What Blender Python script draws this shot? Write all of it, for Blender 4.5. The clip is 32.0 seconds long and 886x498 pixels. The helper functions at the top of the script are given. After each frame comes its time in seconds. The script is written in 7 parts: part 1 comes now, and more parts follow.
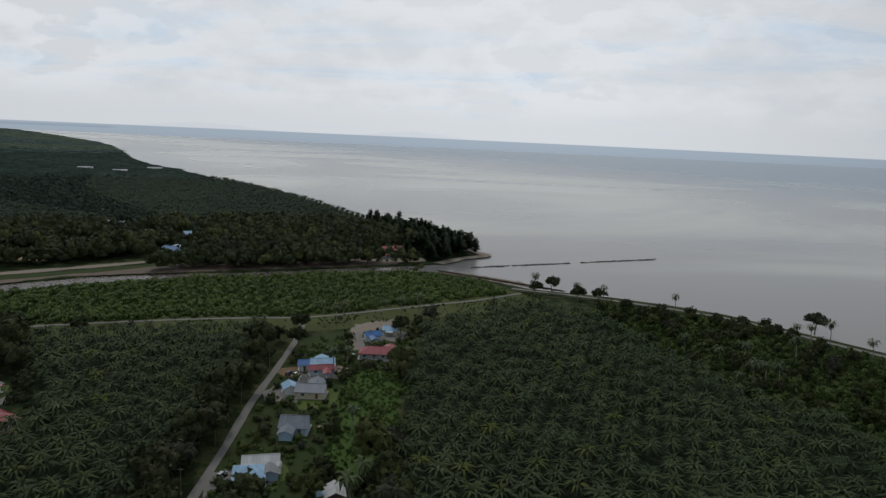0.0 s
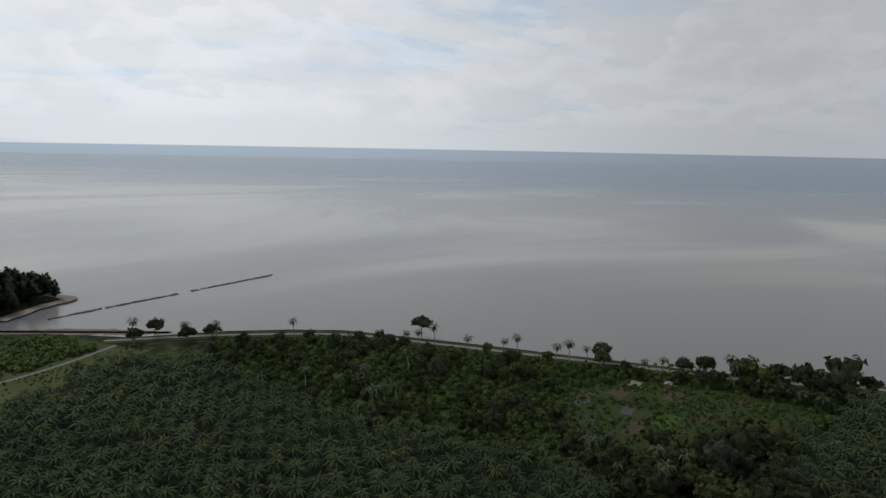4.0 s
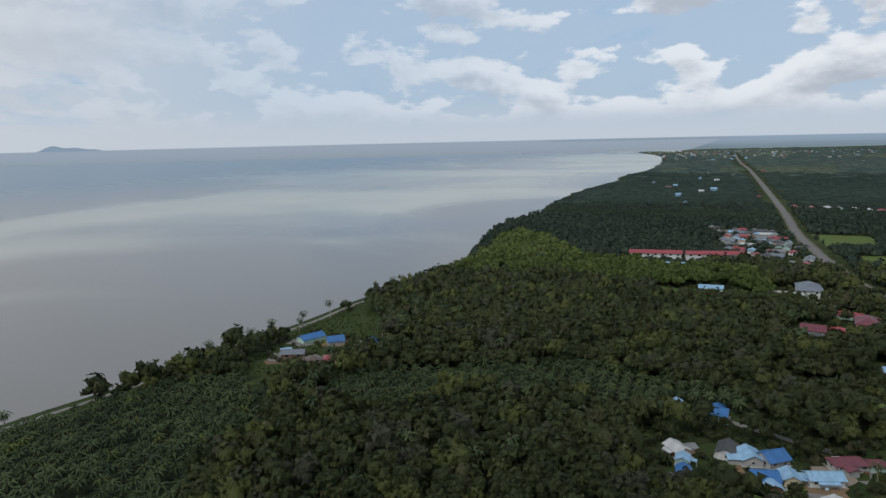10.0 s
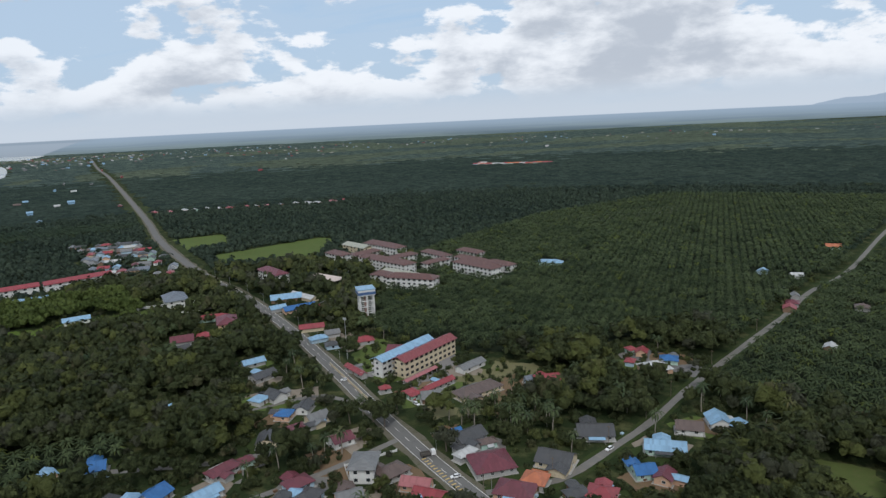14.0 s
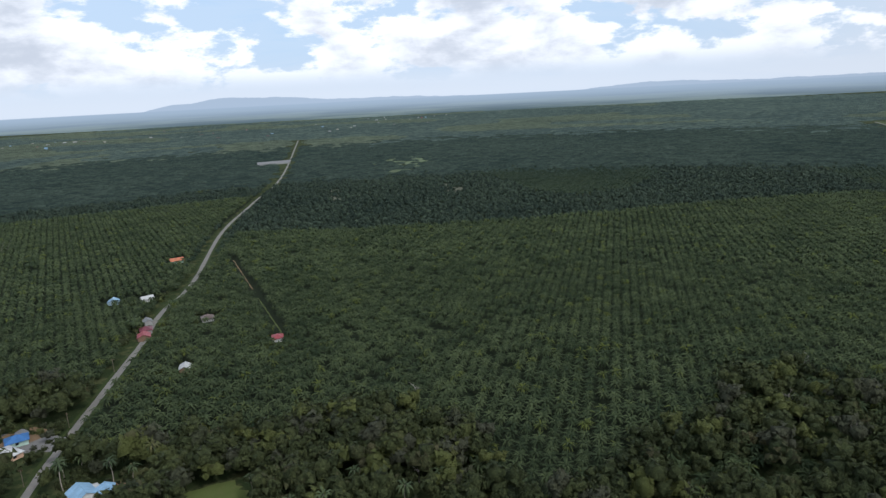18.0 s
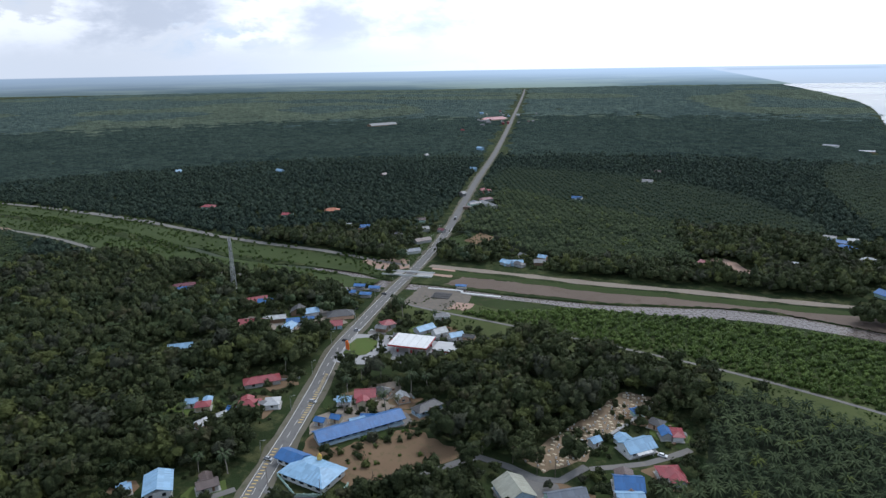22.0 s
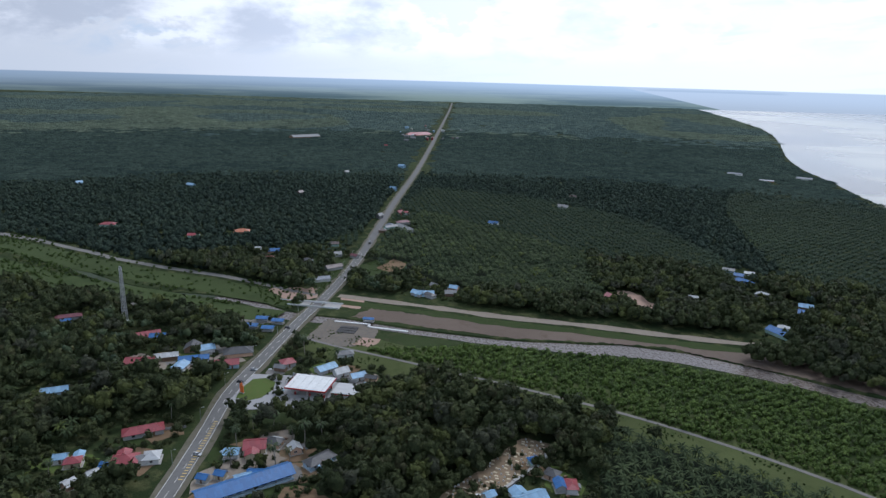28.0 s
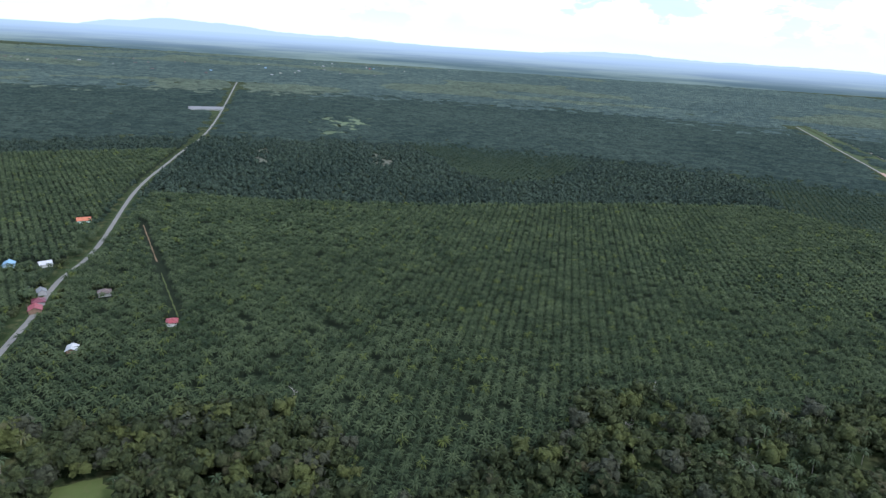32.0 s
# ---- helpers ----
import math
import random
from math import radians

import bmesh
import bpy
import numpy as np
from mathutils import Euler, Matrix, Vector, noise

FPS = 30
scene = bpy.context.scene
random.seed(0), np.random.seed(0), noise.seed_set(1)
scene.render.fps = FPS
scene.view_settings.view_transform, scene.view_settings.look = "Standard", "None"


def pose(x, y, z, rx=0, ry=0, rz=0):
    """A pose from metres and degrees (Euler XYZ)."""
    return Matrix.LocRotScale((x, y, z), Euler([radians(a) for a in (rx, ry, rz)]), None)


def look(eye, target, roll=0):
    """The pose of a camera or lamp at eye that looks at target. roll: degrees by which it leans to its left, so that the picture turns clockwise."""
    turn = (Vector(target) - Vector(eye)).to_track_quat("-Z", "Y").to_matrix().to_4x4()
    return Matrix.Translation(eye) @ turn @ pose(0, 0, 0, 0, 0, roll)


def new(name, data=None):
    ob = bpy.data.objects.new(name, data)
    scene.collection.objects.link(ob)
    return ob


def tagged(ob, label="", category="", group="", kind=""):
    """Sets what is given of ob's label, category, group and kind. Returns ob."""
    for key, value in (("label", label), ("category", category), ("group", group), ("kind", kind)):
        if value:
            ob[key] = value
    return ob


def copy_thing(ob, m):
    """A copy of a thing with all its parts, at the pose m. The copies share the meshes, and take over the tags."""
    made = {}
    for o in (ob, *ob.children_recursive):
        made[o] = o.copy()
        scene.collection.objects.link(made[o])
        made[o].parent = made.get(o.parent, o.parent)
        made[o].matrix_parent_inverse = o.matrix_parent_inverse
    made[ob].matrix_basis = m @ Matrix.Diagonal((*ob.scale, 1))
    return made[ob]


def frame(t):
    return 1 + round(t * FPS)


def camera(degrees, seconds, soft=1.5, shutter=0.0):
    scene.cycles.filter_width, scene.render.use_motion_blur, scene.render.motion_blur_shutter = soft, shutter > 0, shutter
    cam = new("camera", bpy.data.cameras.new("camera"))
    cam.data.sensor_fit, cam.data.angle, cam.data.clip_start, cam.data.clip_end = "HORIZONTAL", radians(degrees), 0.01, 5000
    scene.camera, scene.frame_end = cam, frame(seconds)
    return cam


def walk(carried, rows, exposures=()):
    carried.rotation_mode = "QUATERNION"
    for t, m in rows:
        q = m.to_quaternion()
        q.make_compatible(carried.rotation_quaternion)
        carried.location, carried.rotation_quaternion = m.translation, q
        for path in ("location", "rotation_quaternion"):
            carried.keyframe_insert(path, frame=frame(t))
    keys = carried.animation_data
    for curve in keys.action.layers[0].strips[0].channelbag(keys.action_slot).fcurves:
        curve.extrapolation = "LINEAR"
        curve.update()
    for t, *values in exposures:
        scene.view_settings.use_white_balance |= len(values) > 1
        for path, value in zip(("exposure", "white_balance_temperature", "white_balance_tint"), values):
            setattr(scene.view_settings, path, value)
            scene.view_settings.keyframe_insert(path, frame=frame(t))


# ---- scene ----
# A coastal village between oil palm estates, seen from a slowly climbing, turning drone.
# x east, y towards the river mouth, metres; the ground lies at z = 0.


def aim(x, y, z, heading, tilt, roll):
    """Pose of the camera from its place, compass heading, tilt and lean in degrees."""
    h, e = radians(heading), radians(tilt)
    ahead = Vector((math.sin(h) * math.cos(e), math.cos(h) * math.cos(e), math.sin(e)))
    return look((x, y, z), Vector((x, y, z)) + ahead, roll)


cam = camera(68.21, 32.0, soft=1.4)
walk(cam, [
    (0.0, aim(-26.17, -12.01, 101.68, 0.000, -9.894, 2.626)),
    (0.5, aim(-24.69, -7.65, 103.30, -0.026, -9.857, 2.797)),
    (1.0, aim(-23.15, -3.39, 104.92, -0.050, -9.817, 2.908)),
    (1.5, aim(-21.49, 0.74, 106.52, 0.162, -9.830, 3.033)),
    (2.0, aim(-19.65, 4.69, 108.11, 2.658, -9.734, 2.887)),
    (2.5, aim(-17.51, 8.40, 109.66, 11.097, -9.385, 2.353)),
    (3.0, aim(-14.95, 11.83, 111.22, 20.282, -9.117, 1.754)),
    (3.5, aim(-12.03, 14.90, 112.79, 26.638, -9.039, 1.388)),
    (5.5, aim(3.59, 19.93, 117.38, 50.433, -8.893, 0.134)),
    (6.0, aim(6.82, 19.76, 118.86, 56.677, -8.930, -0.161)),
    (6.5, aim(9.87, 19.44, 120.36, 62.957, -8.991, -0.294)),
    (7.0, aim(12.76, 18.92, 121.80, 69.217, -9.054, -0.162)),
    (7.5, aim(15.60, 18.22, 123.19, 75.501, -9.077, -0.116)),
    (8.0, aim(18.35, 17.31, 124.57, 81.841, -9.097, -0.231)),
    (8.5, aim(20.81, 16.15, 126.00, 88.191, -9.159, -0.537)),
    (9.0, aim(22.80, 14.81, 127.51, 94.558, -9.274, -0.783)),
    (9.5, aim(24.22, 13.28, 129.10, 100.997, -9.431, -1.044)),
    (10.0, aim(25.26, 11.54, 130.77, 107.446, -9.606, -1.323)),
    (10.5, aim(25.97, 9.58, 132.45, 113.831, -9.814, -1.512)),
    (11.0, aim(26.33, 7.39, 134.07, 120.243, -10.013, -1.750)),
    (11.5, aim(26.51, 4.92, 135.59, 126.653, -10.243, -2.010)),
    (12.0, aim(26.51, 2.32, 137.00, 133.117, -10.445, -2.255)),
    (12.5, aim(26.28, -0.28, 138.33, 139.512, -10.684, -2.366)),
    (13.0, aim(25.85, -2.99, 139.68, 145.921, -10.922, -2.497)),
    (13.5, aim(25.02, -5.69, 141.03, 152.386, -11.159, -2.639)),
    (14.0, aim(24.06, -8.48, 142.42, 158.888, -11.339, -2.727)),
    (14.5, aim(23.02, -11.13, 143.86, 165.430, -11.602, -2.831)),
    (16.5, aim(14.82, -19.34, 150.72, 191.425, -12.609, -3.009)),
    (17.0, aim(12.12, -20.22, 152.75, 197.921, -12.855, -2.913)),
    (17.5, aim(9.23, -20.84, 154.78, 204.471, -13.178, -3.130)),
    (18.0, aim(6.22, -21.11, 156.74, 211.762, -13.437, -2.916)),
    (18.5, aim(3.27, -20.94, 158.57, 221.726, -14.088, -3.284)),
    (19.0, aim(0.52, -20.39, 160.29, 232.356, -14.384, -2.315)),
    (19.5, aim(-2.00, -19.49, 161.94, 243.564, -14.651, -2.228)),
    (20.0, aim(-4.26, -18.32, 163.53, 254.796, -14.942, -2.111)),
    (20.5, aim(-6.28, -16.94, 165.13, 266.086, -15.169, -1.919)),
    (21.0, aim(-8.04, -15.37, 166.72, 277.332, -15.380, -1.687)),
    (21.5, aim(-9.56, -13.67, 168.31, 288.615, -15.511, -1.367)),
    (22.0, aim(-10.93, -11.90, 169.86, 299.967, -15.579, -0.987)),
    (22.5, aim(-12.04, -9.90, 171.37, 310.381, -15.675, -0.704)),
    (23.0, aim(-12.77, -7.65, 172.76, 314.319, -15.564, -0.534)),
    (23.5, aim(-13.05, -4.93, 174.03, 315.597, -15.333, -0.420)),
    (24.0, aim(-12.93, -1.76, 175.14, 320.012, -15.283, -0.275)),
    (24.5, aim(-12.78, 1.51, 176.14, 330.080, -15.151, 0.039)),
    (25.5, aim(-13.07, 4.34, 178.01, 343.900, -14.953, 0.372)),
    (26.5, aim(-13.35, 7.17, 179.88, 337.786, -14.756, 0.706)),
    (27.0, aim(-13.84, 7.52, 181.38, 327.671, -14.645, 0.980)),
    (27.5, aim(-14.39, 7.70, 182.97, 317.395, -14.598, 1.284)),
    (28.0, aim(-14.90, 7.55, 184.61, 306.563, -14.709, 1.639)),
    (28.5, aim(-15.17, 6.96, 186.26, 295.634, -14.886, 2.135)),
    (29.0, aim(-15.20, 6.11, 187.87, 284.463, -15.096, 2.684)),
    (29.5, aim(-15.05, 5.00, 189.38, 273.396, -15.377, 3.322)),
    (30.0, aim(-14.82, 3.79, 190.80, 262.263, -15.775, 3.851)),
    (30.5, aim(-14.59, 2.81, 192.13, 251.199, -16.257, 4.361)),
    (31.0, aim(-14.15, 2.03, 193.37, 239.980, -16.720, 4.416)),
    (31.5, aim(-13.46, 1.39, 194.55, 228.628, -17.123, 4.183)),
    (32.0, aim(-12.61, 0.77, 195.74, 217.286, -17.517, 3.714)),
], exposures=[
    (0.0, -0.72, 6150, 10), (3.0, -0.64, 6150, 10), (6.0, -0.62, 6150, 10), (9.0, -0.27, 6050, 10), (11.0, -0.19, 6000, 10), (13.0, -0.08, 6000, 10), (17.0, 0.12, 5950, 11),
    (19.0, 0.34, 5850, 12), (20.5, 0.32, 5700, 12), (22.0, 0.22, 5600, 12), (24.5, -0.08, 5550, 13), (27.0, -0.12, 5550, 13), (28.0, 0.0, 5500, 13), (30.0, 0.46, 5450, 13),
    (31.0, 0.72, 5400, 14), (32.0, 0.86, 5350, 15)])

# ---- light ----
SUN_HEADING, SUN_HEIGHT = 335.0, 52.0
sun_data = bpy.data.lights.new("sun", "SUN")
sun_data.energy, sun_data.angle, sun_data.color = 1.5, radians(10), (1.0, 0.95, 0.87)
sun = new("sun", sun_data)
_h, _e = radians(SUN_HEADING), radians(SUN_HEIGHT)
SUN_DIR = Vector((math.sin(_h) * math.cos(_e), math.cos(_h) * math.cos(_e), math.sin(_e)))
sun.rotation_euler = SUN_DIR.to_track_quat("Z", "Y").to_euler()


class Nodes:
    """Small helper to write node trees as expressions."""

    def __init__(self, tree):
        self.tree = tree
        tree.nodes.clear()

    def add(self, kind):
        return self.tree.nodes.new(kind)

    def plug(self, value, socket):
        if isinstance(value, bpy.types.NodeSocket):
            self.tree.links.new(value, socket)
        elif value is not None:
            if hasattr(socket.default_value, "__len__") and isinstance(value, (tuple, list)):
                n = len(socket.default_value)
                socket.default_value = tuple(value)[:n] + (1.0,) * (n - len(tuple(value)[:n]))
            else:
                socket.default_value = value

    def math(self, op, a, b=None, c=None, clamp=False):
        n = self.add("ShaderNodeMath")
        n.operation, n.use_clamp = op, clamp
        for s, v in zip(n.inputs, (a, b, c)):
            self.plug(v, s)
        return n.outputs[0]

    def mix(self, fac, a, b, blend="MIX"):
        n = self.add("ShaderNodeMix")
        n.data_type, n.blend_type = "RGBA", blend
        self.plug(fac, n.inputs[0]), self.plug(a, n.inputs[6]), self.plug(b, n.inputs[7])
        return n.outputs[2]

    def step(self, v, a, b, lo=0.0, hi=1.0):
        n = self.add("ShaderNodeMapRange")
        n.interpolation_type = "SMOOTHSTEP"
        for s, x in zip(n.inputs, (v, a, b, lo, hi)):
            self.plug(x, s)
        return n.outputs[0]

    def noise(self, vec, scale, detail=3.0, rough=0.5, distortion=0.0):
        n = self.add("ShaderNodeTexNoise")
        self.plug(vec, n.inputs["Vector"]), self.plug(scale, n.inputs["Scale"]), self.plug(detail, n.inputs["Detail"])
        self.plug(rough, n.inputs["Roughness"]), self.plug(distortion, n.inputs["Distortion"])
        return n.outputs["Fac"]

    def join(self, x, y, z):
        n = self.add("ShaderNodeCombineXYZ")
        for s, v in zip(n.inputs, (x, y, z)):
            self.plug(v, s)
        return n.outputs[0]

    def split(self, v):
        n = self.add("ShaderNodeSeparateXYZ")
        self.plug(v, n.inputs[0])
        return n.outputs

    def vec(self, op, a, b=None):
        n = self.add("ShaderNodeVectorMath")
        n.operation = op
        for s, v in zip(n.inputs, (a, b)):
            self.plug(v, s)
        return n.outputs[1] if op in ("DOT_PRODUCT", "LENGTH") else n.outputs[0]

    def bump(self, height, strength=0.4, distance=0.05):
        n = self.add("ShaderNodeBump")
        self.plug(height, n.inputs["Height"])
        n.inputs["Strength"].default_value, n.inputs["Distance"].default_value = strength, distance
        return n.outputs[0]


def heading_vec(a):
    return (math.sin(radians(a)), math.cos(radians(a)), 0.0)


def build_world():
    world = bpy.data.worlds.new("sky")
    scene.world = world
    world.use_nodes = True
    g = Nodes(world.node_tree)
    d = g.vec("NORMALIZE", g.add("ShaderNodeTexCoord").outputs["Generated"])
    x, y, z = g.split(d)
    sky = g.add("ShaderNodeTexSky")
    sky.sky_type, sky.sun_disc = "NISHITA", False
    sky.sun_elevation, sky.sun_rotation = radians(SUN_HEIGHT), radians(SUN_HEADING)
    sky.air_density, sky.dust_density = 1.0, 1.6
    blue = g.mix(1.0, sky.outputs[0], (0.085, 0.085, 0.085), "MULTIPLY")
    blue = g.mix(0.75, blue, (0.47, 0.66, 0.86))
    # cloud deck, drawn on a flat layer above
    up = g.math("ADD", g.math("MAXIMUM", z, 0.0), 0.13)
    px, py = g.math("DIVIDE", x, up), g.math("DIVIDE", y, up)
    flat = g.join(px, py, 0.0)
    puff = g.join(g.math("MULTIPLY", x, 2.6), g.math("MULTIPLY", y, 2.6), g.math("MULTIPLY", z, 6.0))
    lift = g.join(g.math("MULTIPLY", x, 2.6), g.math("MULTIPLY", y, 2.6), g.math("MULTIPLY", g.math("ADD", z, 0.020), 6.0))
    big = g.noise(puff, 1.5, 3.0, 0.5, 0.2)
    lumps = g.noise(puff, 3.7, 8.0, 0.58, 0.1)
    wisps = g.noise(g.join(g.math("MULTIPLY", px, 0.5), py, 7.0), 1.3, 6.0, 0.6, 0.8)
    inland = g.vec("DOT_PRODUCT", d, heading_vec(165.0))
    towards_sun = g.vec("DOT_PRODUCT", d, heading_vec(SUN_HEADING + 20))
    cover = g.math("ADD", g.math("MULTIPLY", lumps, 0.62), g.math("MULTIPLY", big, 0.5))
    cover = g.math("ADD", cover, g.math("MULTIPLY", towards_sun, 0.02))
    cover = g.math("ADD", cover, g.step(g.vec("DOT_PRODUCT", d, heading_vec(205.0)), 0.2, 0.95, 0.0, 0.035))
    cover = g.math("ADD", cover, g.math("SUBTRACT", g.step(z, 0.20, 0.05, 0.0, 0.055), 0.012))
    seaside = g.vec("DOT_PRODUCT", d, heading_vec(30.0))
    cumulus = g.math("MULTIPLY", g.step(cover, 0.535, 0.585), g.step(seaside, -0.35, 0.75, 1.0, 0.22))
    veil = g.math("MULTIPLY", g.step(wisps, 0.15, 0.5), g.step(inland, 0.45, -0.20, 0.30, 1.0))
    above = g.math("ADD", g.math("MULTIPLY", g.noise(lift, 3.7, 8.0, 0.58, 0.1), 0.62), g.math("MULTIPLY", g.noise(lift, 1.5, 3.0, 0.5, 0.2), 0.5))
    shade = g.step(above, 0.50, 0.70)
    under = g.mix(shade, (1.0, 0.99, 0.97), (0.56, 0.585, 0.62))
    colour = g.mix(veil, blue, (0.73, 0.735, 0.73))
    colour = g.mix(g.math("MULTIPLY", cumulus, g.step(z, 0.010, 0.045, 0.0, 0.95)), colour, under)
    low = g.step(z, 0.065, 0.0)
    lowcol = g.mix(g.step(towards_sun, -0.6, 0.9), (0.68, 0.715, 0.745), (0.70, 0.71, 0.71))
    colour = g.mix(g.math("MULTIPLY", low, 0.85), colour, lowcol)
    # far hills and the island, thin silhouettes in the haze
    level = g.vec("NORMALIZE", g.join(x, y, 0.0))
    def hump(head, width, height):
        off = g.math("SUBTRACT", 1.0, g.vec("DOT_PRODUCT", level, heading_vec(head)))
        w = 1.0 - math.cos(radians(width))
        return g.math("MULTIPLY", g.math("POWER", 2.718, g.math("DIVIDE", off, -w)), height)
    def total(*terms):
        out = terms[0]
        for t in terms[1:]:
            out = g.math("ADD", out, t)
        return out
    rough = g.noise(level, 24.0, 6.0, 0.6)
    shaken = g.math("MULTIPLY", g.math("SUBTRACT", rough, 0.5), 0.007)
    ridge = total(hump(193.8, 3.0, 0.0130), hump(190.0, 2.0, 0.0055), hump(198.6, 4.0, 0.0110), hump(207.0, 8.0, 0.0065), hump(229.5, 5.0, 0.0070), hump(243.0, 14.0, 0.0060), -0.0085, shaken)
    hills = g.step(g.math("SUBTRACT", ridge, z), -0.0004, 0.0008)
    colour = g.mix(g.math("MULTIPLY", hills, 0.85), colour, (0.335, 0.415, 0.505))
    faint = total(hump(340.0, 5.0, 0.010), hump(357.0, 4.0, 0.011), -0.008, shaken)
    colour = g.mix(g.math("MULTIPLY", g.step(g.math("SUBTRACT", faint, z), -0.001, 0.0015), 0.18), colour, (0.45, 0.50, 0.56))
    isle = total(hump(77.1, 0.85, 0.0088), hump(78.6, 0.8, 0.0060), hump(79.9, 0.7, 0.0035), -0.0078, g.math("MULTIPLY", shaken, 0.25))
    colour = g.mix(g.math("MULTIPLY", g.step(g.math("SUBTRACT", isle, z), -0.0003, 0.0005), 0.9), colour, (0.25, 0.335, 0.42))
    # sea and plain beyond the built land, down from the true horizon
    down = g.math("MAXIMUM", g.math("MULTIPLY", z, -1.0), 0.002)
    north_side = g.math("SUBTRACT", g.vec("DOT_PRODUCT", d, heading_vec(49.1)), g.math("MULTIPLY", down, 810.0 / 160.0))
    east_side = g.math("SUBTRACT", g.vec("DOT_PRODUCT", d, heading_vec(42.1)), g.math("MULTIPLY", down, 416.0 / 140.0))
    seaward = g.math("MINIMUM", north_side, east_side)
    # both pale towards the horizon: haze put into the backdrop colours
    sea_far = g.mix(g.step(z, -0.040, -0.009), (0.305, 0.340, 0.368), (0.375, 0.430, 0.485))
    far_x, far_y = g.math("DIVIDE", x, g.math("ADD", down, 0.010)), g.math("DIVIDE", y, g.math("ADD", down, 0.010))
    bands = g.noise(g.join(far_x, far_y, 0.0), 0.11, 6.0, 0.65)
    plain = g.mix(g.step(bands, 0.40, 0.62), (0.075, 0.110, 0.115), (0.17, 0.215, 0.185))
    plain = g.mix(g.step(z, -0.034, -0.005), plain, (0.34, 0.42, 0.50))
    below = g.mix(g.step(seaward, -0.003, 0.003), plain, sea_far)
    spit = g.math("MULTIPLY", g.step(g.vec("DOT_PRODUCT", level, heading_vec(328.0)), math.cos(radians(5.6)), math.cos(radians(4.6))), g.math("MULTIPLY", g.step(z, -0.0115, -0.0105), g.step(z, -0.0080, -0.0088)))
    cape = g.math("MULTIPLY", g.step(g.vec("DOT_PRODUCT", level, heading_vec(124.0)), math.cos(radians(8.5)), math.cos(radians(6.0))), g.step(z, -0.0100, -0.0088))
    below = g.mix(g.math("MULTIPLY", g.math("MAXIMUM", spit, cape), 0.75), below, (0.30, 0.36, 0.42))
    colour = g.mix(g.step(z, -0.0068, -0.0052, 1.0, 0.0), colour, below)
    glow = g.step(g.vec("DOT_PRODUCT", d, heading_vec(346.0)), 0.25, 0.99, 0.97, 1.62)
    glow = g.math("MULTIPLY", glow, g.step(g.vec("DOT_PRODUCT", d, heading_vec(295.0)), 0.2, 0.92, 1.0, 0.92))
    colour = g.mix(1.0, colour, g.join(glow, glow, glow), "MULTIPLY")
    bg = g.add("ShaderNodeBackground")
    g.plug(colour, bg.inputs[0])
    bg.inputs[1].default_value = 1.0
    g.tree.links.new(bg.outputs[0], g.add("ShaderNodeOutputWorld").inputs[0])


build_world()

# ---- materials ----
MATS = {}


def material(name, build):
    if name not in MATS:
        m = bpy.data.materials.new(name)
        m.use_nodes = True
        g = Nodes(m.node_tree)
        bsdf = g.add("ShaderNodeBsdfPrincipled")
        g.tree.links.new(bsdf.outputs[0], g.add("ShaderNodeOutputMaterial").inputs[0])
        build(g, bsdf)
        MATS[name] = m
    return MATS[name]


def world_pos(g):
    return g.add("ShaderNodeNewGeometry").outputs["Position"]


def surface(name, colour, rough=0.7, metal=0.0, spread=0.25, scale=1.2, stain=None, fine=9.0, relief=0.02, spec=0.4):
    """Worn paint, concrete, soil or stone: two scales of variation and fine relief."""
    def build(g, b):
        p = world_pos(g)
        coarse, small = g.noise(p, scale * 0.22, 4.0, 0.6), g.noise(p, fine, 3.0, 0.6)
        lo = tuple(c * (1 - spread) for c in colour)
        hi = tuple(min(1.0, c * (1 + spread)) for c in colour)
        c = g.mix(coarse, lo, hi)
        c = g.mix(g.math("MULTIPLY", small, 0.25), c, tuple(v * 0.75 for v in colour))
        if stain:
            c = g.mix(g.step(g.noise(p, scale, 6.0, 0.7), 0.50, 0.70, 0.0, 0.8), c, stain)
        rnd = g.add("ShaderNodeObjectInfo").outputs["Random"]
        c = g.mix(0.18, c, g.mix(rnd, lo, hi))
        g.plug(c, b.inputs["Base Color"])
        g.plug(g.step(small, 0.2, 0.8, rough - 0.1, min(1.0, rough + 0.1)), b.inputs["Roughness"])
        b.inputs["Metallic"].default_value = metal
        b.inputs["Specular IOR Level"].default_value = spec
        if relief:
            g.plug(g.bump(small, 0.4, relief), b.inputs["Normal"])
    return material(name, build)


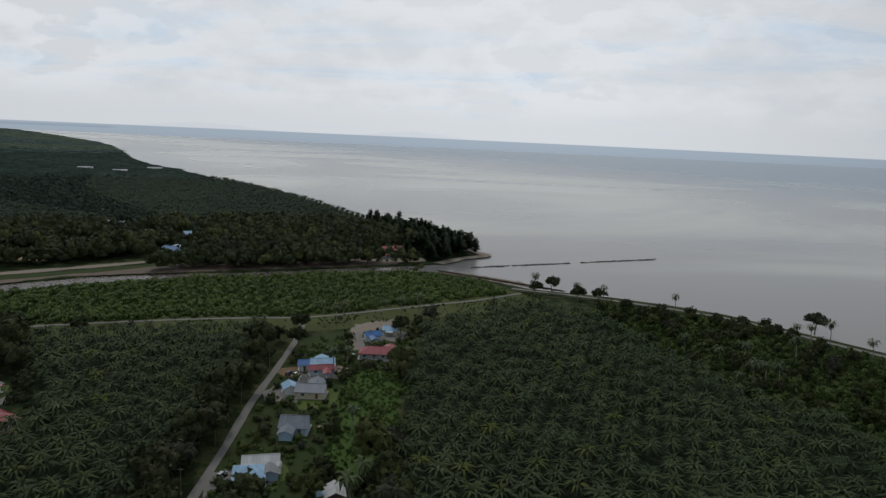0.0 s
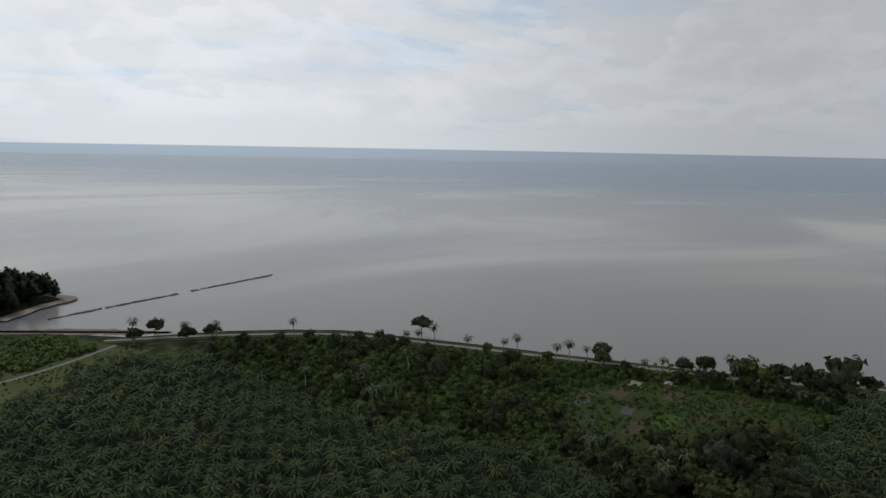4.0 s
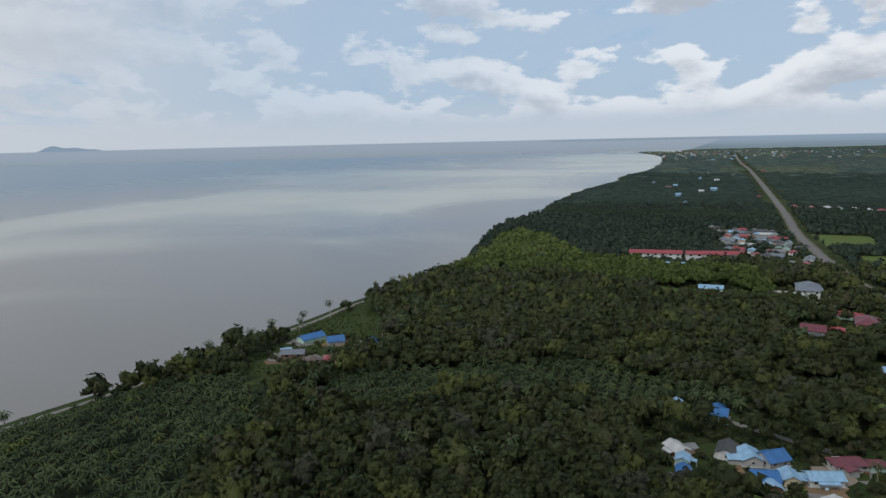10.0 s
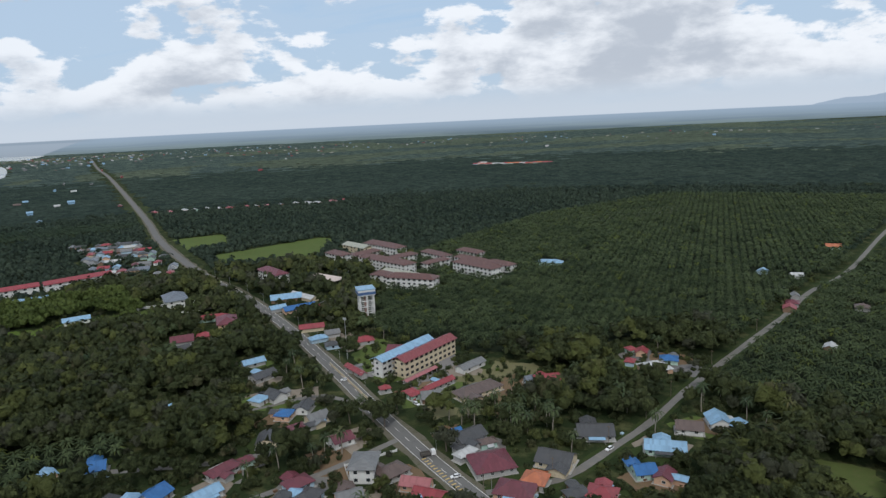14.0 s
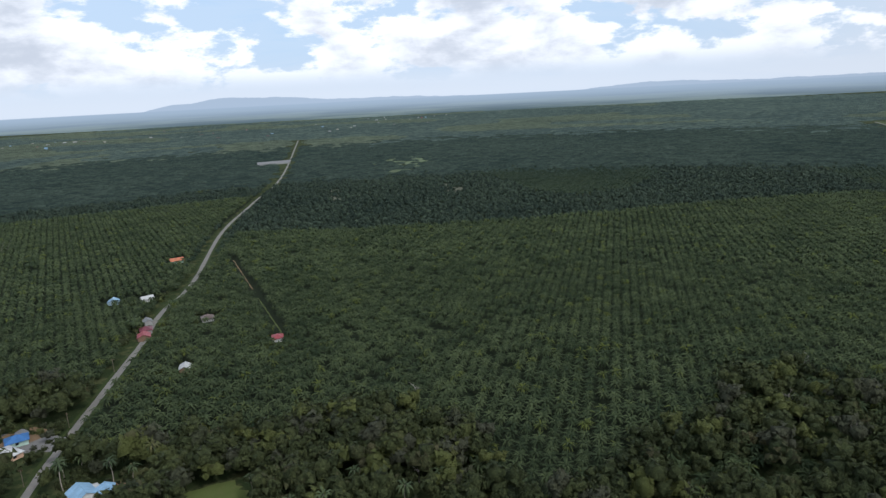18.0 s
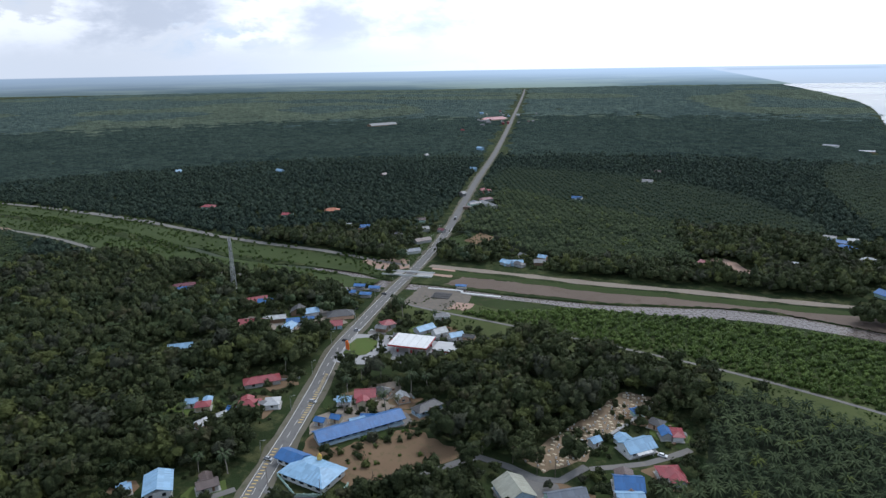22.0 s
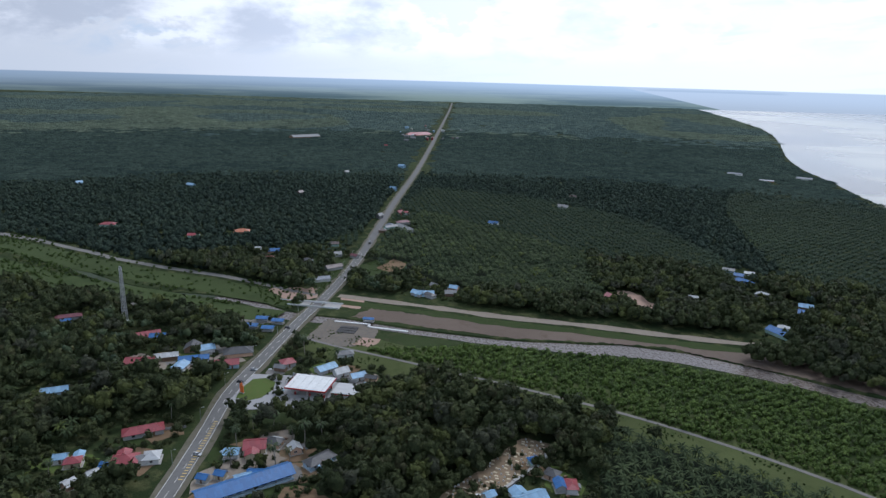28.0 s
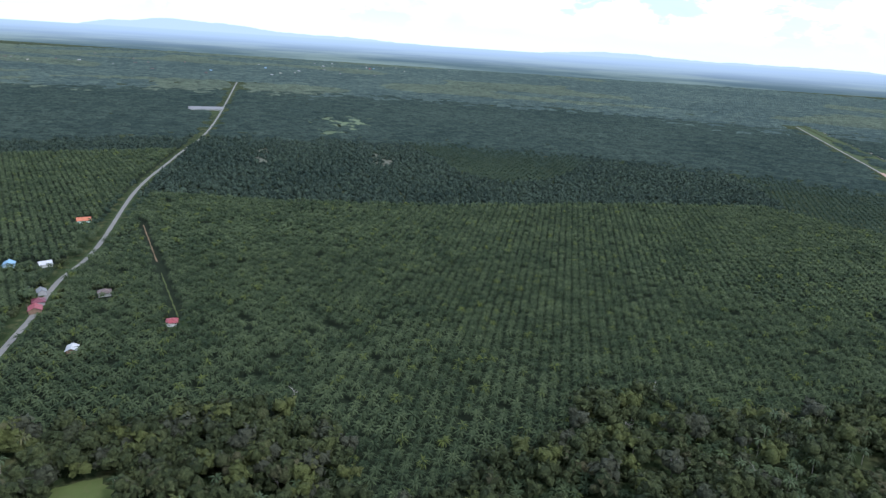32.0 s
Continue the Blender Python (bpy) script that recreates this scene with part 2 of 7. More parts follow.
def foliage(name, dark, light, dry=None, spec=0.25, patch=0.02, young=None, grey=None, leafy=0.0):
    """Leaves: each clump has its own green, stands vary from place to place; leafy is the size of the leaf masses in relief."""
    def build(g, b):
        p = world_pos(g)
        geo = g.add("ShaderNodeNewGeometry")
        rnd = geo.outputs["Random Per Island"]
        own = g.add("ShaderNodeObjectInfo").outputs["Random"]
        stand = g.noise(p, patch, 4.0, 0.6)
        at = g.add("ShaderNodeAttribute")
        at.attribute_name = "tint"
        tree = g.math("FRACT", g.math("ADD", own, at.outputs["Fac"]))
        f = g.math("ADD", g.math("MULTIPLY", rnd, 0.42), g.math("MULTIPLY", g.step(stand, 0.3, 0.7), 0.34))
        f = g.math("ADD", f, g.math("MULTIPLY", g.math("POWER", tree, 1.6), 0.36))
        c = g.mix(f, dark, light)
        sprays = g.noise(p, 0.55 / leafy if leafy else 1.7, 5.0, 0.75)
        # hollows between leaf sprays darkened: their shade put into the leaf colour
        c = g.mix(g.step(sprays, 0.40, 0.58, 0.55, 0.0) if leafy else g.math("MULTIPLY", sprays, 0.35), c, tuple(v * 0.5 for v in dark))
        if young:
            c = g.mix(g.step(tree, 0.82, 0.92, 0.0, 0.5), c, young)
            c = g.mix(g.step(tree, 0.12, 0.06, 0.0, 0.55), c, grey)
        if dry:
            c = g.mix(g.step(g.noise(g.join(g.math("MULTIPLY", tree, 3.0), g.math("MULTIPLY", rnd, 0.35), stand), 3.0, 2.0), 0.62, 0.74, 0.0, 0.75), c, dry)
        g.plug(c, b.inputs["Base Color"])
        b.inputs["Roughness"].default_value = 0.62
        b.inputs["Specular IOR Level"].default_value = spec
        if leafy:
            g.plug(g.bump(sprays, 1.0, 3.0 * leafy), b.inputs["Normal"])
    return material(name, build)


ROOFS = {
    "blue": (0.022, 0.115, 0.31), "lightblue": (0.22, 0.37, 0.52), "red": (0.25, 0.034, 0.042), "darkred": (0.20, 0.034, 0.038), "russet": (0.105, 0.045, 0.036), "maroon": (0.125, 0.024, 0.036),
    "darkgrey": (0.052, 0.052, 0.054), "grey": (0.155, 0.157, 0.157), "white": (0.43, 0.435, 0.43), "orange": (0.42, 0.13, 0.055),
    "brown": (0.105, 0.072, 0.062), "pink": (0.32, 0.11, 0.115), "beige": (0.33, 0.33, 0.26), "slate": (0.13, 0.15, 0.18),
}
WORDS = {
    "blue": "bright blue", "lightblue": "pale blue", "red": "red", "darkred": "dark red", "russet": "russet brown", "maroon": "dark maroon", "darkgrey": "dark weathered grey", "grey": "grey",
    "white": "white", "orange": "orange", "brown": "brown", "pink": "faded pink", "beige": "pale beige", "slate": "slate blue-grey",
}


def roof_mat(colour):
    def build(g, b):
        tc = g.add("ShaderNodeTexCoord").outputs["Object"]
        x, y, z = g.split(tc)
        p = world_pos(g)
        base = ROOFS[colour]
        rust = g.step(g.noise(p, 0.35, 6.0, 0.7), 0.52, 0.75, 0.0, 0.45)
        ribs = g.math("SINE", g.math("MULTIPLY", x, 2 * math.pi / 0.42))
        sheets = g.noise(g.join(g.math("FLOOR", g.math("DIVIDE", x, 0.9)), g.math("FLOOR", g.math("DIVIDE", y, 2.4)), 1.0), 3.7, 1.0)
        c = g.mix(sheets, tuple(v * 0.58 for v in base), tuple(min(1, v * 1.28 + 0.01) for v in base))
        c = g.mix(rust, c, tuple(0.45 * v + 0.06 * w for v, w in zip(base, (1.0, 0.8, 0.6))))
        own = g.add("ShaderNodeObjectInfo").outputs["Random"]
        c = g.mix(g.math("MULTIPLY", own, 0.3), c, tuple(v * 0.7 + 0.03 for v in base))
        g.plug(c, b.inputs["Base Color"])
        b.inputs["Roughness"].default_value = 0.45
        b.inputs["Specular IOR Level"].default_value = 0.45
        g.plug(g.bump(ribs, 0.5, 0.03), b.inputs["Normal"])
    return material("roof_" + colour, build)


WALLS = [surface("wall_" + n, c, 0.8, scale=0.8, stain=tuple(v * 0.6 for v in c)) for n, c in (
    ("white", (0.62, 0.62, 0.60)), ("cream", (0.55, 0.47, 0.33)), ("grey", (0.36, 0.36, 0.35)), ("mint", (0.40, 0.55, 0.48)),
    ("paleblue", (0.38, 0.50, 0.60)), ("peach", (0.58, 0.38, 0.26)), ("timber", (0.20, 0.13, 0.085)), ("yellow", (0.62, 0.45, 0.14)))]
W_WHITE, W_CREAM, W_GREY, W_MINT, W_BLUE, W_PEACH, W_TIMBER, W_YELLOW = WALLS
GLASS = surface("window_glass", (0.025, 0.03, 0.035), 0.12, spread=0.3, relief=0.0, spec=0.6)
FRAME = surface("window_frame", (0.55, 0.55, 0.53), 0.5)
WOOD = surface("door_wood", (0.14, 0.08, 0.045), 0.6)
CONCRETE = surface("concrete", (0.34, 0.33, 0.31), 0.85, stain=(0.16, 0.15, 0.14))
ASPHALT = surface("asphalt", (0.150, 0.145, 0.138), 0.9, scale=0.25, stain=(0.09, 0.088, 0.086), spread=0.2, spec=0.15)
TRACK = surface("worn_asphalt", (0.15, 0.142, 0.13), 0.9, scale=0.3, stain=(0.22, 0.19, 0.15))
PAINT = surface("road_paint", (0.60, 0.58, 0.52), 0.7)
PAINT_Y = surface("road_paint_yellow", (0.50, 0.36, 0.12), 0.7)
SAND = surface("sandy_soil", (0.235, 0.200, 0.160), 0.95, scale=0.25, stain=(0.16, 0.13, 0.095), spread=0.3, spec=0.08)
EARTH = surface("brown_earth", (0.165, 0.112, 0.068), 0.95, scale=0.18, stain=(0.09, 0.085, 0.04), spread=0.35, spec=0.08)
CLAY = surface("pinkish_clay", (0.34, 0.235, 0.18), 0.95, scale=0.2, stain=(0.26, 0.20, 0.15), spec=0.08)
MUD = surface("tidal_mud", (0.125, 0.094, 0.072), 0.7, scale=0.08, stain=(0.085, 0.06, 0.042), spread=0.35, spec=0.1)
LAWN = surface("mown_grass", (0.080, 0.110, 0.030), 0.9, scale=0.15, stain=(0.11, 0.105, 0.04), spread=0.3, fine=3.0, spec=0.08)
ROUGH_GRASS = surface("rough_grass", (0.033, 0.048, 0.015), 0.9, scale=0.2, stain=(0.055, 0.050, 0.028), spread=0.4, fine=1.5, spec=0.08)
BRIGHT_GRASS = surface("fresh_grass", (0.050, 0.084, 0.020), 0.9, scale=0.25, stain=(0.03, 0.055, 0.012), spread=0.4, fine=1.5, spec=0.08)
ROCK = surface("dark_rock", (0.075, 0.068, 0.06), 0.8, fine=2.0)
STEEL = surface("galvanised_steel", (0.45, 0.46, 0.47), 0.4, metal=0.6)
RED_PAINT = surface("red_paint", (0.42, 0.05, 0.05), 0.5)
ORANGE_PAINT = surface("orange_paint", (0.75, 0.17, 0.03), 0.5)
BLACK = surface("black_plastic", (0.02, 0.02, 0.022), 0.5)
TYRE = surface("rubber", (0.02, 0.02, 0.02), 0.8)
BARK = surface("bark", (0.16, 0.13, 0.10), 0.95)
PALM_LEAF = foliage("oil_palm_leaf", (0.0156, 0.026, 0.0143), (0.079, 0.1007, 0.046), dry=(0.085, 0.10, 0.02), spec=0.02)
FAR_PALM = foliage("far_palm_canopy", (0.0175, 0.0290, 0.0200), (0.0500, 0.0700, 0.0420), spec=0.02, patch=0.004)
# haze put into colour: these far greens are paler and bluer than near leaves
HAZED_CANOPY = foliage("hazed_canopy", (0.0386, 0.0590, 0.0520), (0.0876, 0.1180, 0.0930), spec=0.0, patch=0.0022, leafy=5.0)
HAZED_FOREST = foliage("hazed_forest", (0.0744, 0.1077, 0.1020), (0.1502, 0.1966, 0.1620), spec=0.0, patch=0.0012, leafy=12.0)
# lighter still: far sunlit bands put into the colour as well
HAZED_GROVE = foliage("hazed_grove", (0.1000, 0.1300, 0.0980), (0.1900, 0.2250, 0.1550), spec=0.0, patch=0.0022, leafy=12.0)
HAZED_LEAF = foliage("hazed_tree_canopy", (0.0301, 0.0476, 0.0394), (0.084, 0.112, 0.0757), spec=0.02, patch=0.004, leafy=2.2)
COCO_LEAF = foliage("coconut_leaf", (0.025, 0.0422, 0.0215), (0.0763, 0.099, 0.0396), dry=(0.10, 0.085, 0.03), spec=0.15)
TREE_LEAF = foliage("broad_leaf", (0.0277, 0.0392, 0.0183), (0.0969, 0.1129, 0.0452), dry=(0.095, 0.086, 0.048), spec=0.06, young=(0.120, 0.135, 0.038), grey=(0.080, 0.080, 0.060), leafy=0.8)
# lit version of the broad leaf: sunlight put into the green
SUNLIT_LEAF = foliage("sunlit_leaf", (0.0588, 0.0868, 0.0247), (0.1652, 0.2072, 0.0624), spec=0.04, leafy=0.9)
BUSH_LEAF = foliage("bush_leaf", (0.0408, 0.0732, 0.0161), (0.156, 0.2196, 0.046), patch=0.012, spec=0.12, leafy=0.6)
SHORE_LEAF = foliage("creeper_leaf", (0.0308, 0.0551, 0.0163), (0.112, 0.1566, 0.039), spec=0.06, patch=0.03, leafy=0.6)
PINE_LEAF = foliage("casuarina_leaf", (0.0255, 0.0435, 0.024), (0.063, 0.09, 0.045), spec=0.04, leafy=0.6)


def land_build(g, b):
    p = world_pos(g)
    a, c2, c3 = g.noise(p, 0.010, 5.0, 0.6), g.noise(p, 0.09, 5.0, 0.65), g.noise(p, 0.8, 3.0, 0.6)
    c = g.mix(g.step(a, 0.35, 0.65), (0.017, 0.028, 0.011), (0.030, 0.043, 0.016))
    c = g.mix(g.step(c2, 0.46, 0.68), c, (0.090, 0.092, 0.040))
    c = g.mix(g.step(g.noise(p, 0.004, 4.0, 0.6, 0.6), 0.56, 0.66, 0.0, 0.6), c, (0.055, 0.072, 0.028))
    c = g.mix(g.math("MULTIPLY", c3, 0.5), c, (0.02, 0.026, 0.012))
    g.plug(c, b.inputs["Base Color"])
    b.inputs["Roughness"].default_value = 0.95
    b.inputs["Specular IOR Level"].default_value = 0.04
    g.plug(g.bump(g.math("ADD", c2, c3), 0.6, 0.8), b.inputs["Normal"])


LAND = material("overgrown_ground", land_build)


def water_build(g, b):
    p = world_pos(g)
    x, y, z = g.split(p)
    pale_water = g.noise(g.join(g.math("MULTIPLY", x, 0.7), g.math("MULTIPLY", y, 1.0), 0.0), 0.0016, 4.0, 0.45, 0.9)
    streak = g.noise(g.join(g.math("MULTIPLY", x, 0.35), g.math("MULTIPLY", y, 0.35), 2.0), 0.004, 2.0, 0.5, 0.4)
    off = g.vec("DOT_PRODUCT", p, heading_vec(50.0))
    band = g.math("SUBTRACT", g.math("MULTIPLY", g.math("MULTIPLY", g.step(off, 350.0, 900.0), g.step(off, 2100.0, 1200.0)), 0.16), 0.08)
    # pale patches: silt, and sunlit water put into the colour
    c = g.mix(g.step(g.math("ADD", pale_water, band), 0.42, 0.64), (0.172, 0.163, 0.152), (0.37, 0.365, 0.295))
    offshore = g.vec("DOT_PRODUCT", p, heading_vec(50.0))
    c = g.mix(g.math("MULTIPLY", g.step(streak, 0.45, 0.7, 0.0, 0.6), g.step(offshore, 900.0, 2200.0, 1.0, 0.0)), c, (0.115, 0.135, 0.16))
    # far blue of the reflected sky put into the colour, by distance offshore
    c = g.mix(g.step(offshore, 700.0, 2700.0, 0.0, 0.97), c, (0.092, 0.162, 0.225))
    g.plug(c, b.inputs["Base Color"])
    g.plug(g.step(offshore, 300.0, 2600.0, 0.2, 0.28), b.inputs["Roughness"])
    b.inputs["Specular IOR Level"].default_value = 0.34
    b.inputs["IOR"].default_value = 1.33


WATER = material("turbid_sea", water_build)

# ---- geometry helpers ----


def mesh_from(name, verts, faces, mat, smooth=False):
    me = bpy.data.meshes.new(name)
    me.from_pydata([tuple(v) for v in verts], [], [tuple(f) for f in faces])
    me.materials.append(mat)
    if smooth:
        me.shade_smooth()
    return me


def tri_mesh(name, verts, tris, mat, tint=None, smooth=False):
    """Fast mesh from arrays of corners and triangles."""
    me = bpy.data.meshes.new(name)
    verts, tris = np.asarray(verts, np.float32), np.asarray(tris, np.int32)
    me.vertices.add(len(verts)), me.loops.add(tris.size), me.polygons.add(len(tris))
    me.vertices.foreach_set("co", verts.ravel())
    me.loops.foreach_set("vertex_index", tris.ravel())
    me.polygons.foreach_set("loop_start", np.arange(0, tris.size, 3, dtype=np.int32))
    if tint is not None:
        me.attributes.new("tint", "FLOAT", "POINT").data.foreach_set("value", np.asarray(tint, np.float32))
    me.update(calc_edges=True)
    if smooth:
        me.shade_smooth()
    me.materials.append(mat)
    return me


def put(name, me, parent=None, m=None, label=""):
    ob = new(name, me)
    if m is not None:
        ob.matrix_basis = m
    ob.parent = parent
    return tagged(ob, label)


def thing(name, m, label, category, group="", kind=""):
    ob = new(name)
    ob.empty_display_size = 0.5
    ob.matrix_basis = m
    return tagged(ob, label, category, group, kind)


class Shape:
    """Collects boxes, prisms and strips of one part."""

    def __init__(self):
        self.v, self.f = [], []

    def add(self, verts, faces):
        n = len(self.v)
        self.v += [tuple(p) for p in verts]
        self.f += [tuple(i + n for i in face) for face in faces]
        return self

    def box(self, x0, y0, z0, x1, y1, z1, taper=0.0):
        t = taper
        v = [(x0, y0, z0), (x1, y0, z0), (x1, y1, z0), (x0, y1, z0),
             (x0 + t, y0 + t, z1), (x1 - t, y0 + t, z1), (x1 - t, y1 - t, z1), (x0 + t, y1 - t, z1)]
        return self.add(v, [(0, 3, 2, 1), (4, 5, 6, 7), (0, 1, 5, 4), (1, 2, 6, 5), (2, 3, 7, 6), (3, 0, 4, 7)])

    def tube(self, a, b, r0, r1, n=6):
        a, b = Vector(a), Vector(b)
        q = (b - a).to_track_quat("Z", "Y")
        ring = [q @ Vector((math.cos(2 * math.pi * i / n), math.sin(2 * math.pi * i / n), 0)) for i in range(n)]
        v = [a + p * r0 for p in ring] + [b + p * r1 for p in ring]
        f = [(i, (i + 1) % n, n + (i + 1) % n, n + i) for i in range(n)]
        return self.add(v, f + [tuple(range(n - 1, -1, -1)), tuple(range(n, 2 * n))])

    def mesh(self, name, mat, smooth=False):
        return mesh_from(name, self.v, self.f, mat, smooth)


BOXES = {}


def box_mesh(name, sx, sy, sz, mat, taper=0.0):
    """A box mesh standing on its origin; alike boxes share one mesh."""
    key = (name, round(sx, 2), round(sy, 2), round(sz, 2), mat.name)
    if key not in BOXES:
        BOXES[key] = Shape().box(-sx / 2, -sy / 2, 0, sx / 2, sy / 2, sz, taper).mesh(name, mat)
    return BOXES[key]


def smooth_line(points, step):
    """Points along a smooth curve through the given ones, about step metres apart."""
    p = [Vector(q).to_3d() for q in points]
    p = [2 * p[0] - p[1]] + p + [2 * p[-1] - p[-2]]
    out = []
    for a, b, c, d in zip(p, p[1:], p[2:], p[3:]):
        n = max(1, int((c - b).length / step))
        for i in range(n):
            t = i / n
            out.append(0.5 * (2 * b + (c - a) * t + (2 * a - 5 * b + 4 * c - d) * t * t + (3 * b - a - 3 * c + d) * t ** 3))
    return out + [p[-2]]


def ribbon(points, width, z, thick=0.12, wobble=0.0, rng=None):
    """A strip of road or path with a real edge."""
    left, right = [], []
    for i, q in enumerate(points):
        d = (points[min(i + 1, len(points) - 1)] - points[max(i - 1, 0)]).normalized()
        n = Vector((-d.y, d.x, 0))
        w = width / 2 + (rng.uniform(-wobble, wobble) if rng else 0)
        left.append(q + n * w), right.append(q - n * w)
    v, f = [], []
    for a, b in zip(left, right):
        v += [(a.x, a.y, z), (b.x, b.y, z), (a.x, a.y, z - thick), (b.x, b.y, z - thick)]
    for i in range(len(left) - 1):
        k = 4 * i
        f += [(k, k + 1, k + 5, k + 4), (k + 2, k, k + 4, k + 6), (k + 1, k + 3, k + 7, k + 5)]
    return v, f


def patch(name, points, z, mat, label, category, jag=0.0, seed=1, kind="structure"):
    """A flat plot of ground with an uneven outline, slightly raised."""
    rng = random.Random(seed)
    pts = [Vector((x, y, 0)) for x, y in points]
    edge = []
    for a, b in zip(pts, pts[1:] + pts[:1]):
        n = max(1, int((b - a).length / 3.0)) if jag else 1
        edge += [a.lerp(b, i / n) + Vector((rng.uniform(-jag, jag), rng.uniform(-jag, jag), 0)) for i in range(n)]
    n = len(edge)
    bm = bmesh.new()
    top = [bm.verts.new((p.x, p.y, z)) for p in edge]
    low = [bm.verts.new((p.x, p.y, z - 0.3)) for p in edge]
    face = bm.faces.new(top)
    for i in range(n):
        bm.faces.new((low[i], low[(i + 1) % n], top[(i + 1) % n], top[i]))
    face.normal_update()
    if face.normal.z < 0:
        bmesh.ops.reverse_faces(bm, faces=bm.faces[:])
    bmesh.ops.triangulate(bm, faces=[face])
    me = bpy.data.meshes.new(name)
    bm.to_mesh(me)
    bm.free()
    me.materials.append(mat)
    return tagged(put(name, me), label, category, kind=kind)


def inside(px, py, poly):
    """Which of the points lie in the polygon."""
    px, py = np.asarray(px, float), np.asarray(py, float)
    hit = np.zeros(px.shape, bool)
    for (x0, y0), (x1, y1) in zip(poly, poly[1:] + poly[:1]):
        if y0 != y1:
            cross = ((y0 > py) != (y1 > py)) & (px < (x1 - x0) * (py - y0) / (y1 - y0) + x0)
            hit ^= cross
    return hit


def near_line(px, py, line, r):
    """Which of the points lie within r of the polyline."""
    hit = np.zeros(np.shape(px), bool)
    for a, b in zip(line, line[1:]):
        ax, ay, bx, by = a[0], a[1], b[0], b[1]
        dx, dy = bx - ax, by - ay
        t = np.clip(((px - ax) * dx + (py - ay) * dy) / max(dx * dx + dy * dy, 1e-9), 0, 1)
        hit |= (px - ax - t * dx) ** 2 + (py - ay - t * dy) ** 2 < r * r
    return hit


# ---- the large plan ----
COAST_NORTH = [(-6768, 8297), (-4771, 6358), (-3434, 5080), (-2318, 3825), (-1456, 2751), (-857, 1747), (-590, 1400), (-275, 1005), (-105, 735), (-18, 615),
               (4, 562), (12, 549), (-5, 534), (-16, 521), (-30, 503)]
RIVER_NORTH = [(-58, 489), (-110, 468), (-162, 444), (-215, 428), (-273, 397), (-309, 360), (-350, 310), (-402, 268), (-446, 236), (-486, 204),
               (-516, 194), (-552, 170), (-618, 114), (-796, 49), (-1000, -70), (-1240, -250), (-1700, -585), (-2320, -1060)]
RIVER_SOUTH = [(-2314, -1067), (-1694, -592), (-1234, -257), (-994, -77), (-790, 41), (-612, 105), (-546, 161), (-508, 185), (-470, 192), (-434, 226),
               (-391, 260), (-338, 303), (-294, 342), (-267, 373), (-203, 412), (-157, 428), (-102, 453), (-55, 466), (-32, 470)]
COAST_EAST = [(-10, 458), (14, 442), (38, 426), (88, 413), (150, 380), (185, 341), (221, 298), (258, 253), (297, 207), (340, 168), (366, 136), (404, 84),
              (455, 27), (499, -26), (541, -67), (604, -141), (672, -213), (733, -244), (933, -364), (1065, -503), (1132, -541), (1410, -770), (1676, -1042),
              (1807, -1136), (2310, -1631), (3300, -2350), (4105, -2750), (4124, -2868), (4241, -3268), (7034, -5789)]
MAIN_ROAD = [(3354, -2924), (2385, -2102), (1824, -1645), (932, -891), (675, -667), (477, -516), (389, -460), (311, -402), (266, -366), (213, -320), (151, -265),
             (99, -223), (0, -150), (-130, -55), (-256, 36), (-298, 67), (-332, 91), (-372, 118), (-402, 146), (-460, 202), (-510, 253), (-597, 331), (-714, 425),
             (-856, 539), (-1148, 779), (-1715, 1227), (-3116, 2325), (-3990, 3000)]
SIDE_ROAD = [(95, -226), (70, -243), (52, -276), (38, -305), (28, -333), (8, -382), (-20, -447), (-40, -494), (-62, -554), (-102, -631), (-186, -857), (-287, -1064), (-456, -1413), (-912, -2555)]
DYKE_PATH = [(-428, 190), (-400, 203), (-345, 234), (-237, 291), (-168, 317), (-121, 329), (-102, 332), (-75, 346), (-42, 366), (-4, 388), (27, 413)]
SEA_WALL = [(22, 424), (85, 403), (146, 371), (181, 333), (217, 290), (254, 246), (292, 199), (335, 161), (361, 129), (399, 77), (450, 20), (494, -33), (536, -74), (598, -148)]
SAND_ROAD = [(-497, 255), (-435, 303), (-383, 341), (-330, 387), (-273, 432), (-233, 467)]
CANAL_ROAD = [(-469, 178), (-518, 137), (-570, 101), (-632, 58), (-722, 7), (-872, -72), (-1233, -330), (-2260, -1065)]
CANAL_FAR = [(-512, 243), (-538, 229), (-605, 196), (-700, 135), (-846, 65), (-1037, -57), (-1317, -275), (-2340, -1052)]
HOUSE_STREET = [(-85, 60), (-90, 120), (-92, 154), (-93, 184), (-95, 217), (-95, 256), (-96, 305), (-98, 318), (-101, 331)]
GRAVE_ROAD = [(-256, 40), (-235, 58), (-229, 80), (-229, 105), (-228, 130), (-215, 137), (-201, 142), (-195, 150), (-197, 166)]
LANES = [
    [(143, -262), (165, -220), (190, -185), (205, -165), (225, -140)], [(165, -275), (205, -290), (235, -262), (262, -256), (280, -243)],
    [(272, -190), (245, -200), (215, -215)], [(320, -410), (300, -470), (330, -540), (380, -650)], [(-372, 160), (-350, 190), (-330, 178)],
    [(-68, 311), (-63, 288), (-60, 272)], [(-460, 190), (-480, 172)], [(-195, 166), (-185, 190), (-182, 215)],
    [(-262, 5), (-262, 30)], [(237, 61), (228, 40)],
]
FIELD_ONE = [(668, -680), (623, -726), (562, -673), (584, -617)]
FIELD_TWO = [(538, -592), (465, -722), (435, -708), (405, -611), (486, -557)]
SCHOOL_FIELD = [(221, -350), (212, -379), (195, -359), (186, -336), (198, -325)]
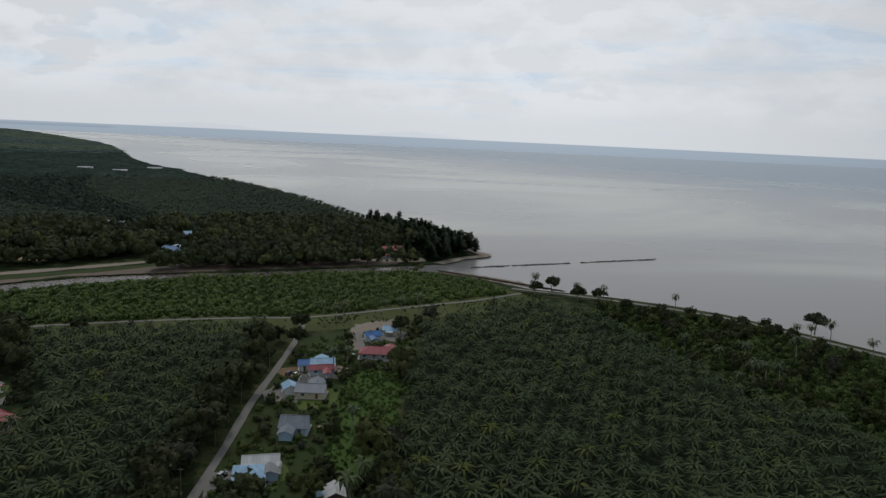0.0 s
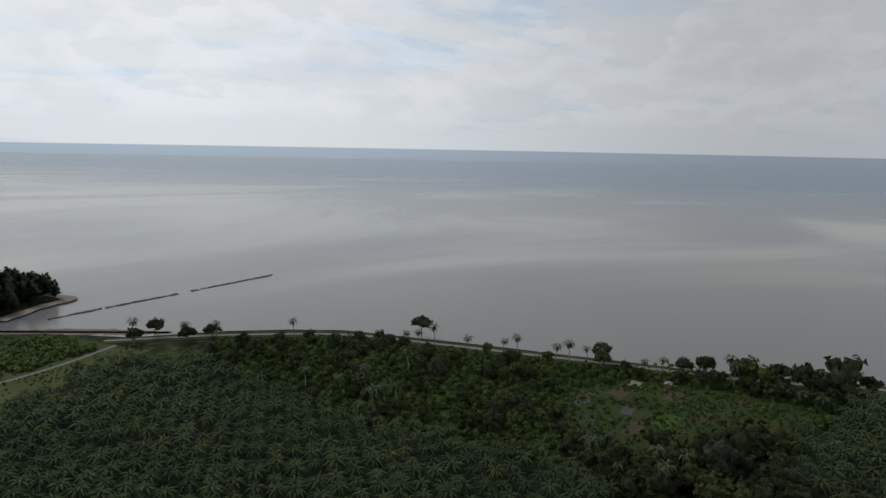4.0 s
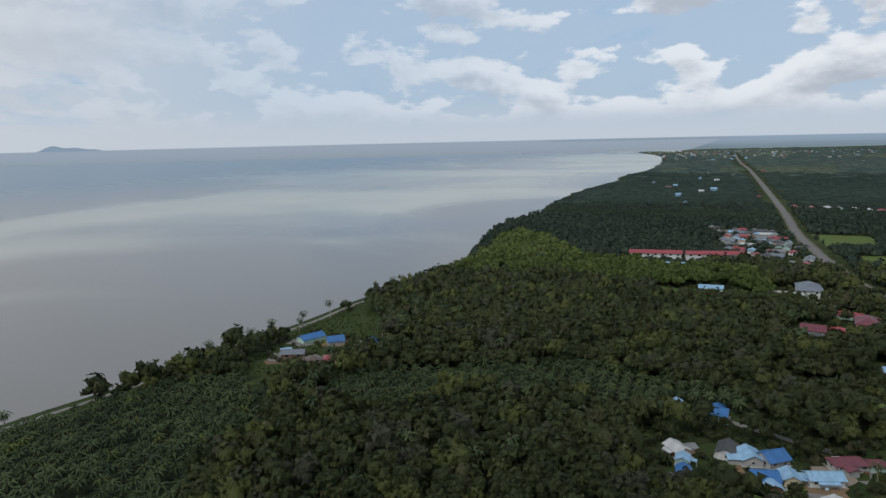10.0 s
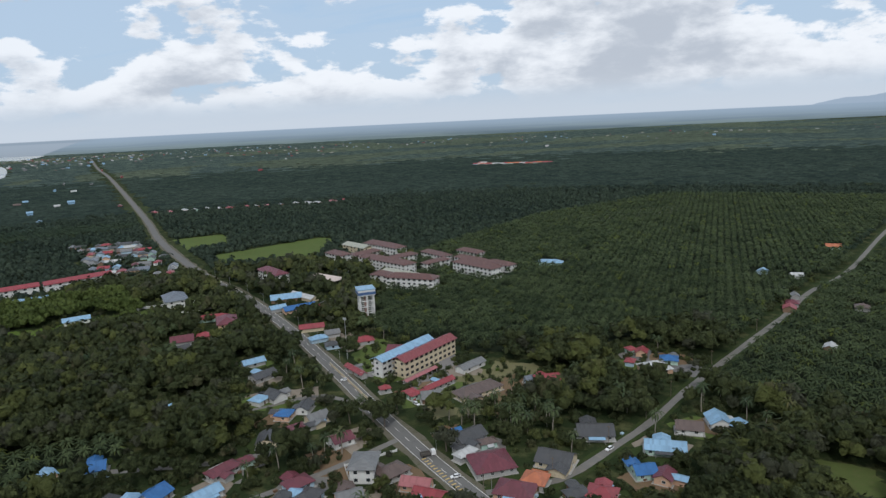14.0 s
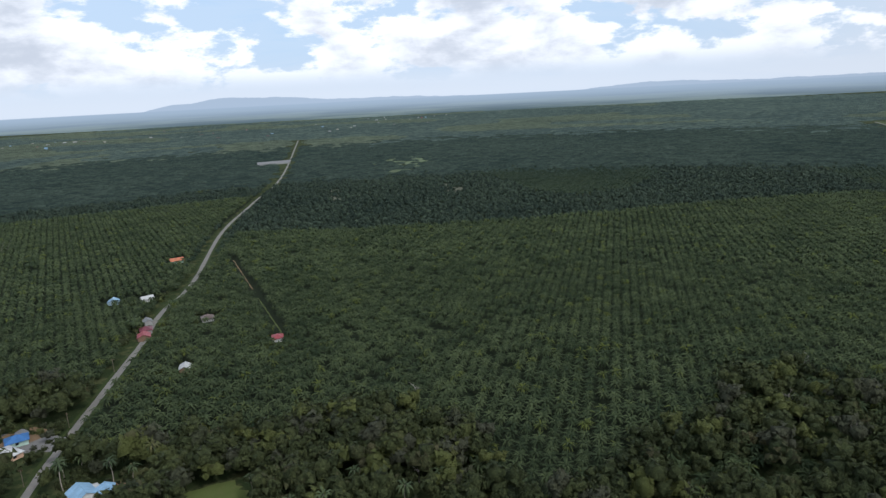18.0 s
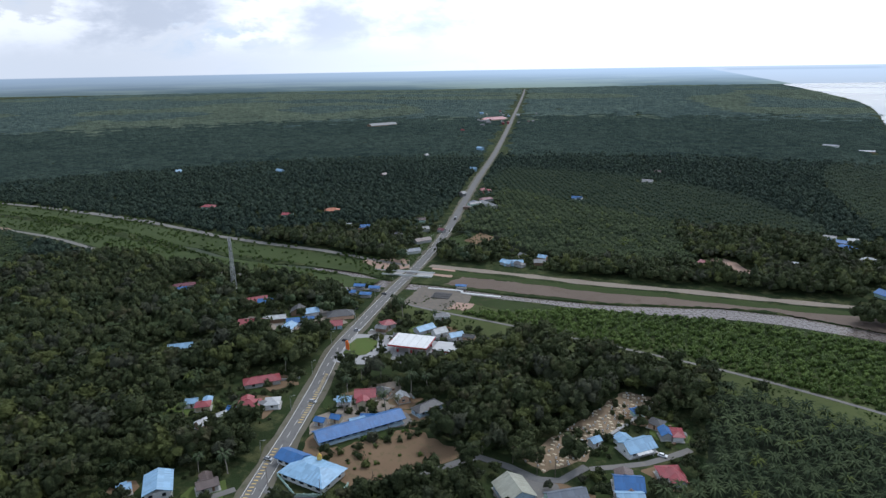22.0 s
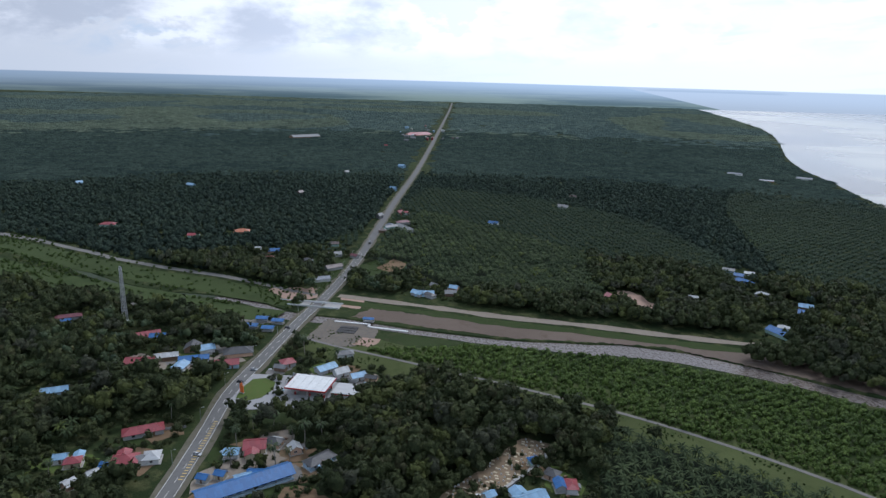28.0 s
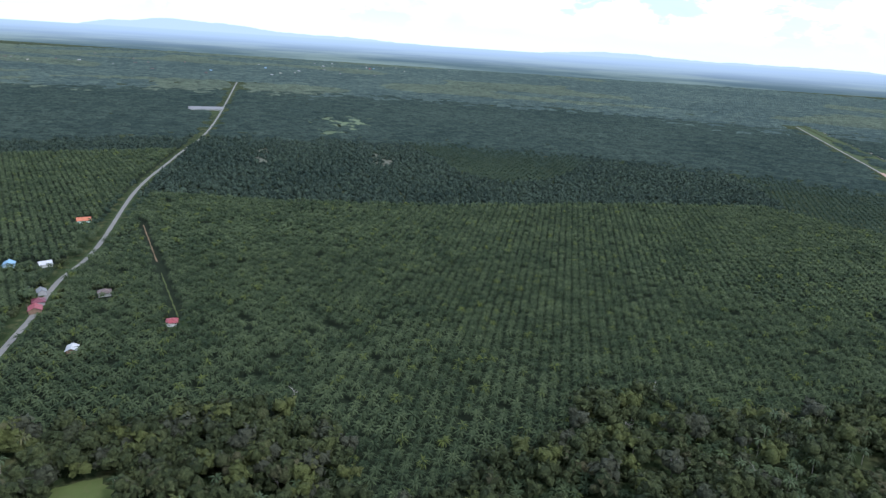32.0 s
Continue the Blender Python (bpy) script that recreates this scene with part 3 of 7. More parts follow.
CLEARING = [(195, 235), (237, 233), (270, 195), (288, 153), (208, 150), (176, 175), (168, 205)]
GREEN_YARD = [(-64, 229), (-60, 256), (-43, 258), (-38, 195), (-50, 165), (-60, 175)]
STREET_YARD = [(-92, 300), (-92, 150), (-60, 140), (-62, 185), (-66, 234), (-64, 262), (-36, 270), (-34, 300), (-42, 336)]
GRAVES = [(-217, 145), (-224, 175), (-238, 229), (-221, 241), (-211, 207), (-208, 181), (-201, 168), (-203, 148)]
BROWN_FIELD = [(-269, 72), (-266, 115), (-232, 128), (-233, 75), (-246, 70)]
RIVER_YARD = [(-425, 190), (-452, 222), (-429, 237), (-413, 244), (-390, 228), (-396, 208)]
PLAZA = [(-358, 110), (-389, 139), (-374, 158), (-343, 184), (-331, 176), (-333, 142), (-348, 118)]
OVAL = [(-364, 119), (-374, 126), (-382, 136), (-379, 143), (-371, 146), (-362, 141), (-356, 131), (-357, 123)]
SUNNY_MEADOW = [(508, -329), (484, -338), (472, -362), (445, -389), (427, -375), (434, -330), (450, -312), (464, -297)]
MANSION_LAWN = [(440, -384), (436, -426), (405, -450), (388, -435), (390, -395), (412, -368)]
SCHOOL_ZONE = [(195, -326), (185, -313), (163, -290), (142, -277), (130, -306), (144, -317), (144, -353), (166, -399), (185, -382)]
WOOD_GLADE = [(-27, -289), (-46, -284), (-48, -260), (-39, -246), (-24, -253), (-21, -269)]
PALE_PLOT = [(150, -325), (130, -361), (107, -362), (94, -331), (108, -297), (123, -288), (143, -278)]
DIRT = [(128, -318), (112, -347), (98, -325), (107, -289), (120, -296)]
SCRUB_SOUTH = DYKE_PATH[1:] + [(14, 436), (-13, 455), (-55, 462), (-102, 449), (-157, 424), (-203, 408), (-265, 369), (-294, 338), (-338, 299), (-391, 256), (-420, 224)]
MANGROVE = [(-384, 217), (-330, 246), (-237, 295), (-168, 321), (-100, 337), (-42, 371), (18, 409), (6, 436), (-13, 450), (-55, 458), (-102, 445), (-203, 404), (-267, 365), (-340, 296)]
PALM_EAST = [(-30, 90), (-38, 200), (-36, 318), (20, 385), (60, 360), (96, 263), (150, 175), (150, 100), (60, 60)]
PALM_WEST = [(-219, 272), (-113, 316), (-106, 237), (-106, 90), (-160, 90), (-168, 150), (-160, 200)]
PALM_SHORE = [(283, 178), (363, 125), (397, 40), (385, -6), (314, 10), (285, 35), (215, 40), (200, 130), (240, 150)]
PALM_SOUTH = [(247, -404), (180, -372), (143, -372), (88, -392), (60, -420), (-5, -448), (-70, -600), (-180, -870), (-300, -1110), (60, -1150), (230, -900), (300, -640), (262, -480)]
PALM_BIG = [(15, -350), (-11, -333), (-54, -318), (-109, -305), (-146, -274), (-150, -256), (-137, -221), (-132, -196), (-172, -186), (-192, -203), (-243, -189), (-264, -201), (-300, -224), (-327, -199),
            (-330, -163), (-372, -137), (-434, -114), (-573, -107), (-721, -53), (-840, -81), (-910, -233),
            (-915, -449), (-725, -543), (-499, -625), (-318, -723), (-194, -820), (-110, -630), (-30, -460)]
PALM_NORTH = [(-591, 340), (-755, 518), (-483, 545), (-360, 440), (-455, 350)]
PALM_WOOD = [(350, -12), (372, -42), (362, -107), (336, -172), (275, -218), (260, -214), (259, -186), (297, -134), (317, -84), (319, -39)]
PALMS = [PALM_EAST, PALM_WEST, PALM_SHORE, PALM_SOUTH, PALM_BIG, PALM_NORTH, PALM_WOOD]
SHORE_GLADE = [(406, 21), (440, 2), (489, -24), (542, -83), (476, -85), (416, -68), (401, -38), (388, -11), (371, 11)]
NORTH_PLOT = [(-567, 309), (-580, 349), (-549, 367), (-502, 328), (-505, 287)]
ROADSIDE = [(-521, 238), (-572, 273), (-614, 329), (-558, 296), (-516, 254)]
RESORT_YARD = [(-108, 498), (-72, 500), (-38, 508), (-46, 532), (-80, 532), (-106, 528)]
NORTH_CLEARING = [(-379, 474), (-342, 447), (-310, 444), (-330, 470), (-356, 483), (-376, 483)]
SUNLIT_PLOT = [(-681, -1429), (-810, -1522), (-881, -1457), (-767, -1290), (-659, -1208), (-620, -1231)]
FELLED = [[(-361, -974), (-432, -1088), (-467, -1097), (-401, -962)], [(-537, -920), (-605, -1000), (-620, -949), (-569, -885)],
          [(177, -882), (102, -975), (44, -1011), (36, -956), (132, -872)]]

north = smooth_line(COAST_NORTH, 25) + smooth_line(RIVER_NORTH, 20)
south = smooth_line(RIVER_SOUTH, 20) + smooth_line(COAST_EAST, 25)
_rng = random.Random(4)
for _p in north + south:
    _p.x += _rng.uniform(-1.2, 1.2)
    _p.y += _rng.uniform(-1.2, 1.2)
SHORE = [(p.x, p.y) for p in north + south]
LAND_EDGE = SHORE + [(7000, -9000), (-9000, -9000), (-9000, 9000)]


def build_ground():
    bm = bmesh.new()
    top = [bm.verts.new((x, y, 0)) for x, y in LAND_EDGE]
    low = []
    n = len(LAND_EDGE)
    for i, (x, y) in enumerate(LAND_EDGE):
        a, b = LAND_EDGE[i - 1], LAND_EDGE[(i + 1) % n]
        d = Vector((b[0] - a[0], b[1] - a[1])).normalized()
        low.append(bm.verts.new((x - d.y * 3.2, y + d.x * 3.2, -2.4)))
    face = bm.faces.new(top)
    face.normal_update()
    flip = face.normal.z < 0
    for i in range(n):
        bm.faces.new((low[i], low[(i + 1) % n], top[(i + 1) % n], top[i]))
    if flip:
        bmesh.ops.reverse_faces(bm, faces=[face])
    bmesh.ops.triangulate(bm, faces=[face])
    me = bpy.data.meshes.new("ground")
    bm.to_mesh(me)
    bm.free()
    me.materials.append(LAND)
    tagged(put("ground", me), "flat overgrown coastal land with dark green undergrowth", "ground", kind="structure")
    ring = [(6500 * math.cos(a * math.pi / 48), 6500 * math.sin(a * math.pi / 48)) for a in range(96)]
    bed = mesh_from("seabed", [(x, y, -2.2) for x, y in ring], [tuple(range(96))], MUD)
    tagged(put("seabed", bed), "flat brown mud bed under the shallow sea", "seabed", kind="structure")
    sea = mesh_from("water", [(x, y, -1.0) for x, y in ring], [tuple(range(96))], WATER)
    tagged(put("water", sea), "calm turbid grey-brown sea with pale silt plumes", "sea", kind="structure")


build_ground()


def road(name, line, width, z, mat, label, category="road", step=12, wobble=0.0, seed=3):
    pts = smooth_line(line, step)
    v, f = ribbon(pts, width, z, 0.25, wobble, random.Random(seed))
    ob = tagged(put(name, mesh_from(name, v, f, mat)), label, category, kind="structure")
    return ob, pts


verge, _ = road("verge", MAIN_ROAD, 13.5, 0.05, surface("gravel_verge", (0.13, 0.118, 0.088), 0.95, scale=0.25, stain=(0.055, 0.065, 0.028), spread=0.4, spec=0.06), "sandy gravel verge along the main road", "verge", wobble=1.2)
main_road, main_pts = road("road", MAIN_ROAD, 8.5, 0.14, ASPHALT, "straight two-lane asphalt main road with worn markings")
road("road", SIDE_ROAD, 4.0, 0.12, TRACK, "narrow asphalt estate road running inland", wobble=0.25)
road("verge", SIDE_ROAD, 8.5, 0.06, ROUGH_GRASS, "grassy verge of the estate road", "verge", wobble=0.8)
DYKE_GRASS = surface("dyke_grass", (0.072, 0.086, 0.032), 0.9, scale=0.12, stain=(0.035, 0.050, 0.016), spread=0.5, fine=0.8, spec=0.06)
road("verge", DYKE_PATH, 50.0, 0.035, DYKE_GRASS, "mown grass dyke beside the scrub", "verge", wobble=1.5)
road("path", DYKE_PATH, 2.6, 0.14, TRACK, "narrow paved dyke path beside the scrub", "path")
road("path", SEA_WALL, 3.6, 0.5, TRACK, "raised sea wall track along the muddy shore", "path", wobble=0.2)
road("verge", SEA_WALL, 12.0, 0.25, ROUGH_GRASS, "grass bank of the sea wall", "verge", wobble=1.0)
road("road", SAND_ROAD, 9.0, 0.15, SAND, "pale sandy embankment road along the river", wobble=1.6)
road("road", CANAL_ROAD, 5.0, 0.12, TRACK, "pale canal-side service road", wobble=0.4)
road("road", HOUSE_STREET, 2.8, 0.12, TRACK, "narrow village lane between houses and palms", wobble=0.2)
road("road", GRAVE_ROAD, 4.2, 0.13, ASPHALT, "curving dark lane past the cemetery")
for lane in LANES:
    road("road", lane, 3.6, 0.10, TRACK, "unpaved village lane between trees", wobble=0.4)

inner = [(x + 9.0, y - 11.0) for x, y in SAND_ROAD]
road("verge", inner, 11.0, 0.07, ROUGH_GRASS, "green grass strip between river road and mud bank", "verge", wobble=2.0)
road("beach", [COAST_NORTH[k] for k in (9, 10, 11, 12, 13, 14)], 9.0, 0.06, SAND, "pale sandy edge of the river mouth point", "beach", 6, 1.2)
# canal strip: bright wet grass, dark bank
strip = [(x, y) for x, y in CANAL_ROAD[:7]] + [(x, y) for x, y in CANAL_FAR[:7][::-1]]


def strip_band(name, a, b, f0, f1, z, mat, label):
    """A band between two lines, from share f0 to share f1 of the way across."""
    pa, pb = smooth_line(a, 30), smooth_line(b, 30)
    n = 60
    va = [pa[int(i * (len(pa) - 1) / n)] for i in range(n + 1)]
    vb = [pb[int(i * (len(pb) - 1) / n)] for i in range(n + 1)]
    rng = random.Random(int(f0 * 100) + 7)
    v, f = [], []
    for p, q in zip(va, vb):
        for s, h in ((f0, z - 0.3), (f0, z), (f1, z), (f1, z - 0.3)):
            r = p.lerp(q, min(1, max(0, s + rng.uniform(-0.015, 0.015))))
            v.append((r.x, r.y, h))
    for i in range(n):
        k = 4 * i
        f += [(k + j, k + j + 4, k + j + 5, k + j + 1) for j in range(3)]
    return tagged(put(name, mesh_from(name, v, f, mat)), label, "grass", kind="structure")


BANK_GRASS = surface("bank_grass", (0.050, 0.068, 0.024), 0.9, scale=0.05, stain=(0.026, 0.042, 0.013), spread=0.6, fine=0.6, spec=0.08)
# near-black soil: shade beneath the palms put into its colour
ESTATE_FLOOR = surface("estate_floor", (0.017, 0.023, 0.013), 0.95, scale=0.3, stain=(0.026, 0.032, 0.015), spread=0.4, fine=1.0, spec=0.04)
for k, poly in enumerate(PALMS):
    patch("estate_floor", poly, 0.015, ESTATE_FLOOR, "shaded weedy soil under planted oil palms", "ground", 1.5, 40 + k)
strip_band("verge", CANAL_ROAD, CANAL_FAR, 0.04, 0.36, 0.04, BANK_GRASS, "rough grass bank beside the canal")
strip_band("verge", CANAL_ROAD, CANAL_FAR, 0.50, 0.83, 0.04, BANK_GRASS, "bright green grass strip beyond the canal")
strip_band("verge", CANAL_ROAD, CANAL_FAR, 0.90, 0.97, 0.06, TRACK, "bare earth track on the far canal bank")
road("road", [(-880, -76), (-1000, -160), (-1240, -335), (-1500, -520)], 9.0, 0.16, CLAY, "bare pinkish earthwork along the canal", wobble=2.0)

patch("pavement", PLAZA, 0.16, surface("pale_paving", (0.27, 0.265, 0.26), 0.85, scale=0.3), "grey paved forecourt of the filling station", "pavement")
patch("lawn", OVAL, 0.30, LAWN, "oval mown lawn on the station forecourt", "lawn")
patch("field", FIELD_ONE, 0.06, LAWN, "mown sports field behind hedges", "field", 1.0, 2)
patch("field", FIELD_TWO, 0.06, LAWN, "large mown sports field beside the main road", "field", 1.0, 3)
patch("field", SCHOOL_FIELD, 0.08, LAWN, "green school field beside the classroom blocks", "field", 0.6, 4)
patch("field", CLEARING, 0.05, ROUGH_GRASS, "overgrown vegetable clearing near the shore", "clearing", 2.5, 5)
patch("field", GREEN_YARD, 0.05, BRIGHT_GRASS, "bright overgrown meadow between houses and palms", "meadow", 2.0, 6)
patch("field", STREET_YARD, 0.03, ROUGH_GRASS, "grassy village plots along the lane", "grass", 1.5, 7)
patch("field", GRAVES, 0.06, surface("grave_soil", (0.235, 0.175, 0.115), 0.95, scale=0.4, stain=(0.13, 0.11, 0.06), spread=0.35, spec=0.06), "bare sandy cemetery ground sloping past palms", "cemetery", 1.2, 8)
patch("field", BROWN_FIELD, 0.05, EARTH, "bare brown building plot with dry weeds", "plot", 1.5, 9)
patch("field", RIVER_YARD, 0.08, surface("yard_gravel", (0.155, 0.137, 0.115), 0.95, scale=0.5, stain=(0.24, 0.18, 0.13), spread=0.35, spec=0.06), "sandy work yard on the river bank", "yard", 1.2, 10)
# grass brighter than elsewhere: sunlight on this strip put into its colour
patch("field", SUNNY_MEADOW, 0.03, surface("sunny_grass", (0.085, 0.125, 0.026), 0.9, scale=0.2, stain=(0.045, 0.075, 0.018), spread=0.4, fine=1.5, spec=0.06), "bright green meadow between village and woods", "meadow", 2.0, 32)
patch("field", WOOD_GLADE, 0.03, surface("glade_grass", (0.075, 0.095, 0.030), 0.9, scale=0.3, stain=(0.10, 0.095, 0.045), spread=0.4, fine=1.5, spec=0.06), "small grassy glade among broadleaf trees", "glade", 2.0, 36)
patch("field", PALE_PLOT, 0.035, surface("pale_grass", (0.145, 0.138, 0.070), 0.95, scale=0.3, stain=(0.16, 0.13, 0.085), spread=0.4, fine=1.5, spec=0.06), "pale dry grass plot behind the school", "field", 2.0, 31)
patch("field", DIRT, 0.05, EARTH, "bare dirt yard with scattered weeds", "yard", 2.0, 11)
patch("field", [(-546, 210), (-527, 247), (-502, 238), (-508, 212)], 0.05, CLAY, "orange clay clearing beside the bridge", "yard", 2.5, 12)
patch("field", [(-498, 258), (-480, 270), (-458, 254), (-470, 244)], 0.05, CLAY, "orange sand heap ground by the river road", "yard", 1.5, 13)
patch("field", [(-73, 299), (-71, 324), (-51, 340), (-44, 330), (-62, 314), (-64, 269)], 0.05, SAND, "pale sandy lot beside the dyke", "yard", 1.2, 14)
patch("field", [(-372, 447), (-362, 458), (-335, 440), (-318, 415), (-345, 415)], 0.05, ROUGH_GRASS, "small green clearing beside the river road", "clearing", 2.0, 15)
patch("field", SCRUB_SOUTH, 0.02, ROUGH_GRASS, "low green scrub land between dyke and river", "scrub", 1.0, 16)
patch("field", [(-455, 262), (-400, 306), (-330, 372), (-270, 420), (-225, 455), (-60, 510), (-60, 492), (-162, 448), (-273, 401), (-350, 314), (-446, 240)], 0.03, MUD, "brown tidal mud bank of the river", "bank", 1.5, 17)
patch("field", [(145, -225), (170, -250), (180, -232), (160, -212)], 0.04, EARTH, "bare brown yard behind a village house", "yard", 1.0, 18)
patch("pavement", [(60, -385), (20, -362), (14, -372), (22, -390), (52, -402)], 0.10, ASPHALT, "asphalt yard of the estate workshop", "pavement", 0.3, 19)
patch("pavement", [(205, -285), (240, -268), (248, -280), (214, -300)], 0.05, SAND, "gravel parking yard beside village shops", "yard", 0.8, 20)
patch("field", [(160, -190), (195, -175), (215, -160), (200, -150), (165, -165)], 0.04, LAWN, "green yard between village houses", "grass", 1.5, 21)
DRY_SCRUB = surface("dry_scrub", (0.080, 0.084, 0.054), 0.95, scale=0.1, stain=(0.05, 0.06, 0.035), spread=0.4, fine=0.6)
for k, poly in enumerate(FELLED):
    patch("field", poly, 0.6, DRY_SCRUB, "pale felled palm plot with dry trunks", "clearing", 6.0, 122 + k)
patch("field", MANSION_LAWN, 0.04, LAWN, "mown garden around the white mansion", "lawn", 1.0, 146)
patch("field", RESORT_YARD, 0.04, SAND, "sandy yard in front of the red-roofed beach houses", "yard", 1.2, 147)
patch("field", SHORE_GLADE, 0.03, ROUGH_GRASS, "rough grass around the shore houses", "grass", 2.0, 141)
patch("field", NORTH_PLOT, 0.03, ROUGH_GRASS, "overgrown green plot beside the main road", "clearing", 2.0, 142)
patch("field", [(-553, 325), (-572, 357), (-549, 360), (-527, 331)], 0.05, EARTH, "dug brown garden plot beside the main road", "plot", 1.0, 143)
patch("field", ROADSIDE, 0.03, ROUGH_GRASS, "weedy ground beside the main road", "grass", 2.0, 144)
patch("field", NORTH_CLEARING, 0.04, CLAY, "bare orange clearing beyond the river road", "clearing", 2.5, 145)
# patch of sunlight between cloud shadows, put into the ground colour
patch("field", SUNLIT_PLOT, 0.6, surface("young_crop", (0.080, 0.110, 0.046), 0.95, scale=0.03, stain=(0.05, 0.075, 0.03), spread=0.4, fine=0.3), "light green young planting among dark palms", "field", 12.0, 130)
patch("field", [(-155, -690), (-154, -690), (-138, -570), (-139, -570)], 0.04, EARTH, "brown earth track corridor in the estate", "track", 0.3, 23)
patch("field", [(-135, -541), (-134, -541), (-121, -440), (-122, -440)], 0.04, DYKE_GRASS, "grassy track corridor in the estate", "track", 0.3, 24)
patch("yard", [(-287, 70), (-289, 118), (-310, 112), (-300, 78)], 0.07, SAND, "gravelly yard behind the blue shop row", "yard", 1.0, 24)
patch("yard", [(176, -318), (214, -322), (205, -345), (160, -366), (140, -352), (158, -310)], 0.06, surface("school_paving", (0.2, 0.19, 0.185), 0.85, scale=0.3), "grey paved school yard", "yard", 0.3, 25)

strip_band("water_weed", RIVER_NORTH[11:17], RIVER_SOUTH[1:7][::-1], 0.0, 1.0, -0.5, surface("water_weed", (0.030, 0.042, 0.020), 0.7, scale=0.1, stain=(0.05, 0.065, 0.022), spread=0.4, spec=0.2), "dark weed-covered water of the narrow canal")
strip_band("river_water", RIVER_NORTH[:12], RIVER_SOUTH[6:][::-1], -0.02, 1.02, -0.96, surface("river_water", (0.105, 0.088, 0.078), 0.28, scale=0.03, stain=(0.12, 0.09, 0.065), spread=0.2, fine=0.5, relief=0.0, spec=0.25), "muddy grey-brown tidal river water")
patch("field", [(-405, 226), (-398, 214), (-386, 222), (-394, 236)], 0.12, CLAY, "orange soil heap ground in the river yard", "yard", 1.0, 34)

# ---- buildings ----
OCCUPIED = []          # (x, y, radius) kept free of trees
_house_rng = random.Random(11)


def claim(x, y, ang, length, width, margin=2.5):
    """Keeps the footprint of a building free of trees."""
    n = max(1, round(length / max(width, 4.0)))
    for i in range(n):
        s = (i + 0.5) / n * length - length / 2
        OCCUPIED.append((x + s * math.cos(radians(ang)), y + s * math.sin(radians(ang)), 0.62 * max(width, length / n) + margin))


def gable_roof(length, width, z, rise, over=0.7, thick=0.16):
    s = Shape()
    lx, wy = length / 2, width / 2
    slope = rise / (wy - over)
    zo = z - slope * over
    for sign in (1, -1):
        a = [(-lx, sign * wy, zo), (lx, sign * wy, zo), (lx, 0, z + rise), (-lx, 0, z + rise)]
        b = [(p[0], p[1], p[2] + thick) for p in a]
        v = a + b
        f = [(0, 1, 2, 3), (7, 6, 5, 4), (0, 4, 5, 1), (1, 5, 6, 2), (3, 2, 6, 7), (0, 3, 7, 4)]
        s.add(v, f if sign < 0 else [q[::-1] for q in f])
    return s


def hip_roof(length, width, z, rise, over=0.7, thick=0.16):
    lx, wy = length / 2, width / 2
    r = max(0.05, lx - wy)
    zo = z - rise / wy * over
    v = [(-lx, -wy, zo), (lx, -wy, zo), (lx, wy, zo), (-lx, wy, zo), (-lx, -wy, zo + thick), (lx, -wy, zo + thick), (lx, wy, zo + thick), (-lx, wy, zo + thick),
         (-r, 0, z + rise + thick), (r, 0, z + rise + thick)]
    f = [(3, 2, 1, 0), (0, 1, 5, 4), (1, 2, 6, 5), (2, 3, 7, 6), (3, 0, 4, 7), (4, 5, 9, 8), (5, 6, 9), (6, 7, 8, 9), (7, 4, 8)]
    return Shape().add(v, f)


def wall_shape(length, width, h, rise, gable):
    lx, wy = length / 2, width / 2
    if not gable:
        return Shape().box(-lx, -wy, -0.3, lx, wy, h)
    v = [(-lx, -wy, -0.3), (lx, -wy, -0.3), (lx, wy, -0.3), (-lx, wy, -0.3), (-lx, -wy, h), (lx, -wy, h), (lx, wy, h), (-lx, wy, h), (-lx, 0, h + rise), (lx, 0, h + rise)]
    f = [(3, 2, 1, 0), (0, 1, 5, 4), (2, 3, 7, 6), (1, 2, 6, 9, 5), (3, 0, 4, 8, 7), (4, 5, 9, 8), (7, 8, 9, 6)]
    return Shape().add(v, f)


PANE = {}


def window_at(parent, x, y, z, turn, w=1.5, h=1.2, far=False):
    """A window: a proud outer trim with a dark pane in it; far off the two are one mesh."""
    if far:
        return put("window", box_mesh("window", w, 0.12, h, GLASS), parent, pose(x, y, z, 0, 0, turn))
    key = (w, h)
    if key not in PANE:
        s = Shape()
        t = 0.1
        s.box(-w / 2, -0.05, 0, -w / 2 + t, 0.06, h), s.box(w / 2 - t, -0.05, 0, w / 2, 0.06, h)
        s.box(-w / 2 + t, -0.05, h - t, w / 2 - t, 0.06, h), s.box(-w / 2 - 0.1, -0.05, -0.1, w / 2 + 0.1, 0.14, 0)
        s.box(-0.03, -0.05, 0, 0.03, 0.05, h - t)
        PANE[key] = (s.mesh("window", FRAME), Shape().box(-w / 2 + t, -0.04, 0, w / 2 - t, 0.025, h - t).mesh("pane", GLASS))
    win = put("window", PANE[key][0], parent, pose(x, y, z, 0, 0, turn))
    put("pane", PANE[key][1], win)
    return win


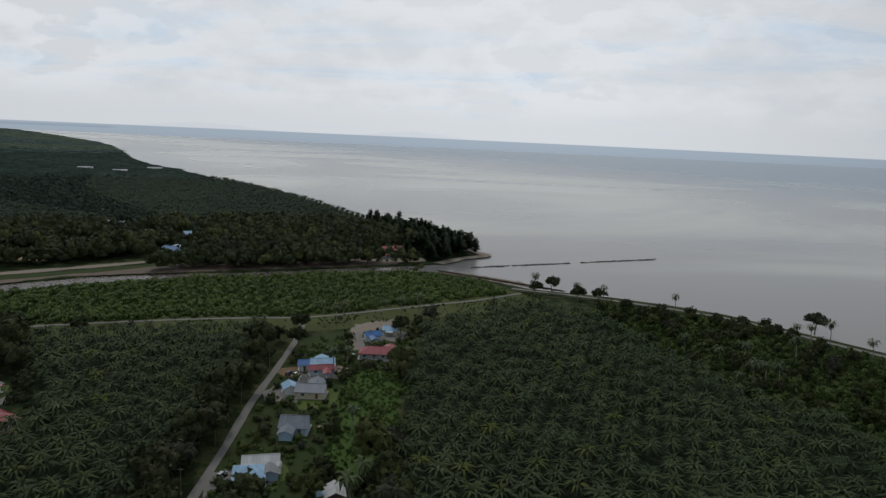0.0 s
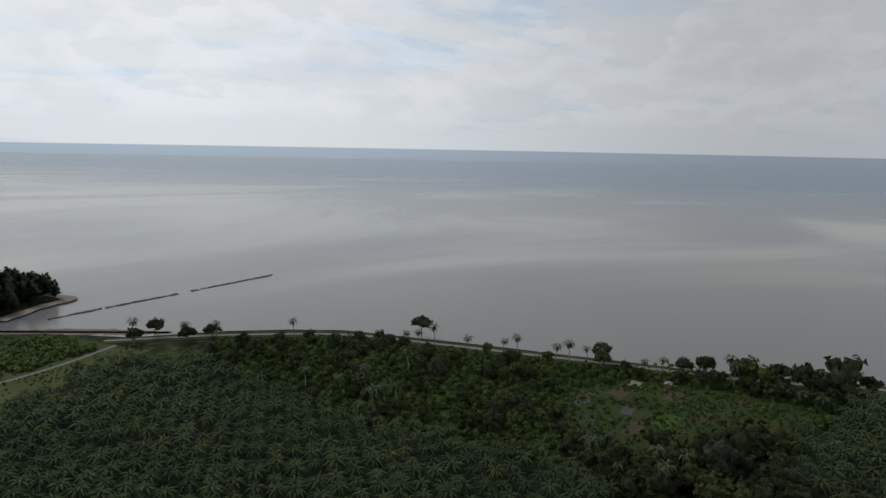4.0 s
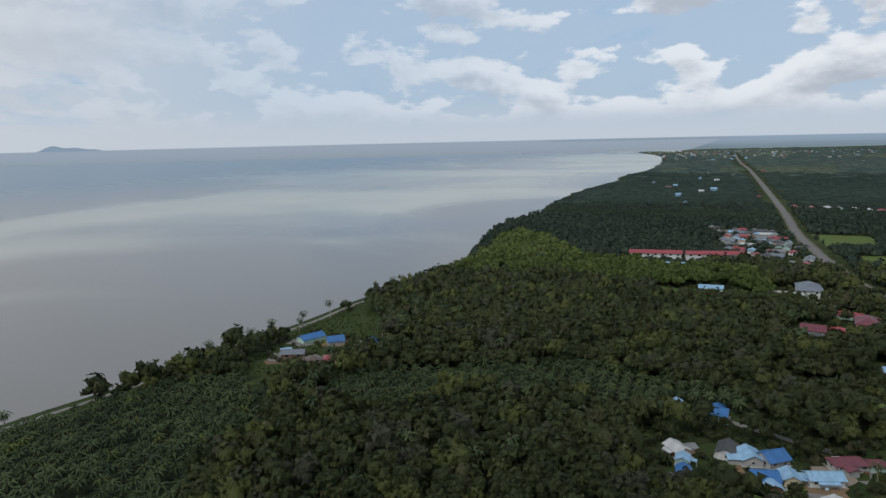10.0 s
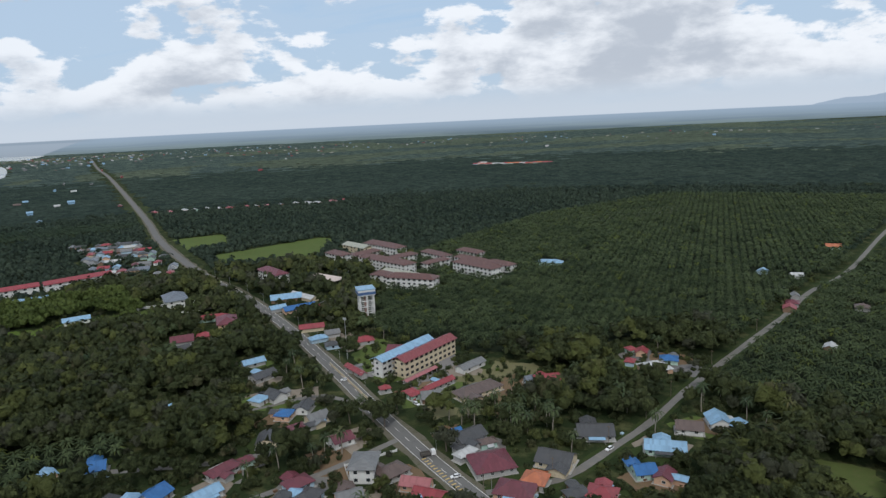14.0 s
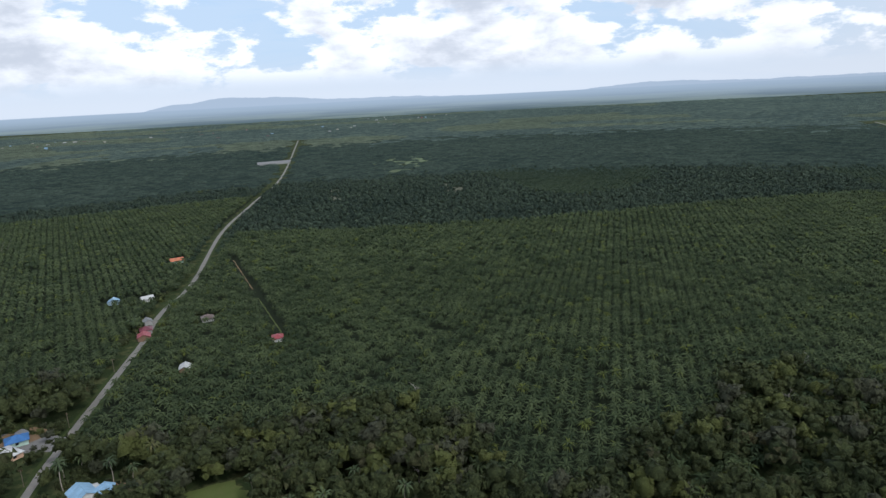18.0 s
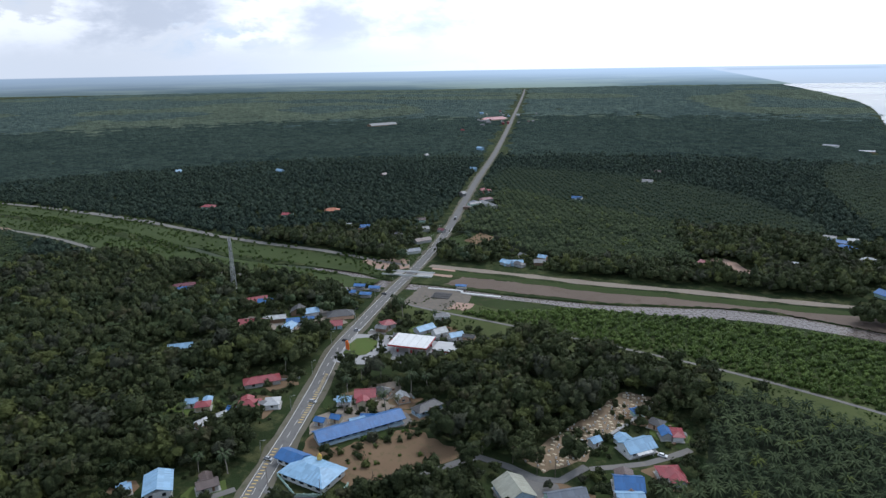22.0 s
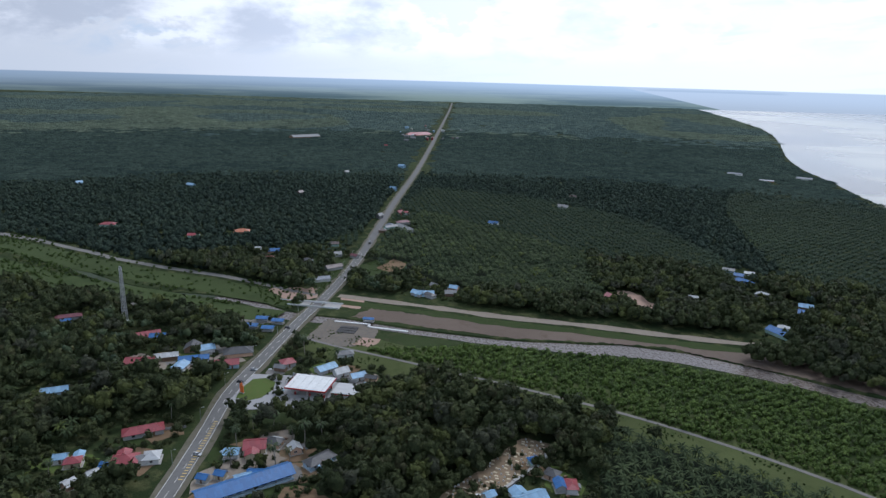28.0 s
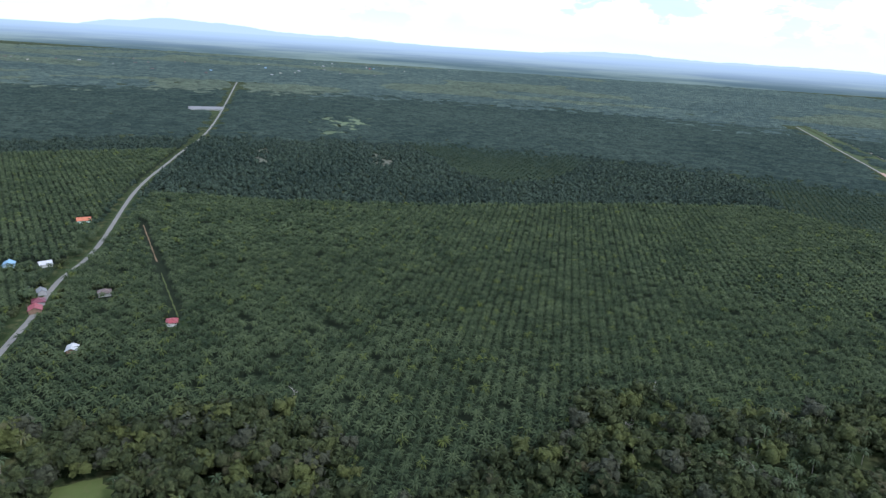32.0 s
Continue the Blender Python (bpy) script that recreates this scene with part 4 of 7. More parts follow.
def house(x, y, ang, length, width, colour, floors=1, wall=None, hip=None, note=""):
    """A village house: walls, roof, ridge, windows, door and a lean-to porch."""
    rng = _house_rng
    if width > length:
        length, width, ang = width, length, ang + 90
    length, width = max(length, 5.5), max(width, 4.0)
    claim(x, y, ang, length, width)
    far = math.hypot(x, y) > 350
    hip = (rng.random() < (0.55 if colour in ("maroon", "red", "orange", "darkgrey", "brown") else 0.2)) if hip is None else hip
    wall = wall or rng.choice([W_WHITE, W_CREAM, W_GREY, W_MINT, W_BLUE, W_PEACH, W_TIMBER, W_WHITE, W_GREY])
    h, rise = 3.0 * floors, width * rng.uniform(0.17, 0.25)
    wall_word = wall.name.replace("wall_", "").replace("paleblue", "pale blue")
    shape_word = "hipped" if hip else "gabled"
    label = note or f"{wall_word} village house with a {WORDS[colour]} {shape_word} metal roof"
    root = thing("house", pose(x, y, 0, 0, 0, ang), label, "house", "village houses")
    over = 0.8
    bl, bw = length - 1.2, width - 1.4
    put("wall", wall_shape(bl, bw, h, rise - 0.15, not hip).mesh("wall", wall), root)
    roof = (hip_roof if hip else gable_roof)(length, width, h, rise, over).mesh("roof", roof_mat(colour))
    put("roof", roof, root)
    r = max(0.3, length / 2 - (width / 2 if hip else 0))
    put("ridge_cap", Shape().box(-r, -0.18, h + rise + 0.10, r, 0.18, h + rise + 0.26, 0.06).mesh("ridge_cap", roof_mat(colour)), root)
    n = max(1, int(bl / (3.8 if not far else 6.5))) if math.hypot(x, y) < 440 else 0
    for floor in range(floors):
        for side in (-1, 1):
            for i in range(n):
                u = (i + 0.5) / n * bl - bl / 2
                if floor == 0 and i == n // 2 and side < 0:
                    door = put("door", box_mesh("door", 1.0, 0.12, 2.1, WOOD), root, pose(u, -bw / 2 - 0.03, 0.0))
                    if not far:
                        put("handle", box_mesh("handle", 0.06, 0.06, 0.2, STEEL), door, pose(0.36, -0.08, 1.0))
                else:
                    window_at(root, u, side * bw / 2, floor * 3.0 + 1.1, 180 if side < 0 else 0, far=far)
        if bw > 5 and not far:
            for side in (-1, 1):
                window_at(root, side * bl / 2, rng.uniform(-1, 1), floor * 3.0 + 1.1, -90 * side)
    if not far and rng.random() < 0.6:
        side = rng.choice((-1, 1))
        pw, pd = bl * rng.uniform(0.4, 0.8), rng.uniform(2.0, 3.2)
        pc = roof_mat(rng.choice([colour, colour, "lightblue", "grey", "darkgrey", "white"]))
        y0, y1 = side * (bw / 2), side * (bw / 2 + pd)
        sh = Shape().add([(-pw / 2, y0, h - 0.35), (pw / 2, y0, h - 0.35), (pw / 2, y1, h - 0.9), (-pw / 2, y1, h - 0.9),
                          (-pw / 2, y0, h - 0.23), (pw / 2, y0, h - 0.23), (pw / 2, y1, h - 0.78), (-pw / 2, y1, h - 0.78)],
                         [(0, 3, 2, 1), (4, 5, 6, 7), (0, 1, 5, 4), (1, 2, 6, 5), (2, 3, 7, 6), (3, 0, 4, 7)])
        put("porch_roof", sh.mesh("porch_roof", pc), root)
        for sx in (-1, 1):
            put("post", box_mesh("post", 0.16, 0.16, h - 0.85, W_GREY), root, pose(sx * (pw / 2 - 0.25), y1 - side * 0.2, 0))
    if math.hypot(x, y) < 400 and length > 8 and rng.random() < 0.65:
        wl, ww = rng.uniform(3.5, 5.5), bw * rng.uniform(0.55, 0.8)
        side, u = rng.choice((-1, 1)), rng.uniform(-0.3, 0.3) * bl
        wc = roof_mat(rng.choice([colour, colour, colour, "grey", "lightblue", "brown", "darkgrey"]))
        hw = h - rng.uniform(0.2, 0.5)
        m = pose(u, side * (bw / 2 + wl / 2 - 0.1), 0, 0, 0, 90)
        put("wing_wall", wall_shape(wl, ww, hw, ww * 0.2, True).mesh("wing_wall", wall), root, m)
        put("wing_roof", gable_roof(wl + 1.6, ww + 1.2, hw, ww * 0.2, 0.6).mesh("wing_roof", wc), root, m)
    if not far:
        put("plinth", box_mesh("plinth", round(bl + 1.6), round(bw + 1.6), 0.14, CONCRETE), root)
    return root


def block(name, x, y, ang, length, width, floors, wall, colour, label, bay=3.6, columns=True, hip=True, category="building", rise=None, z=0.0, group=""):
    """A long building of several storeys with galleries, columns and a pitched roof."""
    claim(x, y, ang, length, width, 3.5)
    root = thing(name, pose(x, y, z, 0, 0, ang), label, category, group)
    fh = 3.3
    h = fh * floors
    put("wall", Shape().box(-length / 2 + 0.6, -width / 2 + (1.9 if columns else 0.6), -0.2, length / 2 - 0.6, width / 2 - 0.6, h).mesh("wall", wall), root)
    rise = rise or width * 0.22
    put("roof", (hip_roof if hip else gable_roof)(length + 0.8, width + 0.8, h, rise, 0.6, 0.25).mesh("roof", roof_mat(colour)), root)
    n = max(2, int(length / (bay * (1.15 if math.hypot(x, y) < 400 else 1.5))))
    yf = -width / 2
    for fl in range(floors):
        if columns:
            put("gallery_floor", box_mesh("gallery_floor", length - 1.0, 2.0, 0.22, CONCRETE), root, pose(0, yf + 1.1, fl * fh + 0.02))
            put("parapet", box_mesh("parapet", length - 1.0, 0.16, 1.0, wall), root, pose(0, yf + 0.18, fl * fh + 0.24))
        for i in range(n):
            u = (i + 0.5) / n * (length - 1.2) - (length - 1.2) / 2
            window_at(root, u, yf + (1.9 if columns else 0.6), fl * fh + 1.1, 180, 2.4, 1.5, far=True)
            window_at(root, u, width / 2 - 0.6, fl * fh + 1.1, 0, 2.4, 1.5, far=True)
    for fl in range(floors):
        for end in (-1, 1):
            for w in ((-0.22, 0.24) if width > 9 else (0.0,)):
                window_at(root, end * (length / 2 - 0.6), w * width, fl * fh + 1.1, -90 * end, 1.5, 1.4, far=True)
    if columns:
        for i in range(0, n + 1, 2):
            u = i / n * (length - 1.4) - (length - 1.4) / 2
            put("column", box_mesh("column", 0.35, 0.35, h, wall), root, pose(u, yf + 0.2, 0))
    return root


# classroom blocks beside the main road
ANG_SCHOOL = math.degrees(math.atan2(-44, -14))
block("school_block", 168.5, -345.5, ANG_SCHOOL + 180, 48, 10, 3, W_CREAM, "darkred", "cream three-storey classroom block with a worn red hipped roof", hip=False, category="school")
block("school_block", 181, -342, ANG_SCHOOL + 180, 46, 9, 3, W_WHITE, "lightblue", "white three-storey classroom block with a pale blue roof", hip=False, category="school")
for k, sx in enumerate((-14, 2, 17)):
    tower = thing("stair_tower", pose(168.5, -345.5, 0, 0, 0, ANG_SCHOOL + 180) @ pose(sx, -5.6, 0), "purple painted stair bay on the classroom front", "stair tower")
    put("shaft", box_mesh("shaft", 2.2, 1.3, 10.2, surface("purple_paint", (0.20, 0.10, 0.20), 0.7)), tower)
    for lv in (1.0, 4.3, 7.6):
        put("grille", box_mesh("grille", 1.4, 0.1, 1.6, GLASS), tower, pose(0, -0.68, lv))
# big white-walled campus with dark red roofs
for (cx, cy, ca, cl, cw, cf) in ((300, -569, -24, 70, 15, 3), (336, -640, -27, 58, 15, 3), (268, -620, -33, 40, 12, 2), (236, -636, -28, 32, 12, 2),
                                 (247, -509, -2, 46, 14, 3), (284, -527, -8, 20, 14, 2), (206, -564, -28, 52, 15, 3), (365, -590, -26, 30, 14, 3), (190, -586, -28, 30, 12, 2), (300, -600, 62, 40, 11, 2),
                                 (345, -612, 64, 34, 11, 2), (222, -600, -28, 44, 11, 2), (255, -585, 60, 30, 10, 2)):
    block("campus_block", cx, cy, ca, cl, cw, cf, W_WHITE, "russet", f"white {('', 'one', 'two', 'three')[cf]}-storey campus block with a russet brown roof", 3.4, True, True, "building", group="campus blocks")
block("campus_hall", 270, -534, -23, 38, 16, 2, W_CREAM, "beige", "low campus hall with a pale tan roof", 4.5, False, False, "hall", 2.0)
block("campus_hall", 372, -647, -27, 42, 16, 2, W_CREAM, "beige", "campus assembly hall with a tan roof", 4.5, False, False, "hall", 2.5)
block("apartment_block", 387, -506, -31, 40, 14, 3, W_WHITE, "maroon", "white three-storey apartment block with a maroon roof", 3.3, True, True, "apartment block")
block("row_houses", 608.5, -407.5, 57.2, 53, 12, 2, W_WHITE, "red", "long white terrace row with a red roof", 5.0, True, False, "terrace")
block("row_houses", 577, -457.5, 62.2, 59, 12, 2, W_WHITE, "red", "long white terrace row with a red roof", 5.0, True, False, "terrace")
block("mansion", 424, -420, -40, 28, 18, 2, W_WHITE, "slate", "white two-storey mansion with a grey-blue hipped roof", 4.0, False, True, "mansion")
block("mansion", 336, -376, -49, 22, 14, 2, W_PEACH, "maroon", "peach two-storey villa with a maroon roof", 4.0, False, True, "villa")
block("blue_hall", 465.5, -360, 52, 19, 9, 1, W_WHITE, "lightblue", "low white hall with a pale blue roof", 4.0, False, False, "hall")
block("cyan_hall", 560, -394, 49, 28, 11, 1, W_WHITE, "lightblue", "low hall with a turquoise-blue roof among trees", 4.0, False, False, "hall")
block("blue_shops", -277, 93, 88, 44, 11, 1, W_BLUE, "blue", "pale blue single-storey shop row with a bright blue roof", 3.4, True, False, "shop row", 2.4)
block("white_hall", -273.5, 2, 170, 15, 11, 2, W_WHITE, "lightblue", "white two-storey hall with a pale blue gabled roof", 3.0, False, False, "hall", 2.0)
block("prayer_hall", -253, 61, 30, 24, 16, 1, W_WHITE, "lightblue", "white prayer hall with a broad pale blue roof", 3.5, False, True, "hall", 2.4)
block("prayer_annex", -268, 57, 30, 13, 9, 1, W_WHITE, "blue", "low annex with a blue roof beside the prayer hall", 3.5, False, False, "annex")
block("white_house", 146.5, -224.5, 107, 14.5, 11, 2, W_WHITE, "grey", "white two-storey villa with a stained grey roof", 3.5, False, True, "house")
dome = thing("dome", pose(-258, 66, 5.0), "small golden dome on the prayer hall roof", "dome")
dv = [(0, 0, 2.4)] + [(1.1 * math.cos(a * math.pi / 5) * math.cos(b), 1.1 * math.sin(a * math.pi / 5) * math.cos(b), 0.6 + 1.3 * math.sin(b)) for b in (1.1, 0.6, 0.1) for a in range(10)]
df = [(0, 1 + i, 1 + (i + 1) % 10) for i in range(10)] + [(1 + 10 * k + i, 11 + 10 * k + i, 11 + 10 * k + (i + 1) % 10, 1 + 10 * k + (i + 1) % 10) for k in range(2) for i in range(10)]
put("cap", mesh_from("cap", dv, df, surface("gold_paint", (0.55, 0.36, 0.06), 0.35, metal=0.4), True), dome)
put("drum", Shape().tube((0, 0, -0.6), (0, 0, 0.8), 1.15, 1.15, 10).mesh("drum", W_YELLOW), dome)


def water_tower(x, y):
    claim(x, y, 0, 14, 14, 2)
    root = thing("water_tower", pose(x, y, 0, 0, 0, 38), "white concrete water tower with a blue-white tank", "water tower")
    for sx in (-5, 0, 5):
        for sy in (-5, 0, 5):
            if sx or sy:
                put("leg", box_mesh("leg", 0.9, 0.9, 18.0, W_WHITE), root, pose(sx, sy, 0))
    for z in (4.4, 8.8, 13.2, 17.3):
        for s in (-5, 0, 5):
            put("beam", box_mesh("beam", 10.9, 0.6, 0.7, W_WHITE), root, pose(0, s, z))
            put("beam", box_mesh("beam", 10.9, 0.6, 0.7, W_WHITE), root, pose(s, 0, z, 0, 0, 90))
    put("core", box_mesh("core", 2.6, 2.6, 18, surface("brick_core", (0.30, 0.2, 0.17), 0.9)), root)
    tank = put("tank", box_mesh("tank", 12.5, 12.5, 4.2, W_WHITE), root, pose(0, 0, 18))
    put("tank_band", box_mesh("tank_band", 12.8, 12.8, 2.0, surface("navy_paint", (0.05, 0.10, 0.22), 0.6)), tank, pose(0, 0, 0.6))
    put("tank_roof", box_mesh("tank_roof", 13.2, 13.2, 0.5, roof_mat("lightblue")), tank, pose(0, 0, 4.2))


water_tower(247, -423)


def lattice_mast(x, y, h, label):
    root = thing("telecom_mast", pose(x, y, 0, 0, 0, 20), label, "mast")
    s = Shape()
    levels = 18
    half = lambda k: 1.5 - 0.9 * k / levels
    for k in range(levels):
        z0, z1, a, b = h * k / levels, h * (k + 1) / levels, half(k), half(k + 1)
        ca = [(-a, -a), (a, -a), (a, a), (-a, a)]
        cb = [(-b, -b), (b, -b), (b, b), (-b, b)]
        for i in range(4):
            j = (i + 1) % 4
            s.tube((*ca[i], z0), (*cb[i], z1), 0.2, 0.2, 4)
            s.tube((*ca[i], z0), (*cb[j], z1), 0.11, 0.11, 3)
            s.tube((*cb[i], z1), (*cb[j], z1), 0.11, 0.11, 3)
    put("lattice", s.mesh("lattice", W_GREY), root)
    for k in range(6):
        a = k * 60
        put("antenna", box_mesh("antenna", 0.35, 0.2, 2.4, W_WHITE), root, pose(1.1 * math.cos(radians(a)), 1.1 * math.sin(radians(a)), h - 3.4 - (k % 2) * 3, 0, 0, a))
    put("cabin", box_mesh("cabin", 2.6, 2.2, 2.6, W_WHITE), root, pose(3.5, 0, 0))
    claim(x, y, 0, 6, 6)


lattice_mast(-524, 91, 44, "tall grey steel lattice telecom mast")


def floodlight(x, y, h):
    root = thing("floodlight_mast", pose(x, y, 0), "tall grey floodlight mast beside the school", "lamp post")
    put("pole", Shape().tube((0, 0, 0), (0, 0, h), 0.28, 0.14, 8).mesh("pole", STEEL), root)
    head = put("head", box_mesh("head", 2.2, 0.5, 1.4, STEEL), root, pose(0, 0, h))
    for i in (-0.7, 0, 0.7):
        put("lamp", box_mesh("lamp", 0.5, 0.3, 0.5, W_WHITE), head, pose(i, -0.35, 0.4))


floodlight(219, -342, 25)


def station():
    root = thing("filling_station", pose(-348, 159, 0, 0, 0, 43), "white flat-roofed filling station with a red fascia", "filling station")
    claim(-348, 159, 43, 26, 20, 1)
    put("canopy", box_mesh("canopy", 25, 19, 0.9, W_WHITE), root, pose(0, 0, 5.0))
    put("fascia", box_mesh("fascia", 25.2, 0.14, 1.0, RED_PAINT), root, pose(0, -9.6, 4.95))
    put("fascia", box_mesh("fascia", 0.14, 19.2, 1.0, RED_PAINT), root, pose(12.6, 0, 4.95))
    put("fascia", box_mesh("fascia", 0.14, 19.2, 1.0, RED_PAINT), root, pose(-12.6, 0, 4.95))
    for k in range(5):
        put("roof_seam", box_mesh("roof_seam", 0.12, 18.6, 0.12, W_GREY), root, pose(-10 + 5 * k, 0, 5.9))
    for sx in (-9, 0, 9):
        for sy in (-6, 6):
            put("column", box_mesh("column", 0.6, 0.6, 5.0, W_WHITE), root, pose(sx, sy, 0))
            put("pump", box_mesh("pump", 1.0, 0.6, 1.8, RED_PAINT), root, pose(sx + 1.6, sy, 0.15))
    shop = put("shop", box_mesh("shop", 14, 13, 3.6, W_WHITE), root, pose(22, 1, 0))
    put("shop_roof", box_mesh("shop_roof", 14.6, 13.6, 0.3, surface("flat_roof", (0.42, 0.42, 0.41), 0.9)), shop, pose(0, 0, 3.6))
    put("shop_stripe", box_mesh("shop_stripe", 14.2, 0.1, 0.7, RED_PAINT), shop, pose(0, -6.6, 2.7))
    sign = thing("orange_sign", pose(-368, 124, 0.3, 0, 0, 20), "tall orange monument sign on the oval lawn", "sign")
    put("panel", Shape().box(-1.4, -0.3, 0, -0.6, 0.3, 5.5).box(-0.5, -0.3, 0, 0.4, 0.3, 6.3).box(0.5, -0.3, 0, 1.4, 0.3, 5.0).mesh("panel", ORANGE_PAINT), sign)
    put("base", box_mesh("base", 3.6, 1.2, 0.4, CONCRETE), sign)


station()


def kiosk(x, y, ang):
    root = thing("market_kiosk", pose(x, y, 0, 0, 0, ang), "open market kiosk with a blue metal roof", "kiosk", "market kiosks")
    claim(x, y, ang, 9, 7, 0.5)
    put("roof", gable_roof(9.5, 7, 3.0, 1.0, 0.6).mesh("roof", roof_mat("blue")), root)
    put("counter", box_mesh("counter", 7.5, 4.5, 1.1, W_GREY), root)
    for sx in (-4, 4):
        for sy in (-2.6, 2.6):
            put("post", box_mesh("post", 0.16, 0.16, 3.0, W_GREY), root, pose(sx, sy, 0))


for kx, ky in ((-474, 178), (-464, 166), (-463, 186), (-453, 174)):
    kiosk(kx, ky, 50)


def tent(x, y):
    root = thing("event_canopy", pose(x, y, 0, 0, 0, -18), "wide whitish fabric canopy in front of the campus", "canopy")
    claim(x, y, -18, 36, 14)
    for k in range(4):
        cell = hip_roof(9.2, 15, 4.2, 2.2, 0.3, 0.1).mesh("cover", surface("canvas", (0.52, 0.44, 0.40), 0.8))
        put("cover", cell, root, pose(-13.5 + 9 * k, 0, 0))
        for sy in (-7, 7):
            put("pole", box_mesh("pole", 0.14, 0.14, 4.2, STEEL), root, pose(-18 + 9 * k, sy, 0))


tent(334, -514)

# village houses
house(-53.1, 274.7, 180, 18.4, 8.5, "red")
house(-59.1, 300.1, 26, 8.7, 6.0, "blue")
house(-75.6, 256.5, 10, 10.8, 9.0, "lightblue")
house(-75.1, 250.8, 14, 10.8, 5.0, "red")
house(-83.0, 255.3, 9, 6.0, 6.0, "blue")
house(-51.1, 310.4, 175, 7.9, 6.0, "lightblue")
house(-74.6, 227.9, 1, 11.8, 9.0, "slate")
house(-83.3, 229.2, 21, 6.0, 7.0, "lightblue")
house(-73.9, 197.4, 1, 10.0, 9.0, "slate")
house(-77.9, 170.4, 13, 11.3, 8.0, "white")
house(-79.5, 163.5, 14, 9.5, 9.0, "lightblue")
house(-53.1, 155.5, 13, 6.0, 7.0, "white")
house(-173.0, 190.8, 63, 10.6, 9.0, "red")
house(-192.3, 217.6, 52, 6.0, 9.0, "red")
house(-195.7, 213.6, 58, 6.0, 8.0, "blue")
house(-169.1, 163.7, 58, 11.6, 9.0, "lightblue")
house(-203.9, 216.8, 21, 7.5, 7.0, "darkgrey")
house(-176.3, 170.0, 53, 12.5, 12.0, "blue")
house(-194.9, 194.1, 81, 15.4, 11.0, "lightblue")
house(-217.0, 217.4, 75, 6.0, 6.0, "blue")
house(-208.0, 180.8, 91, 6.0, 5.0, "lightblue")
house(-183.0, 142.5, 72, 16.9, 10.0, "slate")
house(-197.8, 127.5, 78, 14.2, 15.0, "beige")
house(-68.2, 518.9, 27, 24.0, 10.0, "red")
house(-90.6, 521.0, 36, 13.2, 13.0, "red")
house(-70.7, 539.6, 21, 19.5, 12.0, "red")
house(-276.5, 130.1, 100, 16.0, 8.0, "darkgrey")
house(-292.5, 124.2, 81, 6.8, 7.0, "white")
house(-279.5, 102.8, 52, 15.5, 8.0, "blue")
house(-237.1, 496.7, 169, 21.4, 11.0, "blue")
house(-281.7, 93.7, 83, 8.3, 8.0, "lightblue")
house(-305.8, 108.7, 65, 11.6, 11.0, "red")
house(-105.1, 573.9, 37, 14.0, 7.0, "white")
house(-347.4, 190.5, 82, 9.8, 8.0, "lightblue")
house(-305.9, 96.9, 58, 8.0, 7.0, "lightblue")
house(-358.4, 184.6, 90, 9.7, 8.0, "white")
house(-69.0, 600.4, 40, 10.5, 7.0, "white")
house(-368.4, 178.9, 96, 13.7, 9.0, "lightblue")
house(-268.2, 20.0, 87, 9.4, 7.0, "brown")
house(-381.8, 199.9, 69, 11.6, 7.0, "grey")
house(-323.7, 63.8, 67, 8.4, 9.0, "white")
house(-247.2, 560.6, 30, 16.3, 10.0, "blue")
house(-326.8, 52.1, 69, 12.9, 11.0, "red")
house(-360.6, 451.3, 178, 17.6, 11.0, "pink")
house(-389.7, 162.1, 85, 9.7, 9.0, "red")
house(-323.1, 37.8, 104, 6.0, 6.0, "white")
house(-323.1, 512.2, 30, 8.7, 8.0, "white")
house(-351.4, 65.9, 79, 20.5, 9.0, "red")
house(-320.9, 27.8, 117, 6.0, 6.0, "white")
house(-267.2, -21.5, 90, 10.9, 11.0, "red")
house(-283.8, -10.4, 90, 6.0, 6.0, "lightblue")
house(-270.4, -30.1, 77, 6.0, 9.0, "red")
house(-339.8, 31.9, 72, 8.2, 7.0, "red")
house(-346.4, 27.6, 69, 6.7, 6.0, "lightblue")
house(-409.3, 128.6, 69, 16.4, 10.0, "red")
house(-294.3, 576.5, 10, 14.1, 8.0, "white")
house(-423.3, 141.3, 72, 19.2, 11.0, "darkgrey")
house(-447.5, 338.0, 57, 10.7, 8.0, "grey")
house(-453.1, 319.3, 9, 12.4, 7.0, "darkgrey")
house(-420.5, 102.9, 139, 11.0, 9.0, "lightblue")
house(-427.1, 113.3, 71, 19.4, 9.0, "blue")
house(-458.8, 317.7, 57, 17.7, 8.0, "lightblue")
house(-462.2, 313.2, 15, 11.4, 8.0, "lightblue")
house(-440.1, 125.4, 85, 10.6, 9.0, "lightblue")
house(-446.8, 118.2, 64, 10.9, 11.0, "darkgrey")
house(-327.2, 600.2, 176, 19.0, 9.0, "blue")
house(-441.1, 99.4, 74, 15.7, 7.0, "white")
house(-441.7, 83.8, 61, 18.4, 11.0, "red")
house(-424.7, 34.4, 76, 15.2, 7.0, "lightblue")
house(-340.2, 615.6, 19, 9.6, 8.0, "blue")
house(-478.9, 103.4, 64, 11.3, 7.0, "blue")
house(-485.1, 97.2, 83, 18.8, 10.0, "red")
house(-542.2, 260.8, 81, 15.3, 8.0, "slate")
house(221.6, -145.3, 53, 6.0, 7.0, "blue")
house(158.9, -185.3, 51, 11.7, 13.0, "darkgrey")
house(180.9, -177.8, 61, 8.7, 13.0, "white")
house(229.8, -151.3, 48, 6.0, 7.0, "lightblue")
house(150.0, -195.1, 59, 9.0, 10.0, "darkgrey")
house(207.5, -169.9, 64, 11.1, 10.0, "blue")
